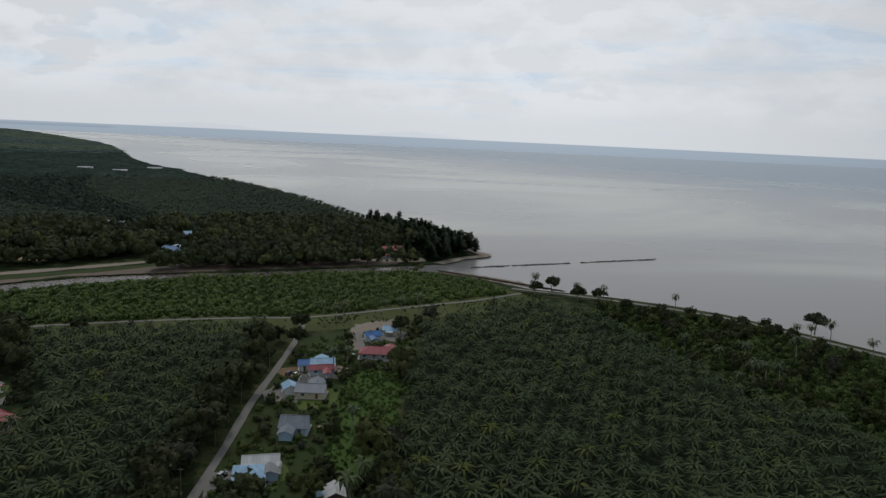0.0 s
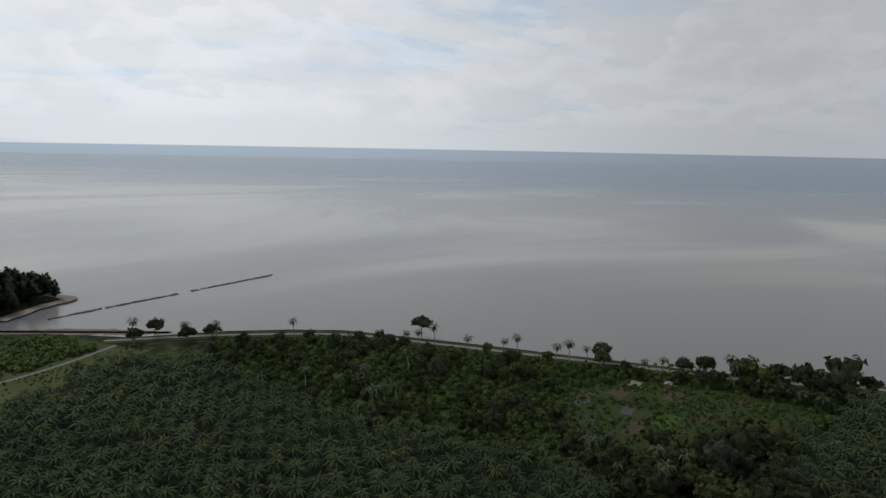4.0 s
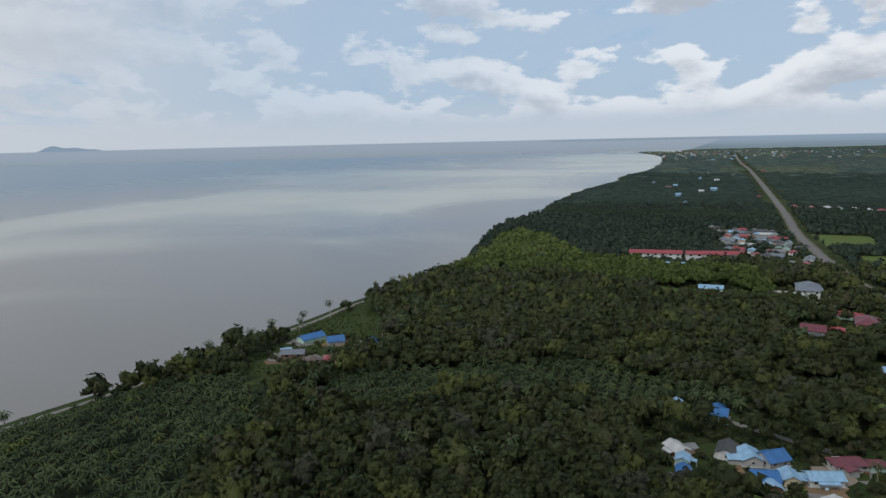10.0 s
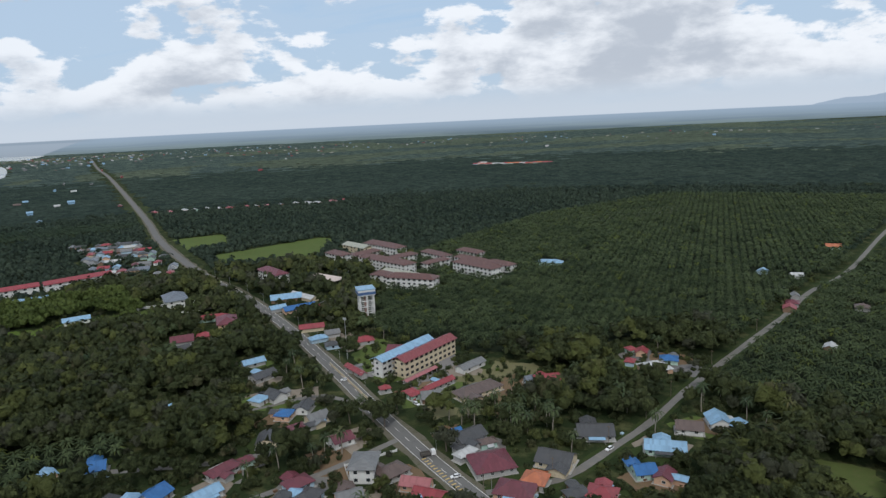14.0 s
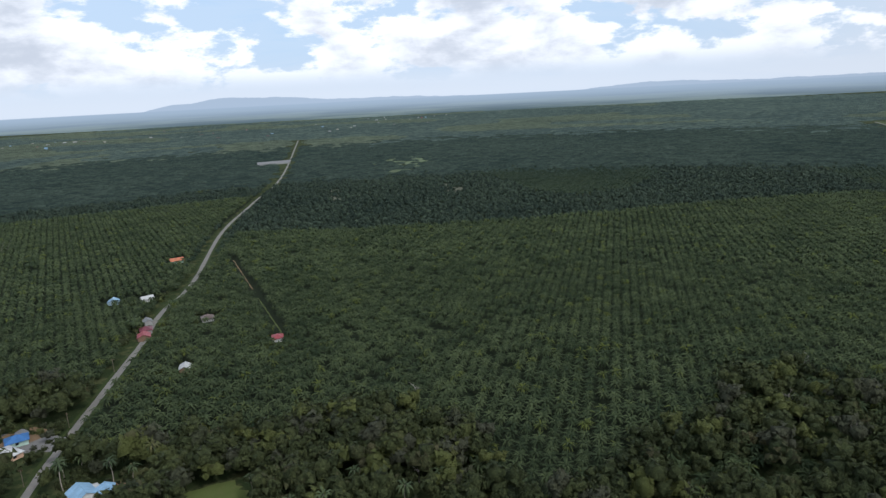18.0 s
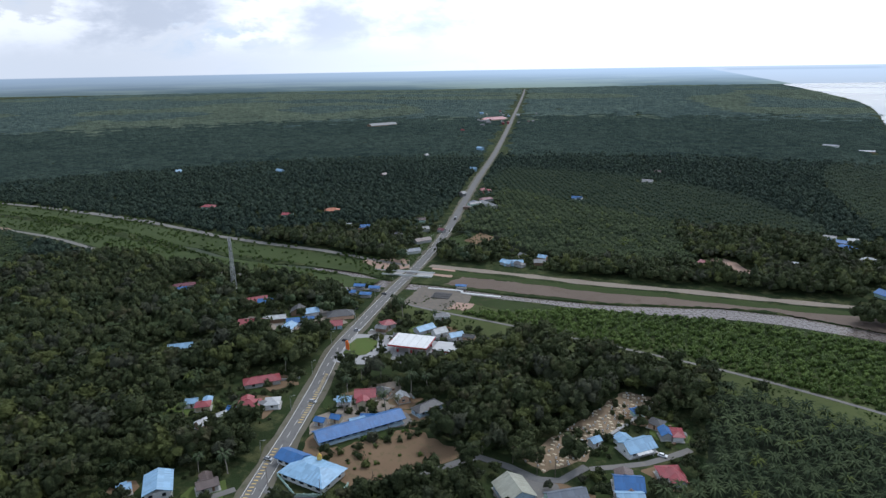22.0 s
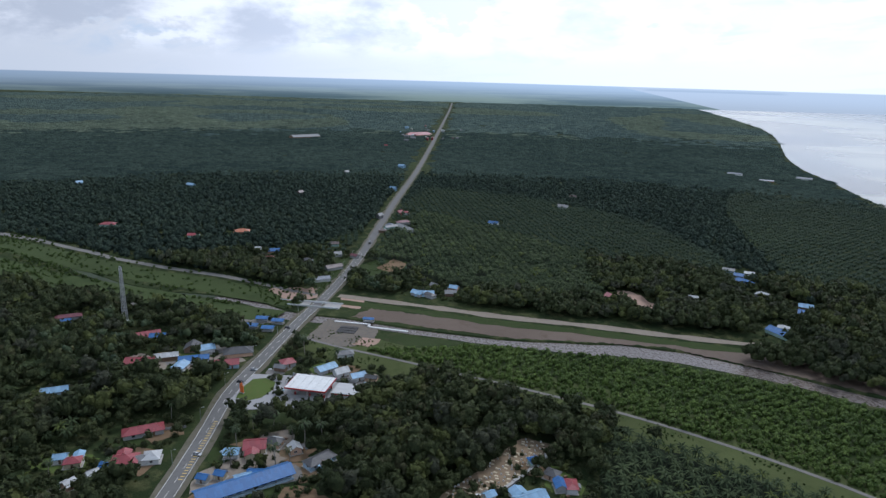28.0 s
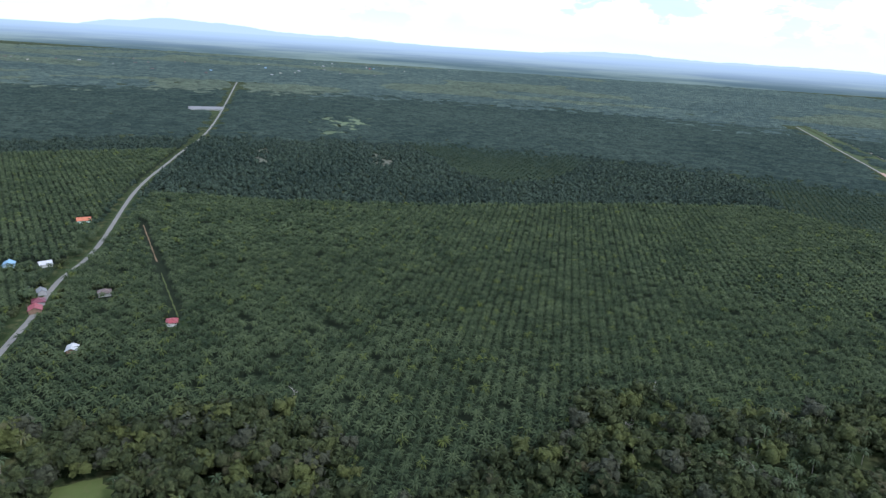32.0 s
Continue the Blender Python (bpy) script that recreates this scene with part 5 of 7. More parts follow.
house(113.7, -215.4, 176, 14.2, 8.0, "red")
house(-571.2, 287.5, 90, 17.4, 9.0, "brown")
house(143.2, -205.2, 43, 10.9, 10.0, "grey")
house(237.7, -154.8, 179, 10.4, 8.0, "white")
house(52.3, -234.5, 176, 11.7, 10.0, "red")
house(158.7, -200.6, 178, 9.3, 12.0, "darkgrey")
house(83.9, -227.9, 179, 15.6, 12.0, "maroon")
house(168.1, -197.9, 177, 6.7, 8.0, "darkgrey")
house(204.3, -179.4, 60, 6.9, 9.0, "lightblue")
house(122.1, -221.6, 4, 12.7, 8.0, "pink")
house(78.4, -237.2, 176, 10.4, 10.0, "orange")
house(229.8, -172.8, 42, 8.4, 12.0, "darkgrey")
house(222.4, -177.4, 155, 11.1, 9.0, "lightblue")
house(199.6, -190.7, 68, 13.6, 8.0, "lightblue")
house(168.1, -208.4, 63, 11.4, 9.0, "maroon")
house(218.3, -184.7, 179, 10.1, 11.0, "blue")
house(30.9, -253.4, 169, 7.8, 9.0, "maroon")
house(135.3, -227.1, 62, 13.1, 10.0, "brown")
house(-542.8, 52.6, 80, 11.3, 7.0, "blue")
house(38.9, -255.4, 27, 9.5, 9.0, "blue")
house(98.6, -244.9, 35, 17.8, 17.0, "maroon")
house(73.5, -254.8, 173, 15.4, 13.0, "darkgrey")
house(-553.0, 57.5, 82, 18.5, 7.0, "maroon")
house(204.8, -208.5, 72, 14.5, 8.0, "maroon")
house(406.4, -24.5, 107, 11.8, 11.0, "brown")
house(111.2, -249.1, 64, 11.1, 6.0, "white")
house(199.9, -217.5, 62, 7.2, 6.0, "maroon")
house(405.0, -35.8, 83, 9.3, 7.0, "red")
house(422.8, -15.2, 73, 15.1, 8.0, "slate")
house(31.7, -276.8, 5, 17.3, 10.0, "lightblue")
house(428.9, -11.3, 94, 7.1, 6.0, "lightblue")
house(-613.2, 310.6, 79, 13.8, 9.0, "grey")
house(259.9, -194.1, 41, 9.1, 9.0, "blue")
house(275.6, -183.9, 68, 6.7, 8.0, "lightblue")
house(115.0, -264.1, 56, 15.1, 11.0, "darkgrey")
house(169.7, -246.0, 55, 10.5, 10.0, "maroon")
house(122.2, -264.9, 47, 7.8, 6.0, "blue")
house(61.7, -283.4, 15, 16.6, 13.0, "darkgrey")
house(202.1, -236.6, 26, 10.4, 12.0, "darkgrey")
house(22.3, -298.0, 4, 12.2, 9.0, "brown")
house(-631.2, 246.2, 68, 12.7, 8.0, "red")
house(194.8, -249.5, 56, 8.3, 9.0, "maroon")
house(1.7, -304.8, 178, 7.9, 8.0, "lightblue")
house(10.1, -308.3, 15, 10.1, 12.0, "lightblue")
house(440.2, -43.6, 90, 11.9, 11.0, "blue")
house(427.6, -66.2, 83, 6.0, 9.0, "blue")
house(191.8, -261.8, 60, 11.2, 9.0, "grey")
house(452.4, -29.2, 114, 17.3, 11.0, "blue")
house(210.0, -261.3, 9, 8.8, 9.0, "blue")
house(204.8, -271.3, 11, 7.9, 11.0, "darkgrey")
house(-657.3, 261.8, 67, 15.3, 8.0, "blue")
house(146.3, -299.7, 28, 12.2, 10.0, "grey")
house(157.8, -300.6, 59, 7.7, 10.0, "red")
house(126.3, -313.6, 56, 26.8, 12.0, "brown")
house(274.0, -248.6, 63, 10.2, 8.0, "lightblue")
house(233.4, -272.7, 175, 8.8, 9.0, "lightblue")
house(227.5, -278.9, 68, 9.7, 11.0, "darkgrey")
house(-674.1, 246.5, 67, 14.7, 8.0, "white")
house(148.7, -314.6, 65, 21.9, 5.0, "red")
house(263.3, -263.7, 52, 9.5, 9.0, "grey")
house(94.6, -335.8, 28, 14.5, 9.0, "red")
house(40.5, -366.3, 30, 16.5, 13.0, "white")
house(-679.5, 442.2, 176, 36.4, 10.0, "grey")
house(202.2, -321.5, 147, 20.8, 5.0, "red")
house(140.5, -345.3, 66, 19.6, 8.0, "grey")
house(251.8, -301.6, 70, 15.1, 10.0, "darkgrey")
house(54.2, -372.2, 175, 6.1, 7.0, "red")
house(-646.5, 556.7, 30, 13.7, 9.0, "blue")
house(-694.3, 429.5, 93, 18.9, 8.0, "grey")
house(33.6, -380.8, 3, 10.5, 9.0, "blue")
house(49.1, -389.4, 177, 7.3, 8.0, "red")
house(270.4, -317.8, 55, 14.0, 8.0, "lightblue")
house(55.4, -391.9, 40, 6.0, 7.0, "red")
house(188.4, -359.3, 8, 21.4, 12.0, "maroon")
house(-708.6, 457.1, 80, 19.1, 8.0, "maroon")
house(-53.2, -421.3, 163, 7.1, 9.0, "white")
house(238.6, -357.5, 41, 9.9, 8.0, "darkgrey")
house(223.1, -369.0, 39, 16.2, 9.0, "red")
house(-759.5, 263.6, 66, 18.5, 12.0, "orange")
house(254.3, -366.4, 49, 12.6, 8.0, "lightblue")
house(-115.4, -434.6, 162, 8.1, 9.0, "red")
house(332.6, -326.3, 62, 10.7, 9.0, "darkgrey")
house(-767.0, 210.4, 55, 13.4, 9.0, "red")
house(250.5, -378.0, 42, 10.5, 8.0, "grey")
house(345.5, -340.9, 42, 15.5, 12.0, "maroon")
house(271.9, -386.5, 35, 17.8, 10.0, "red")
house(336.8, -353.1, 33, 11.3, 9.0, "red")
house(-41.4, -498.6, 172, 9.1, 10.0, "red")
house(-683.2, 723.7, 30, 16.3, 12.0, "grey")
house(360.7, -390.0, 36, 22.8, 9.0, "red")
house(-87.1, -510.1, 172, 9.7, 9.0, "brown")
house(294.3, -430.3, 32, 14.5, 9.0, "red")
house(-44.9, -512.4, 173, 8.9, 9.0, "maroon")
house(307.8, -426.8, 51, 26.1, 10.0, "blue")
house(324.7, -422.5, 51, 13.1, 8.0, "lightblue")
house(-48.8, -532.0, 1, 6.9, 8.0, "grey")
house(336.3, -451.0, 37, 25.7, 13.0, "lightblue")
house(323.5, -458.0, 158, 31.0, 9.0, "white")
house(-871.8, 140.4, 55, 19.3, 11.0, "red")
house(-58.1, -595.9, 8, 10.2, 8.0, "white")
house(-33.8, -607.1, 165, 8.8, 9.0, "lightblue")
house(149.2, -614.1, 180, 25.4, 10.0, "lightblue")
house(434.7, -548.8, 39, 33.1, 7.0, "white")
house(-105.7, -722.5, 176, 13.4, 9.0, "orange")
house(-678.6, 1298.9, 30, 27.1, 9.0, "slate")
house(-768.5, 1336.4, 9, 30.2, 9.0, "slate")
house(-657.0, 1408.2, 19, 30.2, 9.0, "slate")
house(-1846.1, 841.3, 94, 90.5, 30.0, "grey")
house(-1788.7, 1208.4, 86, 79.9, 25.0, "red")
house(-1809.2, 1226.3, 92, 92.1, 25.0, "red")
house(-521.3, -1673.1, 168, 81.1, 22.0, "grey")
house(-292.6, 78.9, 40, 6.0, 5.0, "blue")
house(-290.9, 86.5, 40, 6.0, 5.0, "blue")
house(-303.9, 117.6, 40, 9.7, 7.0, "darkgrey")
house(-384.6, 155.2, 40, 8.6, 5.0, "grey")
house(-340.5, 196.2, 40, 8.6, 5.0, "darkgrey")
house(-326.8, 44.2, 40, 6.0, 5.0, "blue")
house(61.4, -231.8, 40, 9.7, 7.0, "darkgrey")
house(105.0, -260.8, 40, 8.6, 6.0, "brown")
house(174.5, -302.3, 40, 6.5, 5.0, "red")
house(102.8, -334.5, 40, 7.6, 5.0, "slate")

for nx, ny, na, nl, nw, nc in ((-606, 276, 32, 11, 8, "darkgrey"), (-652, 330, 61, 10, 7, "brown"), (-702, 433, 25, 11, 8, "slate"), (-682, 410, 52, 10, 7, "brown"), (-597, 325, 18, 9, 6, "maroon"),
                               (-458, 349, 30, 10, 8, "lightblue"), (-757, 492, 58, 11, 8, "red"), (-472, 338, 12, 8, 6, "grey"), (-357, 625, 20, 12, 8, "grey"), (-339, 632, 35, 10, 7, "white"),
                               (-257, 577, 30, 12, 8, "lightblue"), (-242, 510, 20, 9, 7, "white")):
    house(nx, ny, na, nl, nw, nc)

# closely built streets of the small town beside the main road
_town = random.Random(21)
for row in range(7):
    for col in range(8):
        u, v = (row + 0.5) / 7, (col + 0.5) / 8
        bx = (1 - u) * ((1 - v) * 775 + v * 705) + u * ((1 - v) * 575 + v * 515)
        by = (1 - u) * ((1 - v) * -610 + v * -655) + u * ((1 - v) * -478 + v * -536)
        if _town.random() < 0.86:
            house(bx + _town.uniform(-3, 3), by + _town.uniform(-3, 3), _town.choice((39, 129)) + _town.uniform(-4, 4), _town.uniform(11, 17), _town.uniform(8, 10),
                  _town.choice(["red", "maroon", "grey", "darkgrey", "white", "brown", "lightblue", "darkgrey", "grey", "slate"]))
for k in range(34):
    u, v = _town.random(), _town.random()
    (ax, ay), (bx, by), (cx, cy), (dx, dy) = [(762, -596), (699, -649), (465, -494), (528, -476)]
    x0, y0 = (1 - u) * ((1 - v) * ax + v * bx) + u * ((1 - v) * dx + v * cx), (1 - u) * ((1 - v) * ay + v * by) + u * ((1 - v) * dy + v * cy)
    if all((x0 - ox) ** 2 + (y0 - oy) ** 2 > (6 + r * 0.6) ** 2 for ox, oy, r in OCCUPIED) and not near_line(np.array([x0]), np.array([y0]), MAIN_ROAD, 13)[0]:
        house(x0, y0, _town.choice((39, 129)) + _town.uniform(-5, 5), _town.uniform(9, 15), _town.uniform(7, 9), _town.choice(["red", "grey", "darkgrey", "white", "brown", "slate", "maroon"]))
for k in range(16):
    house(905 - 19 * k + _town.uniform(-5, 5), -900 - 10.5 * k + _town.uniform(-8, 8), -29 + _town.uniform(-8, 8), _town.uniform(12, 22), 9,
          _town.choice(["white", "grey", "red", "white", "pink"]))
for k in range(26):
    house(626 - 9.5 * (k % 24) + _town.uniform(-5, 5), -1885 + 2 * (k % 24) - 26 * (k // 9) + _town.uniform(-6, 6), 12, 20, 10, _town.choice(["orange", "red", "orange", "white"]))


def far_town(cx, cy, ang, spread_x, spread_y, n, seed):
    """Roofs of a distant town, a few metres each, many and alike."""
    rng = random.Random(seed)
    parts = {}
    for _ in range(n):
        u, v = rng.gauss(0, spread_x), rng.gauss(0, spread_y)
        x, y = cx + u * math.cos(radians(ang)) - v * math.sin(radians(ang)), cy + u * math.sin(radians(ang)) + v * math.cos(radians(ang))
        if math.hypot(x, y) > 4900 or not inside(np.array([x]), np.array([y]), LAND_EDGE)[0]:
            continue
        c = rng.choice(["white", "grey", "grey", "beige", "red", "lightblue", "brown"])
        s = parts.setdefault(c, Shape())
        l, w, h, a = rng.uniform(8, 17), rng.uniform(6, 10), rng.uniform(3.5, 7), rng.choice((0, 1.57)) + radians(ang)
        m = Matrix.Translation((x, y, 0)) @ Matrix.Rotation(a, 4, "Z")
        g = gable_roof(l, w, h, 2.4, 0.6, 0.3)
        s.add([m @ Vector(p) for p in g.v], g.f)
        b = Shape().box(-l / 2 + 1, -w / 2 + 1, 0, l / 2 - 1, w / 2 - 1, h)
        s.add([m @ Vector(p) for p in b.v], b.f)
    root = thing("distant_town", pose(0, 0, 0), "distant low town of white and coloured roofs", "town", kind="stuff")
    for c, s in parts.items():
        tagged(put("rooftops", s.mesh("rooftops", roof_mat(c)), root), kind="stuff")


far_town(3700, -2900, -38, 700, 330, 420, 5)
far_town(2700, -3300, -30, 700, 300, 130, 6)
far_town(900, -3700, 5, 900, 260, 110, 7)
far_town(-1900, -3600, 30, 800, 160, 24, 8)
far_town(-1800, 1230, -38, 150, 70, 26, 9)
far_town(1500, -1180, -42, 330, 60, 12, 12)
far_town(-1050, 520, 20, 260, 160, 9, 13)


def yard_ground():
    """Worn earth, grass and concrete around the village houses."""
    rng = random.Random(21)
    kinds = [(SAND, "sandy trodden yard around a village house"), (EARTH, "bare earth yard beside a village house"), (ROUGH_GRASS, "rough grass garden around a village house"),
             (LAWN, "mown grass yard beside a village house"), (TRACK, "worn gravel yard in front of a house")]
    for k, (x, y, r) in enumerate(list(OCCUPIED)):
        if math.hypot(x, y) > 460 or r > 12:
            continue
        ox, oy = x + rng.uniform(-5, 5), y + rng.uniform(-5, 5)
        pts = []
        for i in range(9):
            a, q = i * 2 * math.pi / 9, r * rng.uniform(0.85, 1.5)
            pts.append((ox + q * math.cos(a), oy + q * math.sin(a)))
        if near_line(np.array([ox]), np.array([oy]), MAIN_ROAD, 5 + 1.3 * r)[0] or inside([ox], [oy], SCHOOL_FIELD)[0]:
            continue
        mat, label = kinds[rng.choice((0, 1, 2, 2, 3, 4))]
        patch("yard", pts, 0.015 + 0.006 * (k % 18), mat, label, "yard", 0.9, 300 + k)


yard_ground()

# ---- vegetation ----


def frond_fan(seed, count, length, leaflets, height, droop=1.0, wide=1.0, top=80, low=0):
    """Corners and triangles of a palm crown: rising, arching fronds, each a folded feather blade or a rib with leaflets."""
    rng = random.Random(seed)
    v, f = [], []
    for k in range(count):
        share = k / max(1, count - 1)
        a = k * 2.39996 + rng.uniform(-0.2, 0.2)
        rise = radians(top + (low - top) * share ** 0.8 + rng.uniform(-7, 7))
        ln = length * rng.uniform(0.85, 1.1) * (0.72 + 0.28 * math.sin(math.pi * min(1, share + 0.25)))
        out = Vector((math.cos(a), math.sin(a), 0))
        side = Vector((-out.y, out.x, 0))
        twist = rng.uniform(-0.2, 0.2)
        def at(t):
            bend = rise - droop * 0.9 * t * t
            return Vector((0, 0, height)) + out * (ln * t * math.cos(bend)) + Vector((0, 0, ln * t * math.sin(bend)))
        if leaflets:
            for j in range(leaflets):
                t = 0.14 + 0.86 * (j + 0.5) / leaflets
                c, d = at(t - 0.5 / leaflets), at(t + 0.22 / leaflets)
                w = wide * ln * 0.155 * math.sin(math.pi * (0.22 + 0.70 * t)) + 0.10
                fwd = (d - c) * 1.3
                for s in (-1, 1):
                    n = len(v)
                    tip = c + side * (s * w) + fwd + Vector((0, 0, s * twist * w - 0.35 * w + rng.uniform(-0.12, 0.08)))
                    v += [c, d, tip]
                    f.append((n, n + 1, n + 2) if s < 0 else (n + 1, n, n + 2))
        else:
            b, m, t = at(0.08), at(0.55), at(1.0)
            w = wide * ln * 0.125
            n = len(v)
            sag = Vector((0, 0, -0.45 * w))
            up = Vector((0, 0, twist * w))
            v += [b, m, t, m + side * w + sag + up, m - side * w + sag - up]
            f += [(n, n + 3, n + 1), (n + 1, n + 3, n + 2), (n, n + 1, n + 4), (n + 1, n + 2, n + 4)]
    return np.array([tuple(p) for p in v], np.float32), np.array(f, np.int32)


def trunk_shape(h, r0, r1, lean=0.0, n=6, seed=0):
    rng = random.Random(seed)
    s = Shape()
    pts = [Vector((lean * (k / 4) ** 2, 0.25 * lean * math.sin(k), h * k / 4 - 0.3 * (k == 0))) for k in range(5)]
    for k in range(4):
        s.tube(pts[k], pts[k + 1], r0 + (r1 - r0) * k / 4, r0 + (r1 - r0) * (k + 1) / 4, n)
    return s, pts[-1]


LEAF_MASS = [(0, 0, 1)] + [(0.9 * math.cos(i * 1.2566), 0.9 * math.sin(i * 1.2566), 0.35) for i in range(5)] + \
            [(0.85 * math.cos(i * 1.2566 + 0.63), 0.85 * math.sin(i * 1.2566 + 0.63), -0.5) for i in range(5)]
LEAF_MASS_FACES = [(0, 1 + i, 1 + (i + 1) % 5) for i in range(5)] + [(1 + i, 6 + i, 1 + (i + 1) % 5) for i in range(5)] + \
                  [(6 + i, 6 + (i + 1) % 5, 1 + (i + 1) % 5) for i in range(5)]


def leaf_crown(seed, radius, height, lobes, tufts, flat=0.75, leaf=1.0):
    """A broad crown: an uneven dome of many small leaf masses with sprays of leaves standing out of them."""
    rng = random.Random(seed)
    v, f = [], []
    size = radius * 1.05 * (lobes + 1.0) ** -0.42
    cent = [(Vector((0, 0, height + radius * flat * 0.10)), radius * 0.56)] if lobes > 3 else []
    for k in range(lobes):
        z = 1.0 - 1.25 * (k + 0.5) / lobes
        a = k * 2.39996 + rng.uniform(-0.5, 0.5)
        q = math.sqrt(max(0.0, 1 - z * z))
        far = radius * rng.uniform(0.52, 0.84) * (1.0 if lobes > 1 else 0.0)
        cent.append((Vector((q * math.cos(a) * far, q * math.sin(a) * far, height + z * far * flat)), size * rng.uniform(0.72, 1.25)))
    for c, r in cent:
        n = len(v)
        turn = Matrix.Rotation(rng.uniform(0, 6.28), 3, "Z") @ Matrix.Rotation(rng.uniform(-0.4, 0.4), 3, "X")
        for p in LEAF_MASS:
            v.append(c + (turn @ Vector(p)) * (r * rng.uniform(0.55, 1.15)))
        f += [(n + i, n + j, n + k) for i, j, k in LEAF_MASS_FACES]
        for _ in range(tufts):
            z = rng.uniform(-0.3, 1.0)
            a = rng.uniform(0, 2 * math.pi)
            q = math.sqrt(max(0, 1 - z * z))
            d = Vector((q * math.cos(a), q * math.sin(a), z))
            p = c + d * (r * rng.uniform(0.75, 1.15))
            d = (d + Vector((rng.uniform(-1, 1), rng.uniform(-1, 1), rng.uniform(-0.7, 1.0)))).normalized()
            t = d.orthogonal().normalized()
            t.rotate(Matrix.Rotation(rng.uniform(0, 6.28), 3, d))
            b = d.cross(t)
            s = leaf * r * rng.uniform(0.26, 0.46)
            n = len(v)
            v += [p - t * s, p + t * s * 0.7 - b * s * 0.7, p + t * s * 0.5 + b * s]
            f.append((n, n + 1, n + 2))
    return np.array([tuple(p) for p in v], np.float32), np.array(f, np.int32)


def dome(seed, radius, height, n=5):
    """A low uneven clump for far woods."""
    rng = random.Random(seed)
    v = [(rng.uniform(-0.2, 0.2) * radius, rng.uniform(-0.2, 0.2) * radius, height)]
    for k in range(n):
        a = 2 * math.pi * k / n
        v.append((radius * 0.62 * rng.uniform(0.75, 1.2) * math.cos(a), radius * 0.62 * rng.uniform(0.75, 1.2) * math.sin(a), height * rng.uniform(0.62, 0.95)))
    for k in range(n):
        a = 2 * math.pi * (k + 0.5) / n
        v.append((radius * rng.uniform(0.85, 1.15) * math.cos(a), radius * rng.uniform(0.85, 1.15) * math.sin(a), height * 0.08))
    f = [(0, 1 + i, 1 + (i + 1) % n) for i in range(n)]
    f += [(1 + i, 1 + n + i, 1 + (i + 1) % n) for i in range(n)] + [(1 + n + i, 1 + n + (i + 1) % n, 1 + (i + 1) % n) for i in range(n)]
    return np.array(v, np.float32), np.array(f, np.int32)


def scatter(template, xy, size, seed, z=0.0):
    """Many turned and scaled copies of the templates as arrays."""
    rng = np.random.default_rng(seed)
    vs, fs, ts, n0 = [], [], [], 0
    pick = rng.integers(0, len(template), len(xy))
    for k, (tv, tf) in enumerate(template):
        p = xy[pick == k]
        if not len(p):
            continue
        a = rng.uniform(0, 2 * np.pi, len(p))
        s = rng.uniform(size[0], size[1], len(p))
        sz = s * rng.uniform(0.88, 1.15, len(p))
        c, sn = np.cos(a) * s, np.sin(a) * s
        x = tv[None, :, 0] * c[:, None] - tv[None, :, 1] * sn[:, None] + p[:, :1]
        y = tv[None, :, 0] * sn[:, None] + tv[None, :, 1] * c[:, None] + p[:, 1:2]
        h = tv[None, :, 2] * sz[:, None] + z
        ts.append(np.repeat(rng.random(len(p)), len(tv)))
        vs.append(np.stack([x, y, h], -1).reshape(-1, 3))
        fs.append((tf[None] + (np.arange(len(p)) * len(tv))[:, None, None] + n0).reshape(-1, 3))
        n0 += len(p) * len(tv)
    return np.concatenate(vs), np.concatenate(fs), np.concatenate(ts)


def stuff(name, label, category, template, xy, size, seed, mat, z=0.0, smooth=False):
    if len(xy):
        v, f, tint = scatter(template, np.asarray(xy, float), size, seed, z)
        tagged(put(name, tri_mesh(name, v, f, mat, tint, smooth)), label, category, kind="stuff")


def grid(x0, x1, y0, y1, step, jitter, seed, turn=0.0, tri=True):
    """A planting grid, in staggered rows, or shaken into a wild one."""
    rng = np.random.default_rng(seed)
    r = math.hypot(x1 - x0, y1 - y0) / 2 + step
    n = int(r / step) + 1
    i, j = np.meshgrid(np.arange(-n, n + 1), np.arange(-n, n + 1))
    u = (i + (0.5 * (j % 2) if tri else 0)) * step
    w = j * step * (0.866 if tri else 1.0)
    c, s = math.cos(radians(turn)), math.sin(radians(turn))
    x = (x0 + x1) / 2 + u * c - w * s + rng.uniform(-jitter, jitter, u.shape)
    y = (y0 + y1) / 2 + u * s + w * c + rng.uniform(-jitter, jitter, u.shape)
    ok = (x > x0) & (x < x1) & (y > y0) & (y < y1)
    return np.stack([x[ok], y[ok]], 1)


_occ = np.array(OCCUPIED)
CLEAR_LINES = [([(-154, -690), (-121, -440)], 4.2), (MAIN_ROAD, 12.5), (SIDE_ROAD, 6.5), (DYKE_PATH, 19), (SEA_WALL, 9), (SAND_ROAD, 17), (CANAL_ROAD, 6), (HOUSE_STREET, 5), (GRAVE_ROAD, 4.5)] + [(l, 4.0) for l in LANES]
CLEAR_PLOTS = [RESORT_YARD, MANSION_LAWN, SHORE_GLADE, NORTH_PLOT, ROADSIDE, NORTH_CLEARING, WOOD_GLADE, SUNNY_MEADOW, SCHOOL_ZONE, PALE_PLOT, FIELD_ONE, FIELD_TWO, SCHOOL_FIELD, CLEARING, GREEN_YARD, STREET_YARD, GRAVES, BROWN_FIELD, RIVER_YARD, PLAZA, DIRT, SCRUB_SOUTH, strip]


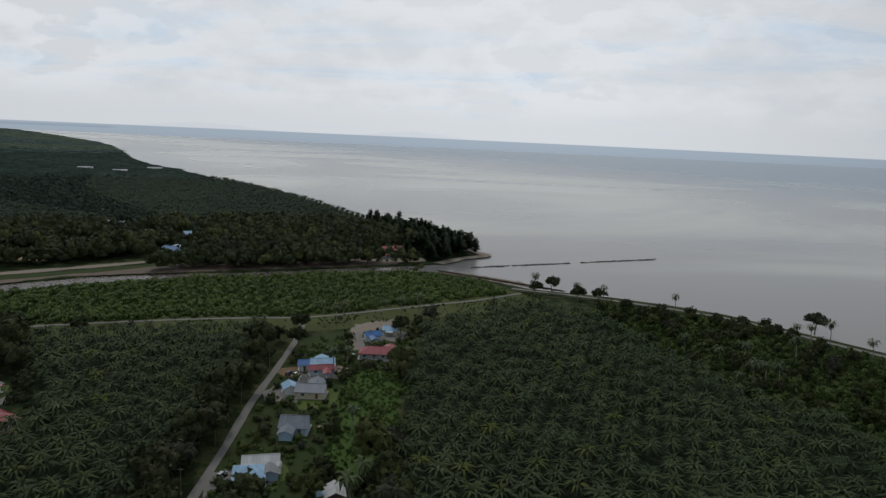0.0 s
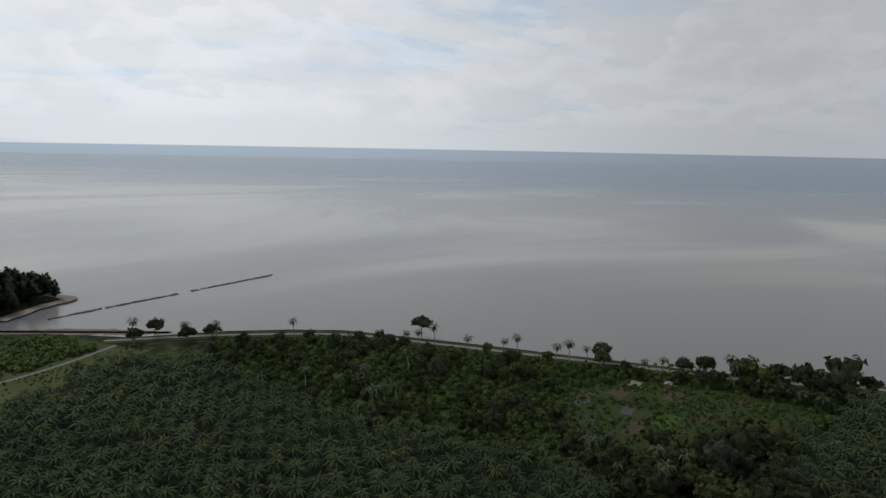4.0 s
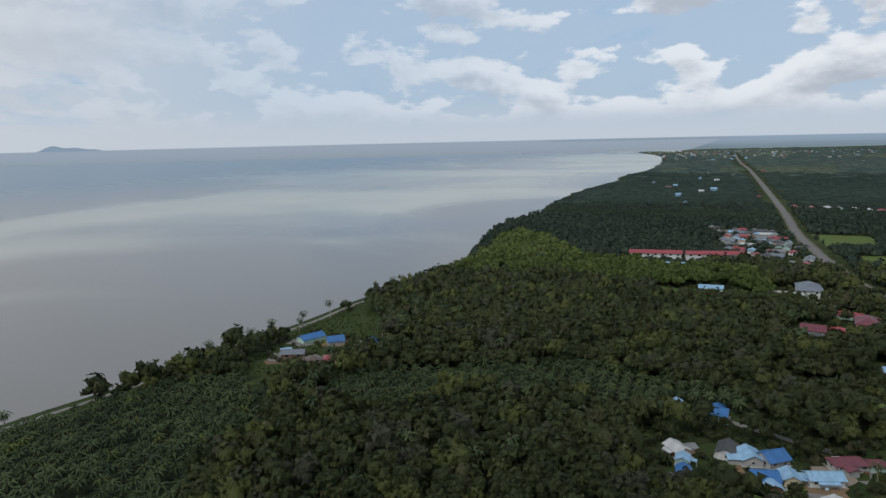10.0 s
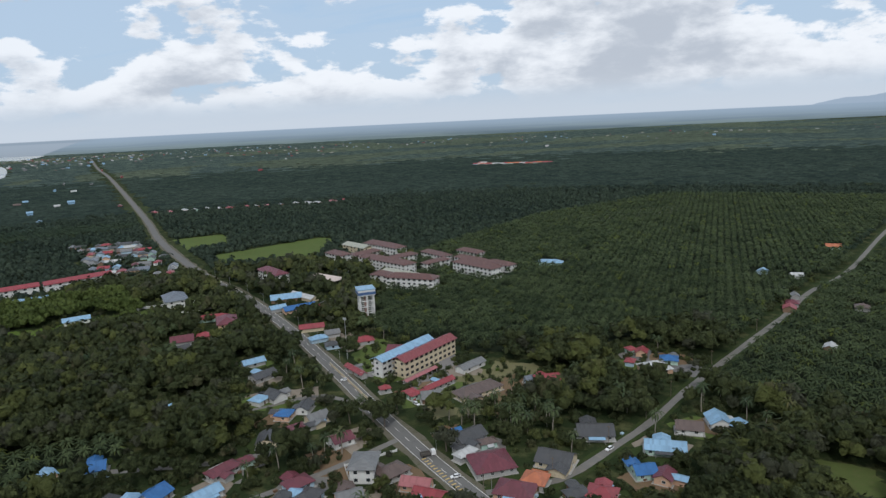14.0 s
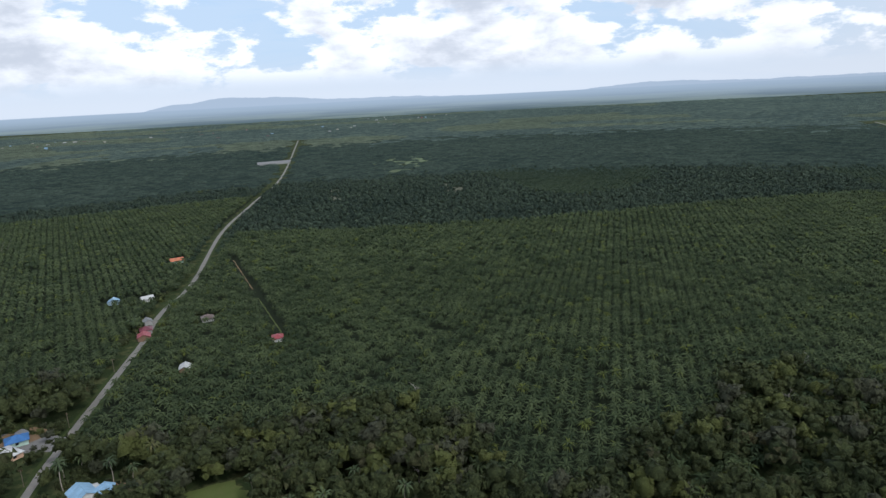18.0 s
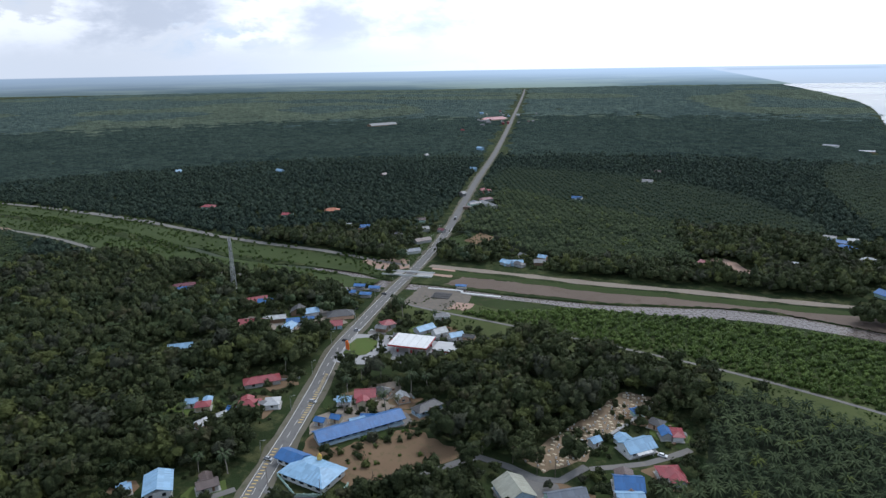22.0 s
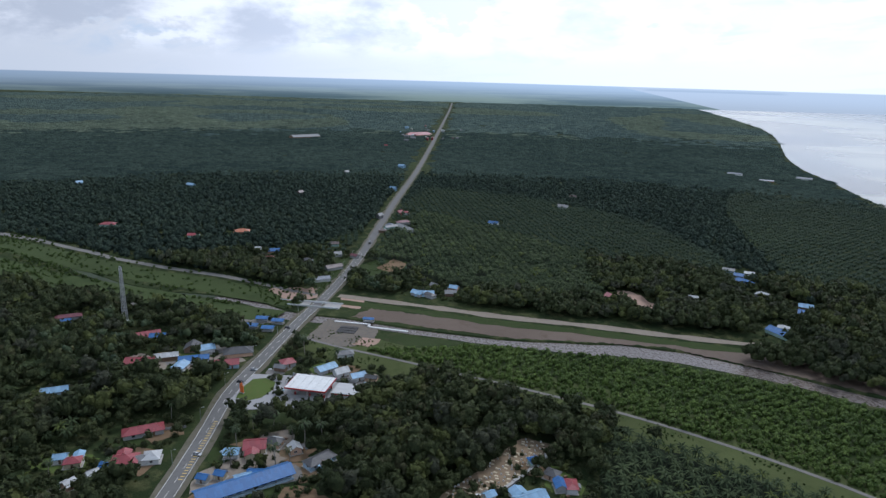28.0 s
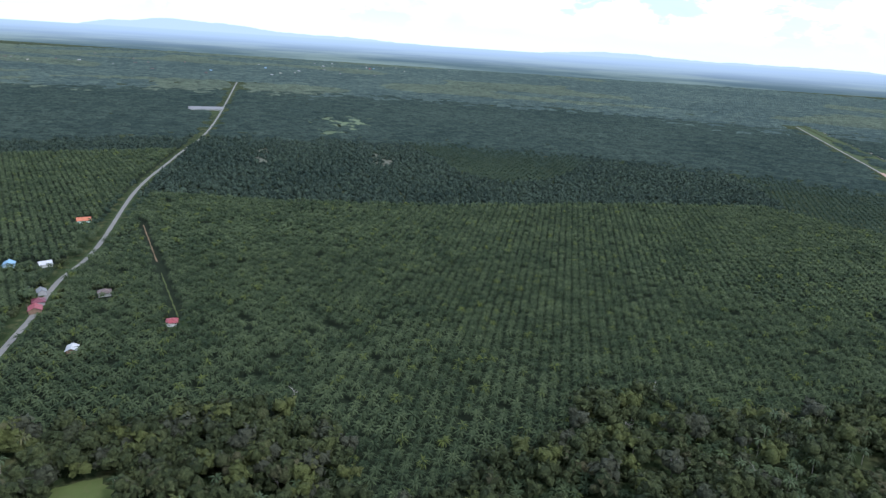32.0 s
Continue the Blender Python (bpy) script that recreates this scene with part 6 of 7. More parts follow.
def free(xy, shore=4.0, plots=True):
    """Keeps the points that stand on open land."""
    x, y = xy[:, 0], xy[:, 1]
    ok = inside(x, y, LAND_EDGE) & ~near_line(x, y, SHORE, shore)
    for line, r in CLEAR_LINES:
        ok &= ~near_line(x, y, line, r)
    if plots:
        for p in CLEAR_PLOTS:
            ok &= ~inside(x, y, p)
    xy = xy[ok]
    keep = np.ones(len(xy), bool)
    for ox, oy, r in _occ:
        keep &= (xy[:, 0] - ox) ** 2 + (xy[:, 1] - oy) ** 2 > r * r
    return xy[keep]


def in_any(xy, polys):
    hit = np.zeros(len(xy), bool)
    for p in polys:
        hit |= inside(xy[:, 0], xy[:, 1], p)
    return hit


def wild(x, y, scale):
    """A smooth random field between about -1 and 1."""
    return np.sin(x * scale + 1.3 * np.sin(y * scale * 0.7 + 0.5)) * np.cos(y * scale * 1.1 + 1.7 * np.sin(x * scale * 0.6 + 2.0))


def estate_at(x, y):
    """Where the land beyond the village is planted with palms."""
    return wild(y + 900, x, 0.0046) > np.where((y < 230) | (x < -950), 0.30, 0.0)


DEAD = [(-282, -179), (-272, -145), (-299, -118), (-329, -198), (-309, -68), (-272, -168), (-144, -299), (-53, -238), (-107, -232), (-23, -249)]
# --- oil palms ---
palm_pts = []
for k, (poly, turn) in enumerate(zip(PALMS, (12, 15, 40, 28, 43, 33, 20))):
    px, py = [p[0] for p in poly], [p[1] for p in poly]
    g = grid(min(px), max(px), min(py), max(py), 7.6, 0.45, 30 + k, turn)
    g = g[inside(g[:, 0], g[:, 1], poly)]
    palm_pts.append(free(g, 8.0))
palm_pts = np.concatenate(palm_pts)
palm_pts = palm_pts[np.random.default_rng(3).random(len(palm_pts)) > 0.025]
pr = np.hypot(palm_pts[:, 0], palm_pts[:, 1])
order = np.argsort(pr)
palm_pts, pr = palm_pts[order], pr[order]
HI = [frond_fan(s, 34, 4.6, 0, 4.6, droop=0.95, wide=0.72, top=82, low=2) for s in (1, 2, 3)]
MID = [frond_fan(s, 26, 4.6, 0, 4.6, droop=1.0, wide=0.95, top=80, low=2) for s in (4, 5, 6)]
LOW = [frond_fan(s, 12, 4.6, 0, 4.6, droop=1.1, wide=1.9, top=74, low=-4) for s in (7, 8, 9)]
palm_root = []
for s, (tv, tf) in enumerate(HI):
    r = thing("oil_palm", pose(0, 0, 0), "dark green oil palm in the planted rows", "palm", "oil palms")
    put("trunk", trunk_shape(4.7, 0.45, 0.38, 0, 6, s)[0].mesh("trunk", BARK), r)
    put("crown", tri_mesh("crown", tv, tf, PALM_LEAF), r)
    palm_root.append(r)
_vr = random.Random(8)
first = palm_pts[:300]
for i, (x, y) in enumerate(first):
    m = pose(x, y, 0, 0, 0, _vr.uniform(0, 360)) @ Matrix.Scale(_vr.uniform(0.88, 1.12), 4)
    if i < 3:
        palm_root[i].matrix_basis = m
    else:
        copy_thing(palm_root[i % 3], m).scale = m.to_scale()
rest, rr = palm_pts[300:], pr[300:]
stuff("oil_palms", "dense planted oil palms in staggered rows", "palms", HI, rest[rr < 290], (0.85, 1.12), 1, PALM_LEAF)
stuff("oil_palms", "planted oil palms in staggered rows further off", "palms", MID, rest[(rr >= 290) & (rr < 600)], (0.88, 1.12), 2, PALM_LEAF)
stuff("oil_palms", "far planted oil palm rows", "palms", LOW, rest[rr >= 600], (0.9, 1.12), 3, PALM_LEAF)

# --- woods ---
wood = grid(-720, 720, -720, 720, 6.7, 2.5, 50, 7)
wr = np.hypot(wood[:, 0], wood[:, 1])
wood = wood[wr < 700]
wood = free(wood, 5.0)
wood = wood[~((wood[:, 1] < 200) & near_line(wood[:, 0], wood[:, 1], COAST_EAST, 15))]
wood = wood[~near_line(wood[:, 0], wood[:, 1], DYKE_PATH[4:], 36)]
wood = wood[~(near_line(wood[:, 0], wood[:, 1], RIVER_NORTH[:9], 44) & (wood[:, 0] < -225))]
wood = wood[~in_any(wood, PALMS) & ~near_line(wood[:, 0], wood[:, 1], PLAZA + PLAZA[:1], 13)]
built = np.zeros(len(wood), bool)
for ox, oy, r in _occ:
    built |= (wood[:, 0] - ox) ** 2 + (wood[:, 1] - oy) ** 2 < (r + 10) ** 2
rng_w = np.random.default_rng(5)
open_land = wild(wood[:, 0], wood[:, 1], 0.045) > 0.80
thin = ~((built & (rng_w.random(len(wood)) < 0.50)) | (open_land & (rng_w.random(len(wood)) < 0.6)))
wood, built = wood[thin], built[thin]
wr = np.hypot(wood[:, 0], wood[:, 1])
x, y = wood[:, 0], wood[:, 1]
casuarina = (near_line(x, y, COAST_NORTH[4:14], 34) | inside(x, y, [(-10, 600), (-60, 560), (-60, 500), (-20, 515), (0, 550)])) & (y > 480)
shore_bush = near_line(x, y, SEA_WALL, 60) & (y > 200) | inside(x, y, [(60, 360), (96, 263), (150, 178), (190, 150), (165, 215), (250, 245), (150, 365), (80, 398)])
# woods in the sun patch, which get the leaf colour with sunlight in it
SUNLIT_WOOD = [(643, -185), (730, -260), (821, -321), (865, -366), (780, -372), (649, -350), (602, -372), (548, -380), (500, -440), (396, -375), (487, -305), (573, -265), (577, -210), (598, -170)]
bright = inside(x, y, SUNLIT_WOOD)
coco = (wild(x, y, 0.02) > 0.15) & (rng_w.random(len(wood)) < np.where(built, 0.30, 0.09)) & (y < 300) & ~casuarina
mixed = (x < -130) & (y < 60) & (wild(x + 300, y, 0.03) > -0.15) & (rng_w.random(len(wood)) < 0.5)
palmy = (mixed & ~built & ~casuarina & ~coco) | estate_at(x, y) & ~built & ~casuarina & ~shore_bush & ~coco & (np.hypot(x, y) > 430) & (y < 100)
TREE_HI = [leaf_crown(s, 5.0, 4.9 + 0.9 * (s % 3), 14, 44, leaf=0.8) for s in (11, 12, 13, 14)]
TREE_FINE = [leaf_crown(s, 5.0, 4.7 + 0.9 * (s % 3), 7, 20, leaf=0.95) for s in (11, 12, 13, 14)]
TREE_MID = [leaf_crown(s, 5.2, 4.7 + 0.9 * (s % 3), 4, 12, leaf=1.1) for s in (15, 16, 17)]
TREE_LOW = [leaf_crown(s, 5.2, 4.6, 3, 6, leaf=1.2) for s in (18, 19, 20)]
BUSH = [leaf_crown(s, 2.4, 0.8, 1, 20, flat=0.5, leaf=0.9) for s in (21, 22, 23, 24, 25)]
COCO = [frond_fan(s, 26, 4.3, 0, 0.0, droop=1.1, wide=0.8, top=72, low=-38) for s in (31, 32, 33)]


def cone_tree(seed, tiers=7, tufts=11):
    rng = random.Random(seed)
    v, f = [], []
    for k in range(tiers):
        z, r = 3.0 + 10.5 * k / tiers, 4.4 * (1 - k / tiers) ** 0.6 + 0.6
        for j in range(tufts):
            a = rng.uniform(0, 6.28)
            d = Vector((math.cos(a), math.sin(a), rng.uniform(0.0, 0.5)))
            s = Vector((-d.y, d.x, 0)) * r * rng.uniform(0.3, 0.5)
            p = Vector((0, 0, z + rng.uniform(-0.6, 0.6)))
            n = len(v)
            v += [p - s * 0.4, p + d * r * 0.6 - s, p + d * r * rng.uniform(0.9, 1.2), p + d * r * 0.55 + s + Vector((0, 0, 0.6))]
            f += [(n, n + 1, n + 2), (n, n + 2, n + 3)]
        if k == 0:
            n = len(v)
            v += [(1.4 * math.cos(q), 1.4 * math.sin(q), 2.2) for q in (0, 1.57, 3.14, 4.71)] + [(0, 0, 14)]
            f += [(n + i, n + (i + 1) % 4, n + 4) for i in range(4)]
    return np.array([tuple(p) for p in v], np.float32), np.array(f, np.int32)


PINE = [cone_tree(s) for s in (41, 42, 43)]
plain = ~casuarina & ~coco & ~palmy & ~shore_bush & ~bright & ~built
stuff("garden_trees", "small garden trees between village houses", "trees", TREE_FINE, wood[built & ~coco & ~casuarina & (wr < 330)], (0.35, 0.8), 25, TREE_LEAF)
stuff("garden_trees", "small garden trees between far village houses", "trees", TREE_MID, wood[built & ~coco & ~casuarina & (wr >= 330)], (0.35, 0.8), 26, TREE_LEAF)
near_w = np.argsort(wr + 1e6 * ~plain)[:220]
# nearest broadleaf trees, each one a thing of its own
tree_root = []
for s, (tv, tf) in enumerate(TREE_HI):
    r = thing("tree", pose(0, 0, 0), "broadleaf tree with an uneven dark green crown", "tree", "broadleaf trees")
    sh, tip = trunk_shape(4.8, 0.34, 0.2, 0.4, 7, s)
    limbs = sh
    for k in range(5):
        a = k * 1.2566 + s
        limbs.tube((0.25, 0, 3.2 + 0.2 * k), (2.3 * math.cos(a), 2.3 * math.sin(a), 6.0 + 0.2 * k), 0.16, 0.06, 5)
    put("trunk", limbs.mesh("trunk", BARK), r)
    put("crown", tri_mesh("crown", tv, tf, TREE_LEAF), r)
    tree_root.append(r)
for i, w in enumerate(near_w):
    m = pose(wood[w, 0], wood[w, 1], 0, 0, 0, _vr.uniform(0, 360)) @ Matrix.Scale(_vr.uniform(0.8, 1.3), 4)
    if i < 4:
        tree_root[i].matrix_basis = m
    else:
        copy_thing(tree_root[i % 4], m).scale = m.to_scale()
used = np.zeros(len(wood), bool)
used[near_w] = True
p2 = plain & ~used
stuff("woodland", "dense mixed broadleaf woodland with uneven crowns", "trees", TREE_FINE, wood[p2 & (wr < 240)], (0.55, 1.45), 11, TREE_LEAF)
stuff("woodland", "mixed broadleaf woodland further off", "trees", TREE_MID, wood[p2 & (wr >= 240) & (wr < 440)], (0.6, 1.5), 12, TREE_LEAF)
stuff("woodland", "far mixed broadleaf woodland", "trees", TREE_LOW, wood[p2 & (wr >= 440)], (0.75, 1.5), 13, TREE_LEAF)
stuff("woodland", "light green young woodland near the shore", "trees", TREE_MID, wood[bright & ~casuarina & ~coco & ~built], (0.6, 1.15), 14, SUNLIT_LEAF)
SHORE_ZONE = [(60, 360), (96, 263), (150, 178), (170, 150), (200, 130), (300, 160), (290, 200), (250, 245), (150, 365), (80, 398)]
sb = grid(55, 305, 125, 400, 4.8, 1.9, 55, 5)
sb = free(sb[inside(sb[:, 0], sb[:, 1], SHORE_ZONE)], 8.0)
stuff("shore_bushes", "low green bushes and creepers near the sea wall", "bushes", BUSH, sb, (0.8, 1.5), 15, SHORE_LEAF)
sp = sb[np.random.default_rng(12).random(len(sb)) < 0.10]
stuff("shore_trees", "small trees among the shore bushes", "trees", TREE_FINE, sp, (0.45, 0.8), 27, TREE_LEAF)

wild_palms = palmy & ~used
stuff("oil_palms", "scattered oil palms among broadleaf woods", "palms", HI, wood[wild_palms & (wr < 260)], (0.8, 1.15), 16, PALM_LEAF)
stuff("oil_palms", "scattered oil palms among far woods", "palms", MID, wood[wild_palms & (wr >= 260)], (0.8, 1.15), 17, PALM_LEAF)
stuff("casuarina_grove", "tall dark casuarina trees along the northern beach", "trees", PINE, wood[casuarina], (0.85, 1.35), 18, PINE_LEAF)
# coconut palms, each one a thing
coco_xy = wood[coco & ~used]
coco_r = np.hypot(coco_xy[:, 0], coco_xy[:, 1])
coco_xy = coco_xy[np.argsort(coco_r)]
coco_root = []
for s, (tv, tf) in enumerate(COCO):
    r = thing("coconut_palm", pose(0, 0, 0), "tall slender coconut palm with a feathery crown", "palm", "coconut palms")
    sh, tip = trunk_shape(8.6 + s, 0.24, 0.15, 0.9, 6, s)
    put("trunk", sh.mesh("trunk", surface("palm_trunk", (0.26, 0.23, 0.19), 0.9)), r)
    put("crown", tri_mesh("crown", tv, tf, COCO_LEAF), r, Matrix.Translation(tip))
    coco_root.append(r)
shore_line = smooth_line(SEA_WALL, 9)
extra = [(p.x + _vr.uniform(-7, -3), p.y + _vr.uniform(-6, 0)) for p in shore_line if _vr.random() < 0.42]
street_palms = [(-88, 326), (-82, 330), (-79, 333), (-58, 342), (-48, 348), (-38, 351), (-70, 252), (-55, 200), (-45, 160), (-42, 175), (-48, 150), (-66, 262)] + [(130, -280), (122, -285), (103, -284), (100, -282), (91, -277), (84, -293), (108, -313), (173, -274), (69, -266), (77, -333), (68, -334), (62, -341), (91, -292), (96, -274)] + [(-465, -90), (-432, -77), (-437, -75), (-442, -73), (-447, -71), (-452, -69), (-458, -67), (-463, -64), (-469, -62), (-474, -60), (-480, -57), (-486, -55)]
every = [tuple(p) for p in coco_xy[:230]] + extra + street_palms
for i, (x0, y0) in enumerate(every):
    m = pose(x0, y0, 0, 0, 0, _vr.uniform(0, 360)) @ Matrix.Scale(_vr.uniform(0.8, 1.2), 4)
    if i < 3:
        coco_root[i].matrix_basis = m
    else:
        copy_thing(coco_root[i % 3], m).scale = m.to_scale()
shore_trees = [(48, 418), (77, 404), (62, 398), (36, 408), (247, 258), (240, 250), (455, -6), (462, -12), (450, 0), (521, -64), (338, 148), (300, 190), (286, 202), (276, 214),
               (268, 222), (310, 176), (318, 170), (326, 160), (392, 72), (540, -88), (560, -108), (570, -122), (-92, 282), (-96, 305), (-46, 312)]
for x0, y0 in shore_trees:
    copy_thing(tree_root[int(abs(x0)) % 4], pose(x0, y0, 0, 0, 0, _vr.uniform(0, 360)) @ Matrix.Scale(1.0, 4)).scale = (1.0, 1.0, _vr.uniform(0.8, 1.1))
rain = leaf_crown(77, 6.5, 8.5, 12, 20, flat=0.28)
umbrella = thing("rain_tree", pose(186, 346, 0), "flat-topped umbrella tree standing on the shore", "tree")
sh, tip = trunk_shape(7.5, 0.4, 0.25, 0.6, 7, 3)
for k in range(7):
    sh.tube((0.4, 0, 6.0), (4.6 * math.cos(k * 0.9), 4.6 * math.sin(k * 0.9), 8.6), 0.16, 0.05, 5)
put("trunk", sh.mesh("trunk", BARK), umbrella)
put("crown", tri_mesh("crown", *rain, TREE_LEAF), umbrella)
for x0, y0 in [(157, -265), (165, -269), (157, -280), (121, -252), (175, -264)]:
    u = copy_thing(umbrella, pose(x0, y0, 0, 0, 0, _vr.uniform(0, 360)))
    u.scale = (0.9, 0.9, _vr.uniform(0.85, 1.05))
    tagged(u, "broad spreading rain tree beside the village road", "tree")
stuff("coconut_crowns", "tree crowns in far mixed groves", "trees", TREE_MID, coco_xy[230:], (0.7, 1.1), 19, COCO_LEAF)

# --- scrub between dyke and river, canal banks, clearings ---
mg = grid(-400, 30, 190, 470, 4.6, 1.6, 60, 10)
mg = mg[inside(mg[:, 0], mg[:, 1], MANGROVE)]
stuff("scrub", "bright green nipa and mangrove scrub beside the river", "scrub", BUSH, mg, (0.75, 1.4), 20, BUSH_LEAF)
mp = mg[np.random.default_rng(2).random(len(mg)) < 0.45] + 1.5
stuff("nipa_palms", "low bright nipa palms in the scrub", "palms", LOW, mp, (0.4, 0.62), 21, BUSH_LEAF)
cb = grid(-1400, -430, -350, 260, 5.6, 2.4, 61, 30)
cb = cb[inside(cb[:, 0], cb[:, 1], strip) & inside(cb[:, 0], cb[:, 1], LAND_EDGE) & ~near_line(cb[:, 0], cb[:, 1], CANAL_ROAD, 9)]
reeds = grid(-1300, -520, -320, 190, 4.5, 1.6, 67)
reeds = reeds[near_line(reeds[:, 0], reeds[:, 1], RIVER_SOUTH, 5.5) & inside(reeds[:, 0], reeds[:, 1], LAND_EDGE)]
cb = np.concatenate([cb[(wild(cb[:, 0], cb[:, 1], 0.03) > 0.1) | (np.random.default_rng(9).random(len(cb)) < 0.25)], reeds])
stuff("canal_bushes", "low bushes and reeds on the canal banks", "bushes", BUSH, cb, (0.35, 0.95), 22, SHORE_LEAF)
low_g = np.concatenate([grid(-92, -34, 140, 300, 4.2, 2.0, 62), grid(165, 290, 145, 240, 4.6, 2.0, 63), grid(-269, -230, 70, 130, 9.0, 4.0, 64), grid(95, 130, -350, -285, 7.0, 3.0, 65)])
keep = np.ones(len(low_g), bool)
for ox, oy, r in _occ:
    keep &= (low_g[:, 0] - ox) ** 2 + (low_g[:, 1] - oy) ** 2 > (r - 1) ** 2
keep &= ~near_line(low_g[:, 0], low_g[:, 1], HOUSE_STREET, 4) & (wild(low_g[:, 0], low_g[:, 1], 0.12) > -0.35)
low_g = low_g[keep]
stuff("weeds", "low bushes and weeds on the open plots", "bushes", BUSH, low_g, (0.3, 0.8), 23, BUSH_LEAF)
dyke = grid(-430, 40, 180, 420, 2.9, 1.2, 68)
dyke = dyke[near_line(dyke[:, 0], dyke[:, 1], DYKE_PATH, 22) & ~near_line(dyke[:, 0], dyke[:, 1], DYKE_PATH, 2.2)]
dyke = dyke[(wild(dyke[:, 0], dyke[:, 1], 0.11) > 0.15) | (np.random.default_rng(14).random(len(dyke)) < 0.15)]
stuff("grass_tufts", "tall rough grass tufts on the dyke", "grass", BUSH, dyke, (0.16, 0.42), 29, SHORE_LEAF)
meadow = grid(-66, -36, 160, 262, 1.9, 0.8, 69)
meadow = meadow[inside(meadow[:, 0], meadow[:, 1], GREEN_YARD)]
meadow = meadow[np.random.default_rng(15).random(len(meadow)) < 0.6]
stuff("meadow_plants", "bright leafy weeds in the meadow", "plants", BUSH, meadow, (0.18, 0.5), 30, BUSH_LEAF)
rough = np.concatenate([grid(160, 295, 145, 245, 2.6, 1.1, 70), grid(365, 545, -95, 30, 3.2, 1.4, 71), grid(-615, -495, 230, 370, 3.4, 1.4, 72)])
rough = rough[in_any(rough, [CLEARING, SHORE_GLADE, NORTH_PLOT, ROADSIDE]) & (wild(rough[:, 0], rough[:, 1], 0.13) > -0.25)]
keep = np.ones(len(rough), bool)
for ox, oy, r in _occ:
    keep &= (rough[:, 0] - ox) ** 2 + (rough[:, 1] - oy) ** 2 > (r - 1) ** 2
stuff("rough_weeds", "low rough weeds on the open ground", "plants", BUSH, rough[keep], (0.14, 0.45), 31, SHORE_LEAF)
yard = grid(-700, 600, -600, 600, 6.0, 2.5, 66)
near_house = np.zeros(len(yard), bool)
for ox, oy, r in _occ:
    near_house |= (yard[:, 0] - ox) ** 2 + (yard[:, 1] - oy) ** 2 < (r + 9) ** 2
yard = free(yard[near_house], 5.0, False)
yard_pick = np.random.default_rng(6).random(len(yard))
stuff("fruit_trees", "small fruit trees in village gardens", "trees", BUSH, yard[yard_pick > 0.68], (0.9, 1.6), 28, TREE_LEAF)
yard = yard[yard_pick < 0.6]
stuff("garden_bushes", "garden bushes between village houses", "bushes", BUSH, yard, (0.45, 1.1), 24, TREE_LEAF)

# --- leafless and leaning trees among the woods ---
def bare_tree(seed):
    rng = random.Random(seed)
    sh, tip = trunk_shape(8.5, 0.22, 0.10, 0.6, 6, seed)
    for k in range(9):
        a, z = rng.uniform(0, 6.28), rng.uniform(4.5, 8.2)
        e = Vector((rng.uniform(1.4, 2.8) * math.cos(a), rng.uniform(1.4, 2.8) * math.sin(a), z + rng.uniform(1.2, 2.6)))
        sh.tube((0.5 * (z / 8.5) ** 2, 0, z), e, 0.08, 0.04, 4)
        for _ in range(3):
            sh.tube(e * 0.7 + Vector((0, 0, 0.3 * z)), e + Vector((rng.uniform(-1, 1), rng.uniform(-1, 1), rng.uniform(0.2, 1.2))), 0.04, 0.02, 3)
    return sh


pale_bark = surface("pale_bark", (0.24, 0.22, 0.20), 0.9)
dead_root = []
for i, (x0, y0) in enumerate(DEAD):
    m = pose(x0, y0, 0, 0, 0, _vr.uniform(0, 360)) @ Matrix.Scale(_vr.uniform(0.9, 1.2), 4)
    if i < 3:
        r = thing("dead_tree", m, "leafless pale grey tree standing among green woods", "tree", "dead trees")
        put("trunk", bare_tree(90 + i).mesh("trunk", pale_bark), r)
        dead_root.append(r)
    else:
        copy_thing(dead_root[i % 3], m).scale = m.to_scale()

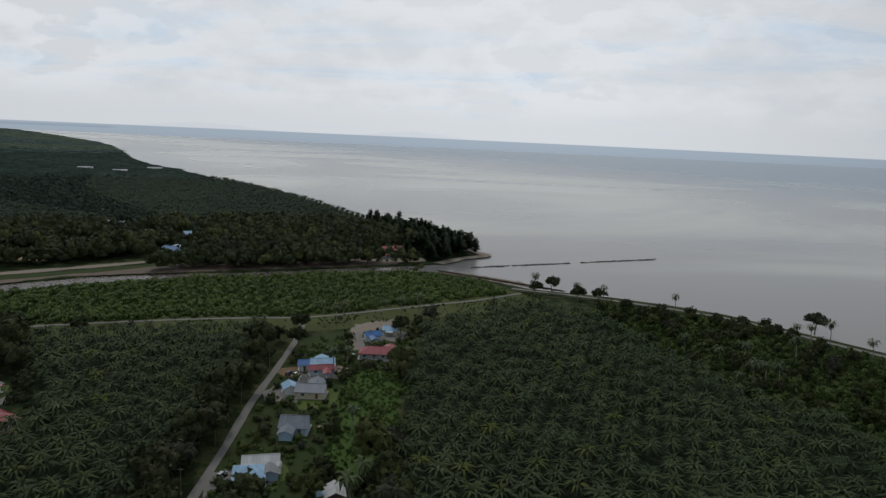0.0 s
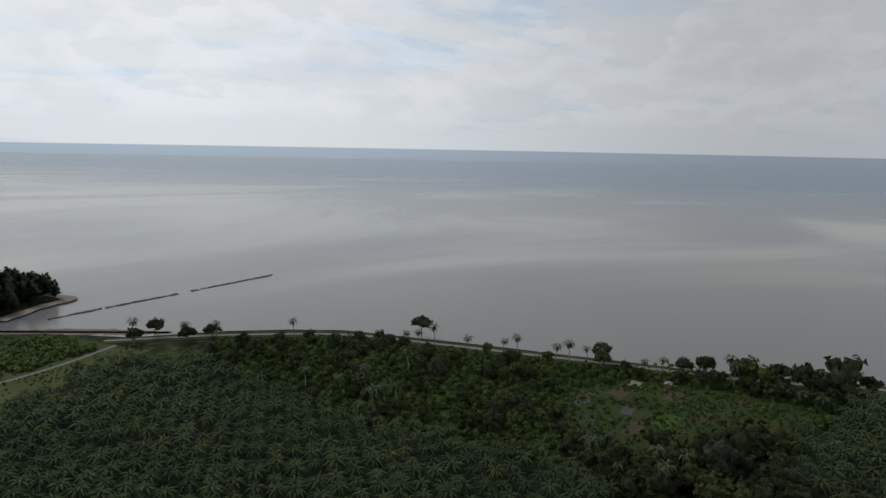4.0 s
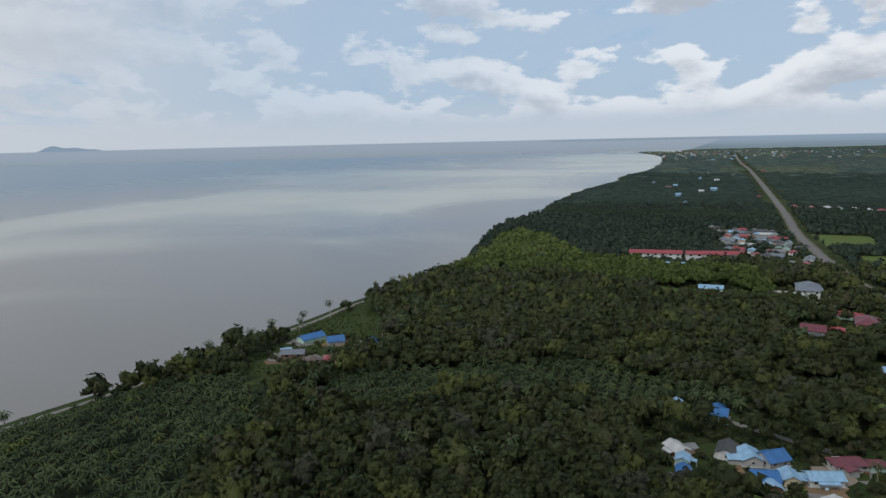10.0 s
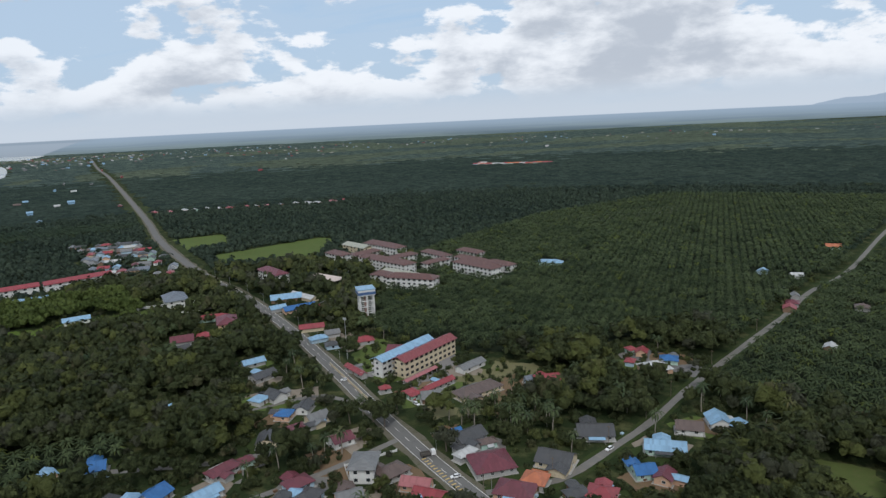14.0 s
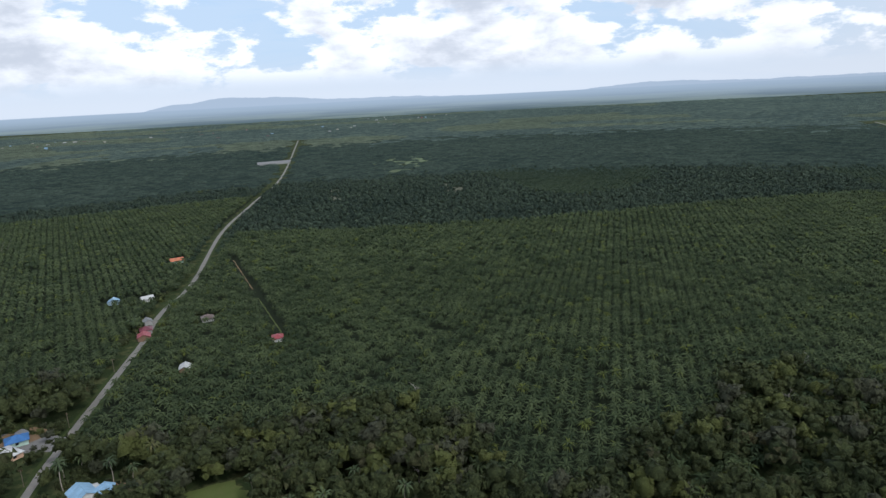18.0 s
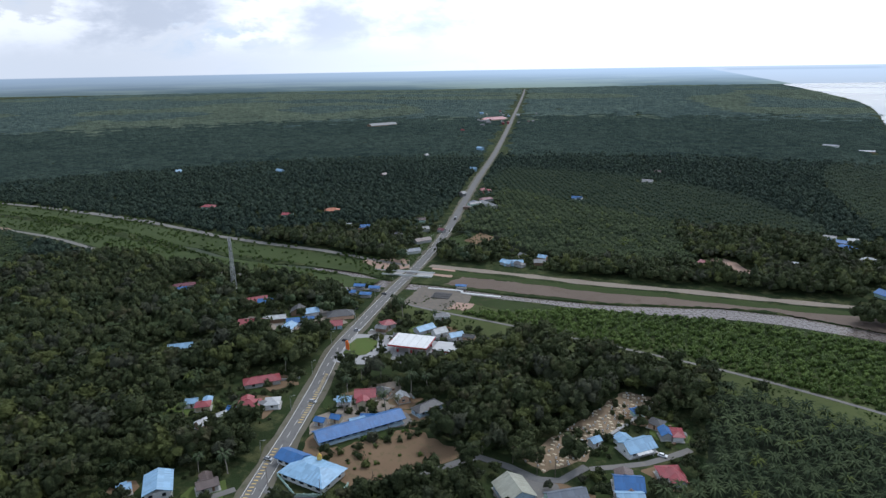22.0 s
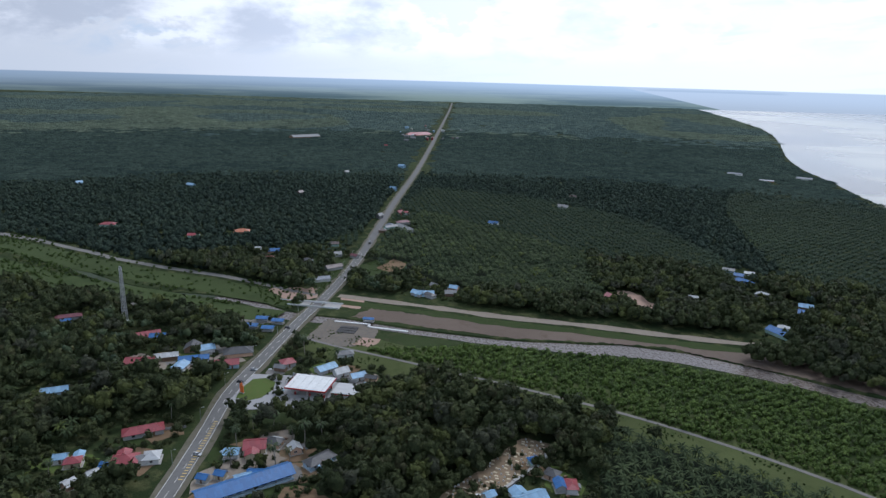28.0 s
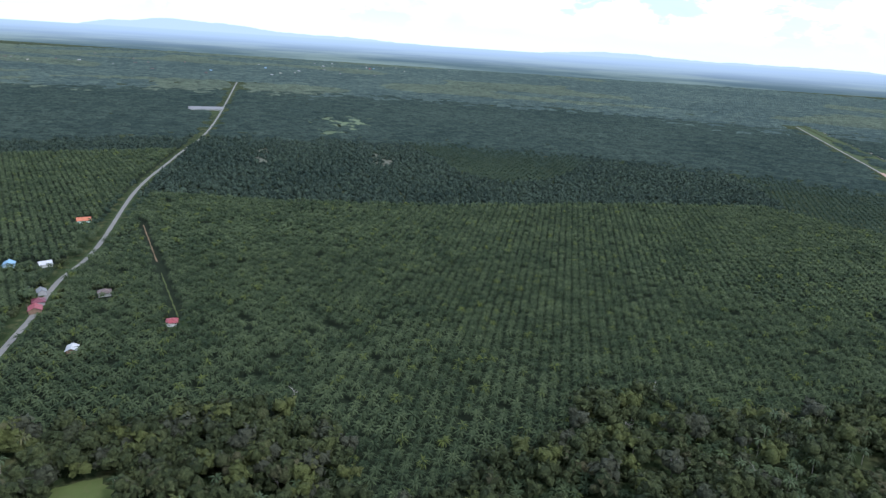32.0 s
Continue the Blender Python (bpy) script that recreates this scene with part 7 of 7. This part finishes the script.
# --- far woods and estates, ring by ring ---
for r0, r1, step, rad, hgt, seed in ((690, 1260, 7.7, 6.0, 6.5, 71), (1240, 2320, 23.0, 20.0, 3.8, 72), (2290, 5500, 40.0, 34.0, 4.5, 73)):
    near = r0 < 1000
    g = grid(-r1, r1, -r1, r1, step, step * 0.36, seed, 13)
    rows = grid(-r1, r1, -r1, r1, 8.6 if near else step, 0.5 if near else 0.3 * step, seed + 30, 33)
    both = []
    for g, planted in ((g, False), (rows, True)):
        r = np.hypot(g[:, 0], g[:, 1]) + np.random.default_rng(seed).normal(0, 0.05 * r0, len(g)) * (g[:, 0] < 1e9)
        g = g[(r >= r0) & (r < r1)]
        g = g[estate_at(g[:, 0], g[:, 1]) == planted]
        g = g[inside(g[:, 0], g[:, 1], LAND_EDGE) & ~near_line(g[:, 0], g[:, 1], SHORE[::3], rad * 0.7)]
        for line, w in ((MAIN_ROAD, 8 + rad), (SIDE_ROAD, 3 + rad), (CANAL_ROAD, 4 + rad)):
            g = g[~near_line(g[:, 0], g[:, 1], line, w)]
        g = g[~in_any(g, PALMS + [strip, FIELD_ONE, FIELD_TWO])]
        g = g[~in_any(g, [SUNLIT_PLOT] + FELLED) | (np.random.default_rng(seed + 3).random(len(g)) < 0.40)]
        keep = np.ones(len(g), bool)
        for ox, oy, q in _occ:
            if math.hypot(ox, oy) > r0 - 50:
                keep &= (g[:, 0] - ox) ** 2 + (g[:, 1] - oy) ** 2 > (q + rad * 0.6) ** 2
        both.append(g[keep])
    g, rows = both
    shade = wild(g[:, 0], g[:, 1], 0.0021 if r0 > 1000 else 0.004)
    T = [leaf_crown(s, 6.3, 3.2, 1, 6, leaf=1.0) if near else dome(s, rad, hgt, 5) for s in (seed, seed + 7, seed + 9, seed + 11)]
    size, lim = ((0.55, 1.0) if near else (0.75, 1.3)), (0.55 if r0 < 2000 else 0.05)
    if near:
        sunny = inside(g[:, 0], g[:, 1], SUNLIT_WOOD)
        stuff("far_groves", "lighter green young woods near the shore", "trees", T, g[sunny], size, seed + 5, SUNLIT_LEAF)
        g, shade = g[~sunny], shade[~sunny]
    # far rings take the greens that carry haze in their colour
    stuff("far_woods", "distant dark woodland canopy", "trees", T, g[shade < lim], size, seed, HAZED_LEAF if near else (HAZED_CANOPY if r0 < 2000 else HAZED_FOREST), smooth=True)
    stuff("far_estates", "distant oil palm estates", "palms", LOW if near else [dome(s, rad * 0.9, hgt * 0.8) for s in (seed + 1, seed + 2)], rows, (0.85, 1.1) if near else size, seed + 1, FAR_PALM if near else (HAZED_CANOPY if r0 < 2000 else HAZED_FOREST), smooth=not near)
    stuff("far_groves", "distant lighter green groves", "trees", T, g[shade >= lim], size, seed + 2, HAZED_LEAF if near else (HAZED_CANOPY if r0 < 2000 else HAZED_GROVE), smooth=True)

# ---- road markings and small things ----


def along(points, s):
    """Place and heading at s metres along a line of points."""
    for a, b in zip(points, points[1:]):
        d = (b - a).length
        if s <= d:
            return a.lerp(b, s / d), math.degrees(math.atan2(b.y - a.y, b.x - a.x))
        s -= d
    return points[-1], 0.0


main_near = [p for p in main_pts if -620 < p.x < 480]
total = sum((b - a).length for a, b in zip(main_near, main_near[1:]))
for off in (-3.8, 3.8):
    pts = []
    for i, p in enumerate(main_near):
        d = (main_near[min(i + 1, len(main_near) - 1)] - main_near[max(i - 1, 0)]).normalized()
        pts.append(p + Vector((-d.y, d.x, 0)) * off)
    v, f = ribbon(pts, 0.22, 0.150, 0.006)
    tagged(put("edge_line", mesh_from("edge_line", v, f, PAINT)), "worn white edge line of the main road", "road marking", kind="structure")
dash = box_mesh("dash", 4.5, 0.2, 0.008, PAINT)
bar = box_mesh("bar", 0.7, 2.0, 0.008, PAINT_Y)
marks = thing("lane_marking", pose(0, 0, 0), "worn white dashes along the main road's centre", "road marking", kind="structure")
bars = thing("speed_bars", pose(0, 0, 0), "pale yellow rumble bars painted across the lane", "road marking", kind="structure")
s = 6.0
while s < total - 6:
    p, a = along(main_near, s)
    put("dash", dash, marks, pose(p.x, p.y, 0.142, 0, 0, a))
    s += 11.0
for x_from, x_to, side in ((-345, -300, -1), (-283, -245, 1), (96, 128, -1)):
    s = 0.0
    while s < total:
        p, a = along(main_near, s)
        if x_from < p.x < x_to:
            q = p + Vector((-math.sin(radians(a)), math.cos(radians(a)), 0)) * (1.9 * side)
            put("bar", bar, bars, pose(q.x, q.y, 0.146, 0, 0, a))
        s += 2.4


def car(x, y, ang, colour, label, lorry=False):
    root = thing("lorry" if lorry else "car", pose(x, y, 0.15, 0, 0, ang), label, "lorry" if lorry else "car", "parked and standing vehicles")
    paint = surface("car_" + label.split()[0], colour, 0.25, spread=0.05, relief=0.0, spec=0.6)
    if lorry:
        put("bed", Shape().box(-3.6, -1.1, 0.9, 1.0, 1.1, 1.3).box(-3.6, -1.1, 1.3, -3.5, 1.1, 2.2).box(-3.5, -1.1, 1.3, 1.0, -1.0, 2.0).box(-3.5, 1.0, 1.3, 1.0, 1.1, 2.0).mesh("bed", ROCK), root)
        put("cab", Shape().box(1.2, -1.1, 0.5, 3.2, 1.1, 2.6, 0.12).mesh("cab", paint), root)
        wx, r = (-2.4, 2.2), 0.5
    else:
        v = [(-2.15, -0.85, 0.3), (2.15, -0.85, 0.3), (2.15, 0.85, 0.3), (-2.15, 0.85, 0.3), (-2.1, -0.88, 0.8), (2.1, -0.86, 0.72), (2.1, 0.86, 0.72), (-2.1, 0.88, 0.8),
             (-2.0, -0.8, 0.95), (1.1, -0.8, 0.95), (1.1, 0.8, 0.95), (-2.0, 0.8, 0.95)]
        f = [(3, 2, 1, 0), (0, 1, 5, 4), (1, 2, 6, 5), (2, 3, 7, 6), (3, 0, 4, 7), (4, 5, 9, 8), (5, 6, 10, 9), (6, 7, 11, 10), (7, 4, 8, 11), (8, 9, 10, 11)]
        put("body", mesh_from("body", v, f, paint), root)
        put("cabin", Shape().box(-1.8, -0.78, 0.93, 1.0, 0.78, 1.42, 0.24).mesh("cabin", GLASS), root)
        put("roof", box_mesh("roof", 1.9, 1.1, 0.06, paint), root, pose(-0.4, 0, 1.41))
        for sy in (-0.6, 0.6):
            put("headlight", box_mesh("headlight", 0.1, 0.3, 0.15, W_WHITE), root, pose(2.13, sy, 0.55))
            put("tail_light", box_mesh("tail_light", 0.1, 0.3, 0.15, RED_PAINT), root, pose(-2.13, sy, 0.65))
        wx, r = (-1.3, 1.35), 0.32
    for u in wx:
        for sy in (-0.82, 0.82):
            put("wheel", Shape().tube((0, -0.11, r), (0, 0.11, r), r, r, 10).mesh("wheel", TYRE), root, pose(u, sy, 0))


WHT, SLV, DRK, REDC, BLU = (0.7, 0.7, 0.7), (0.4, 0.41, 0.42), (0.03, 0.03, 0.035), (0.3, 0.03, 0.03), (0.05, 0.14, 0.3)
for cx, cy, ca, cc, cl in (
        (204, -311, 39, WHT, "white saloon car on the main road"), (110, -233, 39, WHT, "white car beside the main road"), (-316, 83, 36, SLV, "silver car on the main road"),
        (-276, 48, 37, SLV, "silver hatchback on the main road"), (-394, 141, 43, SLV, "silver car near the station"), (-382, 128, 40, DRK, "dark car near the station"),
        (152, -292, 150, WHT, "white car parked beside the office"), (148, -295, 150, SLV, "silver car parked beside the office"), (144, -293, 150, WHT, "white car parked beside the office"),
        (156, -298, 120, REDC, "red car parked beside the office"), (159, -301, 120, REDC, "red car parked beside the office"), (54, -272, 60, WHT, "white car parked by a village house"),
        (70, -246, 170, WHT, "white car parked by a white house"), (16, -366, 20, WHT, "white pickup parked by the workshop"), (-88, 248, 70, DRK, "dark car parked in the village lane"),
        (-85, 247, 70, WHT, "white car parked in the village lane"), (-264, -14, 100, BLU, "blue car parked in a walled yard"), (239, -283, 30, DRK, "dark car in the gravel yard"),
        (233, -278, 30, SLV, "silver car in the gravel yard"), (-88, 165, 80, SLV, "silver car parked by a village house"), (275, -254, 150, WHT, "white van beside a village shop"),
        (-185, 200, 30, WHT, "white car parked beside village houses"), (-330, 160, 40, SLV, "silver car at the filling station"), (-450, 188, 40, DRK, "dark car by the market kiosks")):
    car(cx, cy, ca, cc, cl)
car(127, -246, 39 + 180, WHT, "white lorry with a dark bed on the road", True)
car(-640, 368, 141, SLV, "silver lorry on the straight road", True)

# street lamps along the main road
lamp_root = thing("street_lamp", pose(0, 0, 0), "grey steel street lamp beside the main road", "street lamp", "street lamps")
put("pole", Shape().tube((0, 0, 0), (0, 0, 8.0), 0.1, 0.06, 6).mesh("pole", STEEL), lamp_root)
put("arm", Shape().tube((0, 0, 8.0), (0, -1.9, 8.5), 0.05, 0.05, 5).mesh("arm", STEEL), lamp_root)
put("head", box_mesh("head", 0.25, 0.7, 0.14, W_GREY), lamp_root, pose(0, -2.1, 8.45))
s, first_lamp = 20.0, True
while s < total:
    p, a = along(main_near, s)
    q = p + Vector((-math.sin(radians(a)), math.cos(radians(a)), 0)) * 6.4
    if first_lamp:
        lamp_root.matrix_basis = pose(q.x, q.y, 0, 0, 0, a)
        first_lamp = False
    else:
        copy_thing(lamp_root, pose(q.x, q.y, 0, 0, 0, a))
    s += 42.0


def wall_line(name, pts, h, w, mat, label, post=4.0, z=0.0):
    """A garden wall or fence of posts and panels."""
    root = thing(name, pose(0, 0, 0), label, "wall")
    for (x0, y0), (x1, y1) in zip(pts, pts[1:]):
        d = math.hypot(x1 - x0, y1 - y0)
        n = max(1, round(d / post))
        a = math.degrees(math.atan2(y1 - y0, x1 - x0))
        for i in range(n):
            cx, cy = x0 + (x1 - x0) * (i + 0.5) / n, y0 + (y1 - y0) * (i + 0.5) / n
            put("panel", box_mesh("panel", round(d / n, 1), w, h, mat), root, pose(cx, cy, z - 0.1, 0, 0, a))
            put("pillar", box_mesh("pillar", w + 0.2, w + 0.2, h + 0.3, mat), root, pose(x0 + (x1 - x0) * i / n, y0 + (y1 - y0) * i / n, z - 0.1, 0, 0, a))


wall_line("boundary_wall", [(224, -330), (203, -312), (186, -297), (170, -283)], 1.6, 0.2, W_CREAM, "cream and red school boundary wall along the road")
wall_line("boundary_wall", [(-262, -25), (-256, -20), (-256, 14), (-262, 16)], 1.4, 0.2, W_WHITE, "white yard wall in front of the hall")
wall_line("boundary_wall", [(446, -400), (412, -430), (400, -445), (380, -440), (376, -424), (396, -404), (425, -384), (446, -400)], 2.0, 0.3, W_WHITE, "white wall round the mansion garden", 7)
wall_line("boundary_wall", [(-262, 48), (-244, 50), (-234, 66), (-240, 72)], 1.4, 0.2, W_MINT, "pale green wall round the prayer hall")
wall_line("boundary_wall", [(-374, 159), (-343, 187), (-327, 177)], 1.8, 0.2, W_GREY, "grey wall behind the filling station")
wall_line("boundary_wall", [(142, -246), (158, -228), (150, -218)], 1.2, 0.15, W_WHITE, "white ornamental garden wall beside a villa", 3)
wall_line("boundary_wall", [(-355, 58), (-346, 86)], 1.6, 0.2, W_GREY, "grey wall behind a red-roofed house", 5)
wall_line("retaining_wall", [(-208, 183), (-213, 208), (-222, 240)], 1.0, 1.6, CONCRETE, "broad concrete ramp beside the cemetery", 9)


def school_gate():
    root = thing("covered_walkway", pose(163, -324, 0, 0, 0, 70), "red-roofed covered walkway in the school yard", "walkway")
    put("roof", gable_roof(26, 4, 3.0, 0.7, 0.4).mesh("roof", roof_mat("pink")), root)
    for k in range(7):
        for sy in (-1.5, 1.5):
            put("post", box_mesh("post", 0.15, 0.15, 3.0, W_WHITE), root, pose(-12 + 4 * k, sy, 0))


school_gate()


def bridge(x, y, ang, length):
    root = thing("bridge", pose(x, y, 0, 0, 0, ang), "low concrete road bridge with parapets over the river", "bridge")
    put("deck", box_mesh("deck", length, 12, 0.8, CONCRETE), root, pose(0, 0, -0.78))
    for sy in (-5.8, 5.8):
        put("parapet", box_mesh("parapet", length, 0.3, 1.1, W_WHITE), root, pose(0, sy, 0.0))
    for sx in (-length * 0.3, 0, length * 0.3):
        for sy in (-4, 0, 4):
            put("pile", box_mesh("pile", 0.7, 0.7, 2.4, CONCRETE), root, pose(sx, sy, -2.9))


bridge(-487, 228, 44, 44)
pipe = thing("pipe_bridge", pose(-497, 222, 0, 0, 0, 44), "thin pipe bridge beside the road bridge", "pipe bridge")
put("pipe", Shape().tube((-20, 0, 1.2), (20, 0, 1.2), 0.4, 0.4, 8).mesh("pipe", STEEL), pipe)
for sx in (-19, 0, 19):
    put("pier", box_mesh("pier", 0.6, 0.6, 3.2, CONCRETE), pipe, pose(sx, 0, -2.4))

jetty = thing("jetty", pose(0, 0, 0), "long pale timber jetty along the river", "jetty")
for (x0, y0), (x1, y1) in (((-444, 224), (-424, 243)), ((-424, 243), (-420, 240)), ((-420, 240), (-396, 260))):
    d = math.hypot(x1 - x0, y1 - y0)
    put("deck", box_mesh("deck", round(d), 1.8, 0.25, W_WHITE), jetty, pose((x0 + x1) / 2, (y0 + y1) / 2, 0.3, 0, 0, math.degrees(math.atan2(y1 - y0, x1 - x0))))
    for k in range(5):
        put("pile", box_mesh("pile", 0.2, 0.2, 2.9, WOOD), jetty, pose(x0 + (x1 - x0) * k / 4, y0 + (y1 - y0) * k / 4, -2.4))
shelter = thing("jetty_shelter", pose(-430, 246, 0, 0, 0, 44), "small blue-roofed shelter on the river jetty", "shelter")
put("roof", gable_roof(9, 5, 2.6, 0.8, 0.4).mesh("roof", roof_mat("blue")), shelter)
put("floor", box_mesh("floor", 8, 4, 0.3, CONCRETE), shelter)
for sx in (-3.8, 3.8):
    for sy in (-1.8, 1.8):
        put("post", box_mesh("post", 0.15, 0.15, 2.6, W_GREY), shelter, pose(sx, sy, 0))
        put("pile", box_mesh("pile", 0.2, 0.2, 2.4, WOOD), shelter, pose(sx, sy, -2.4))
nets = thing("drying_racks", pose(-423, 224, 0, 0, 0, 44), "rows of black drying racks in the river yard", "racks")
for i in range(9):
    for j in range(3):
        put("rack", box_mesh("rack", 1.1, 4.0, 0.25, BLACK), nets, pose(-6.5 + 1.6 * i, -4.6 + 4.6 * j, 0.4))
        put("rack_leg", box_mesh("rack_leg", 0.1, 3.6, 0.45, WOOD), nets, pose(-6.5 + 1.6 * i, -4.6 + 4.6 * j, 0.0))

# stone groyne off the river mouth
gr = random.Random(17)
grv, grf = Shape(), 0
for k in range(420):
    t = gr.random()
    if 0.50 < t < 0.56:
        continue
    x, y = -4 + 172 * t + gr.uniform(-1.4, 1.4), 496 + 77 * t + gr.uniform(-1.4, 1.4)
    r = gr.uniform(0.5, 1.2)
    grv.box(x - r, y - r * 0.8, -2.0, x + r * 0.9, y + r, -1.0 + gr.uniform(0.1, 0.7), r * 0.35)
tagged(put("groyne", grv.mesh("groyne", ROCK)), "low dark stone groyne running out to sea", "groyne", kind="stuff")
rockline = Shape()
for p in smooth_line(SEA_WALL, 2.2):
    for q in range(2):
        r = gr.uniform(0.35, 0.8)
        x, y = p.x + gr.uniform(3.6, 6.6), p.y + gr.uniform(3.0, 5.6)
        rockline.box(x - r, y - r, -1.6, x + r, y + r * 0.9, -0.6 + gr.uniform(0, 0.5), r * 0.35)
tagged(put("rock_armour", rockline.mesh("rock_armour", ROCK)), "dark rock armour along the sea wall", "rocks", kind="stuff")

# mud flats just above the water
for k, poly in enumerate(([(-30, 470), (-8, 462), (40, 432), (62, 428), (30, 452), (-4, 472), (-30, 480)], [(-250, 418), (-190, 434), (-120, 459), (-120, 466), (-200, 440), (-255, 424)])):
    patch("mud_flat", poly, -0.96, MUD, "wet brown mud flat at the water's edge", "mud flat", 3.0, 40 + k)

# gravestones
stone = [Shape().box(-0.45, -0.12, 0, 0.45, 0.12, 0.9, 0.05).mesh("gravestone", W_WHITE), Shape().box(-0.9, -0.5, 0, 0.9, 0.5, 0.35, 0.06).mesh("gravestone", W_CREAM)]
gy = grid(-240, -200, 145, 240, 3.1, 0.9, 81, 25)
gy = gy[inside(gy[:, 0], gy[:, 1], GRAVES)]
for i, (x, y) in enumerate(gy[:290]):
    if gr.random() < 0.8:
        tagged(put("gravestone", stone[i % 2], None, pose(x, y, 0.0, 0, 0, 30 + gr.uniform(-12, 12))), "small pale gravestone in sandy ground", "gravestone", "gravestones")

PLOT = surface("dug_soil", (0.075, 0.055, 0.036), 0.95, scale=0.5, stain=(0.05, 0.055, 0.022), spread=0.4, spec=0.06)
# vegetable plots and nets in the clearing
for k, (x, y, a, l, w, m, lab) in enumerate((
        (203, 226, 20, 15, 7, PLOT, "bare dug plot"), (224, 222, 15, 17, 8, PLOT, "bare dug plot"), (240, 205, 30, 12, 9, PLOT, "bare dug plot"), (232, 184, 35, 12, 9, PLOT, "bare dug plot"),
        (196, 190, 25, 16, 7, PLOT, "bare dug plot"), (262, 182, 40, 12, 7, PLOT, "bare dug plot"), (186, 205, 15, 9, 6, BLACK, "dark netted plot"), (208, 204, 30, 9, 6, BLACK, "dark netted plot"),
        (196, 222, 10, 12, 5, BLACK, "dark netted plot"), (214, 188, 25, 16, 10, BRIGHT_GRASS, "bright green crop plot"), (238, 226, 25, 9, 5, SAND, "pale sandy plot"))):
    c, s_ = math.cos(radians(a)), math.sin(radians(a))
    quad = [(x + u * l / 2 * c - v * w / 2 * s_, y + u * l / 2 * s_ + v * w / 2 * c) for u, v in ((-1, -1), (1, -1), (1, 1), (-1, 1))]
    patch("plot", quad, 0.10 + 0.004 * k, m, lab + " in the shore clearing", "plot", 0.5, 90 + k)
hut = thing("garden_hut", pose(247, 214, 0, 0, 0, 30), "small grey garden hut in the clearing", "hut")
put("wall", box_mesh("wall", 3.4, 2.6, 2.2, W_TIMBER), hut)
put("roof", gable_roof(4.4, 3.8, 2.2, 0.7, 0.4).mesh("roof", roof_mat("grey")), hut)

# unfinished concrete house
shell = thing("unfinished_house", pose(-76.5, 240, 0, 0, 0, 3), "roofless grey concrete shell of a new house", "building site")
for i in range(5):
    for j in range(3):
        put("column", box_mesh("column", 0.3, 0.3, 2.8, CONCRETE), shell, pose(-5.2 + 2.6 * i, -3.6 + 3.6 * j, 0))
for j in range(3):
    put("wall", box_mesh("wall", 10.6, 0.2, 2.2, CONCRETE), shell, pose(0, -3.6 + 3.6 * j, 0))
for i in range(4):
    put("wall", box_mesh("wall", 0.2, 7.2, 2.2, CONCRETE), shell, pose(-5.2 + 3.5 * i, 0, 0))
put("slab", box_mesh("slab", 13, 9, 0.15, CONCRETE), shell)

# clutter in the yards
box_kinds = [box_mesh("crate", 1.6, 1.1, 0.9, WOOD), box_mesh("crate", 1.2, 1.2, 0.8, W_BLUE), box_mesh("crate", 2.2, 1.4, 0.5, STEEL)]
for k in range(70):
    ox, oy, r = gr.choice([o for o in OCCUPIED if math.hypot(o[0], o[1]) < 430])
    a = gr.uniform(0, 6.28)
    x, y = ox + (r - 0.6) * math.cos(a), oy + (r - 0.6) * math.sin(a)
    tagged(put("yard_crate", box_kinds[k % 3], None, pose(x, y, 0, 0, 0, gr.uniform(0, 90))), "weathered crate standing beside a village house", "crate", "yard clutter")
pole_root = thing("utility_pole", pose(0, 0, 0), "wooden utility pole with a crossarm", "pole", "utility poles")
put("pole", Shape().tube((0, 0, -0.2), (0, 0, 8.5), 0.14, 0.1, 6).mesh("pole", BARK), pole_root)
put("crossarm", box_mesh("crossarm", 1.8, 0.12, 0.12, WOOD), pole_root, pose(0, 0, 7.9))
spots = []
for line in (smooth_line(SIDE_ROAD[:9], 38), smooth_line(HOUSE_STREET[1:], 34), smooth_line(GRAVE_ROAD, 30)):
    for a, b in zip(line, line[1:]):
        d = (b - a).normalized()
        spots.append((a.x - d.y * 3.4, a.y + d.x * 3.4, math.degrees(math.atan2(d.y, d.x)) + 90))
for i, (x, y, a) in enumerate(spots):
    if i == 0:
        pole_root.matrix_basis = pose(x, y, 0, 0, 0, a)
    else:
        copy_thing(pole_root, pose(x, y, 0, 0, 0, a))
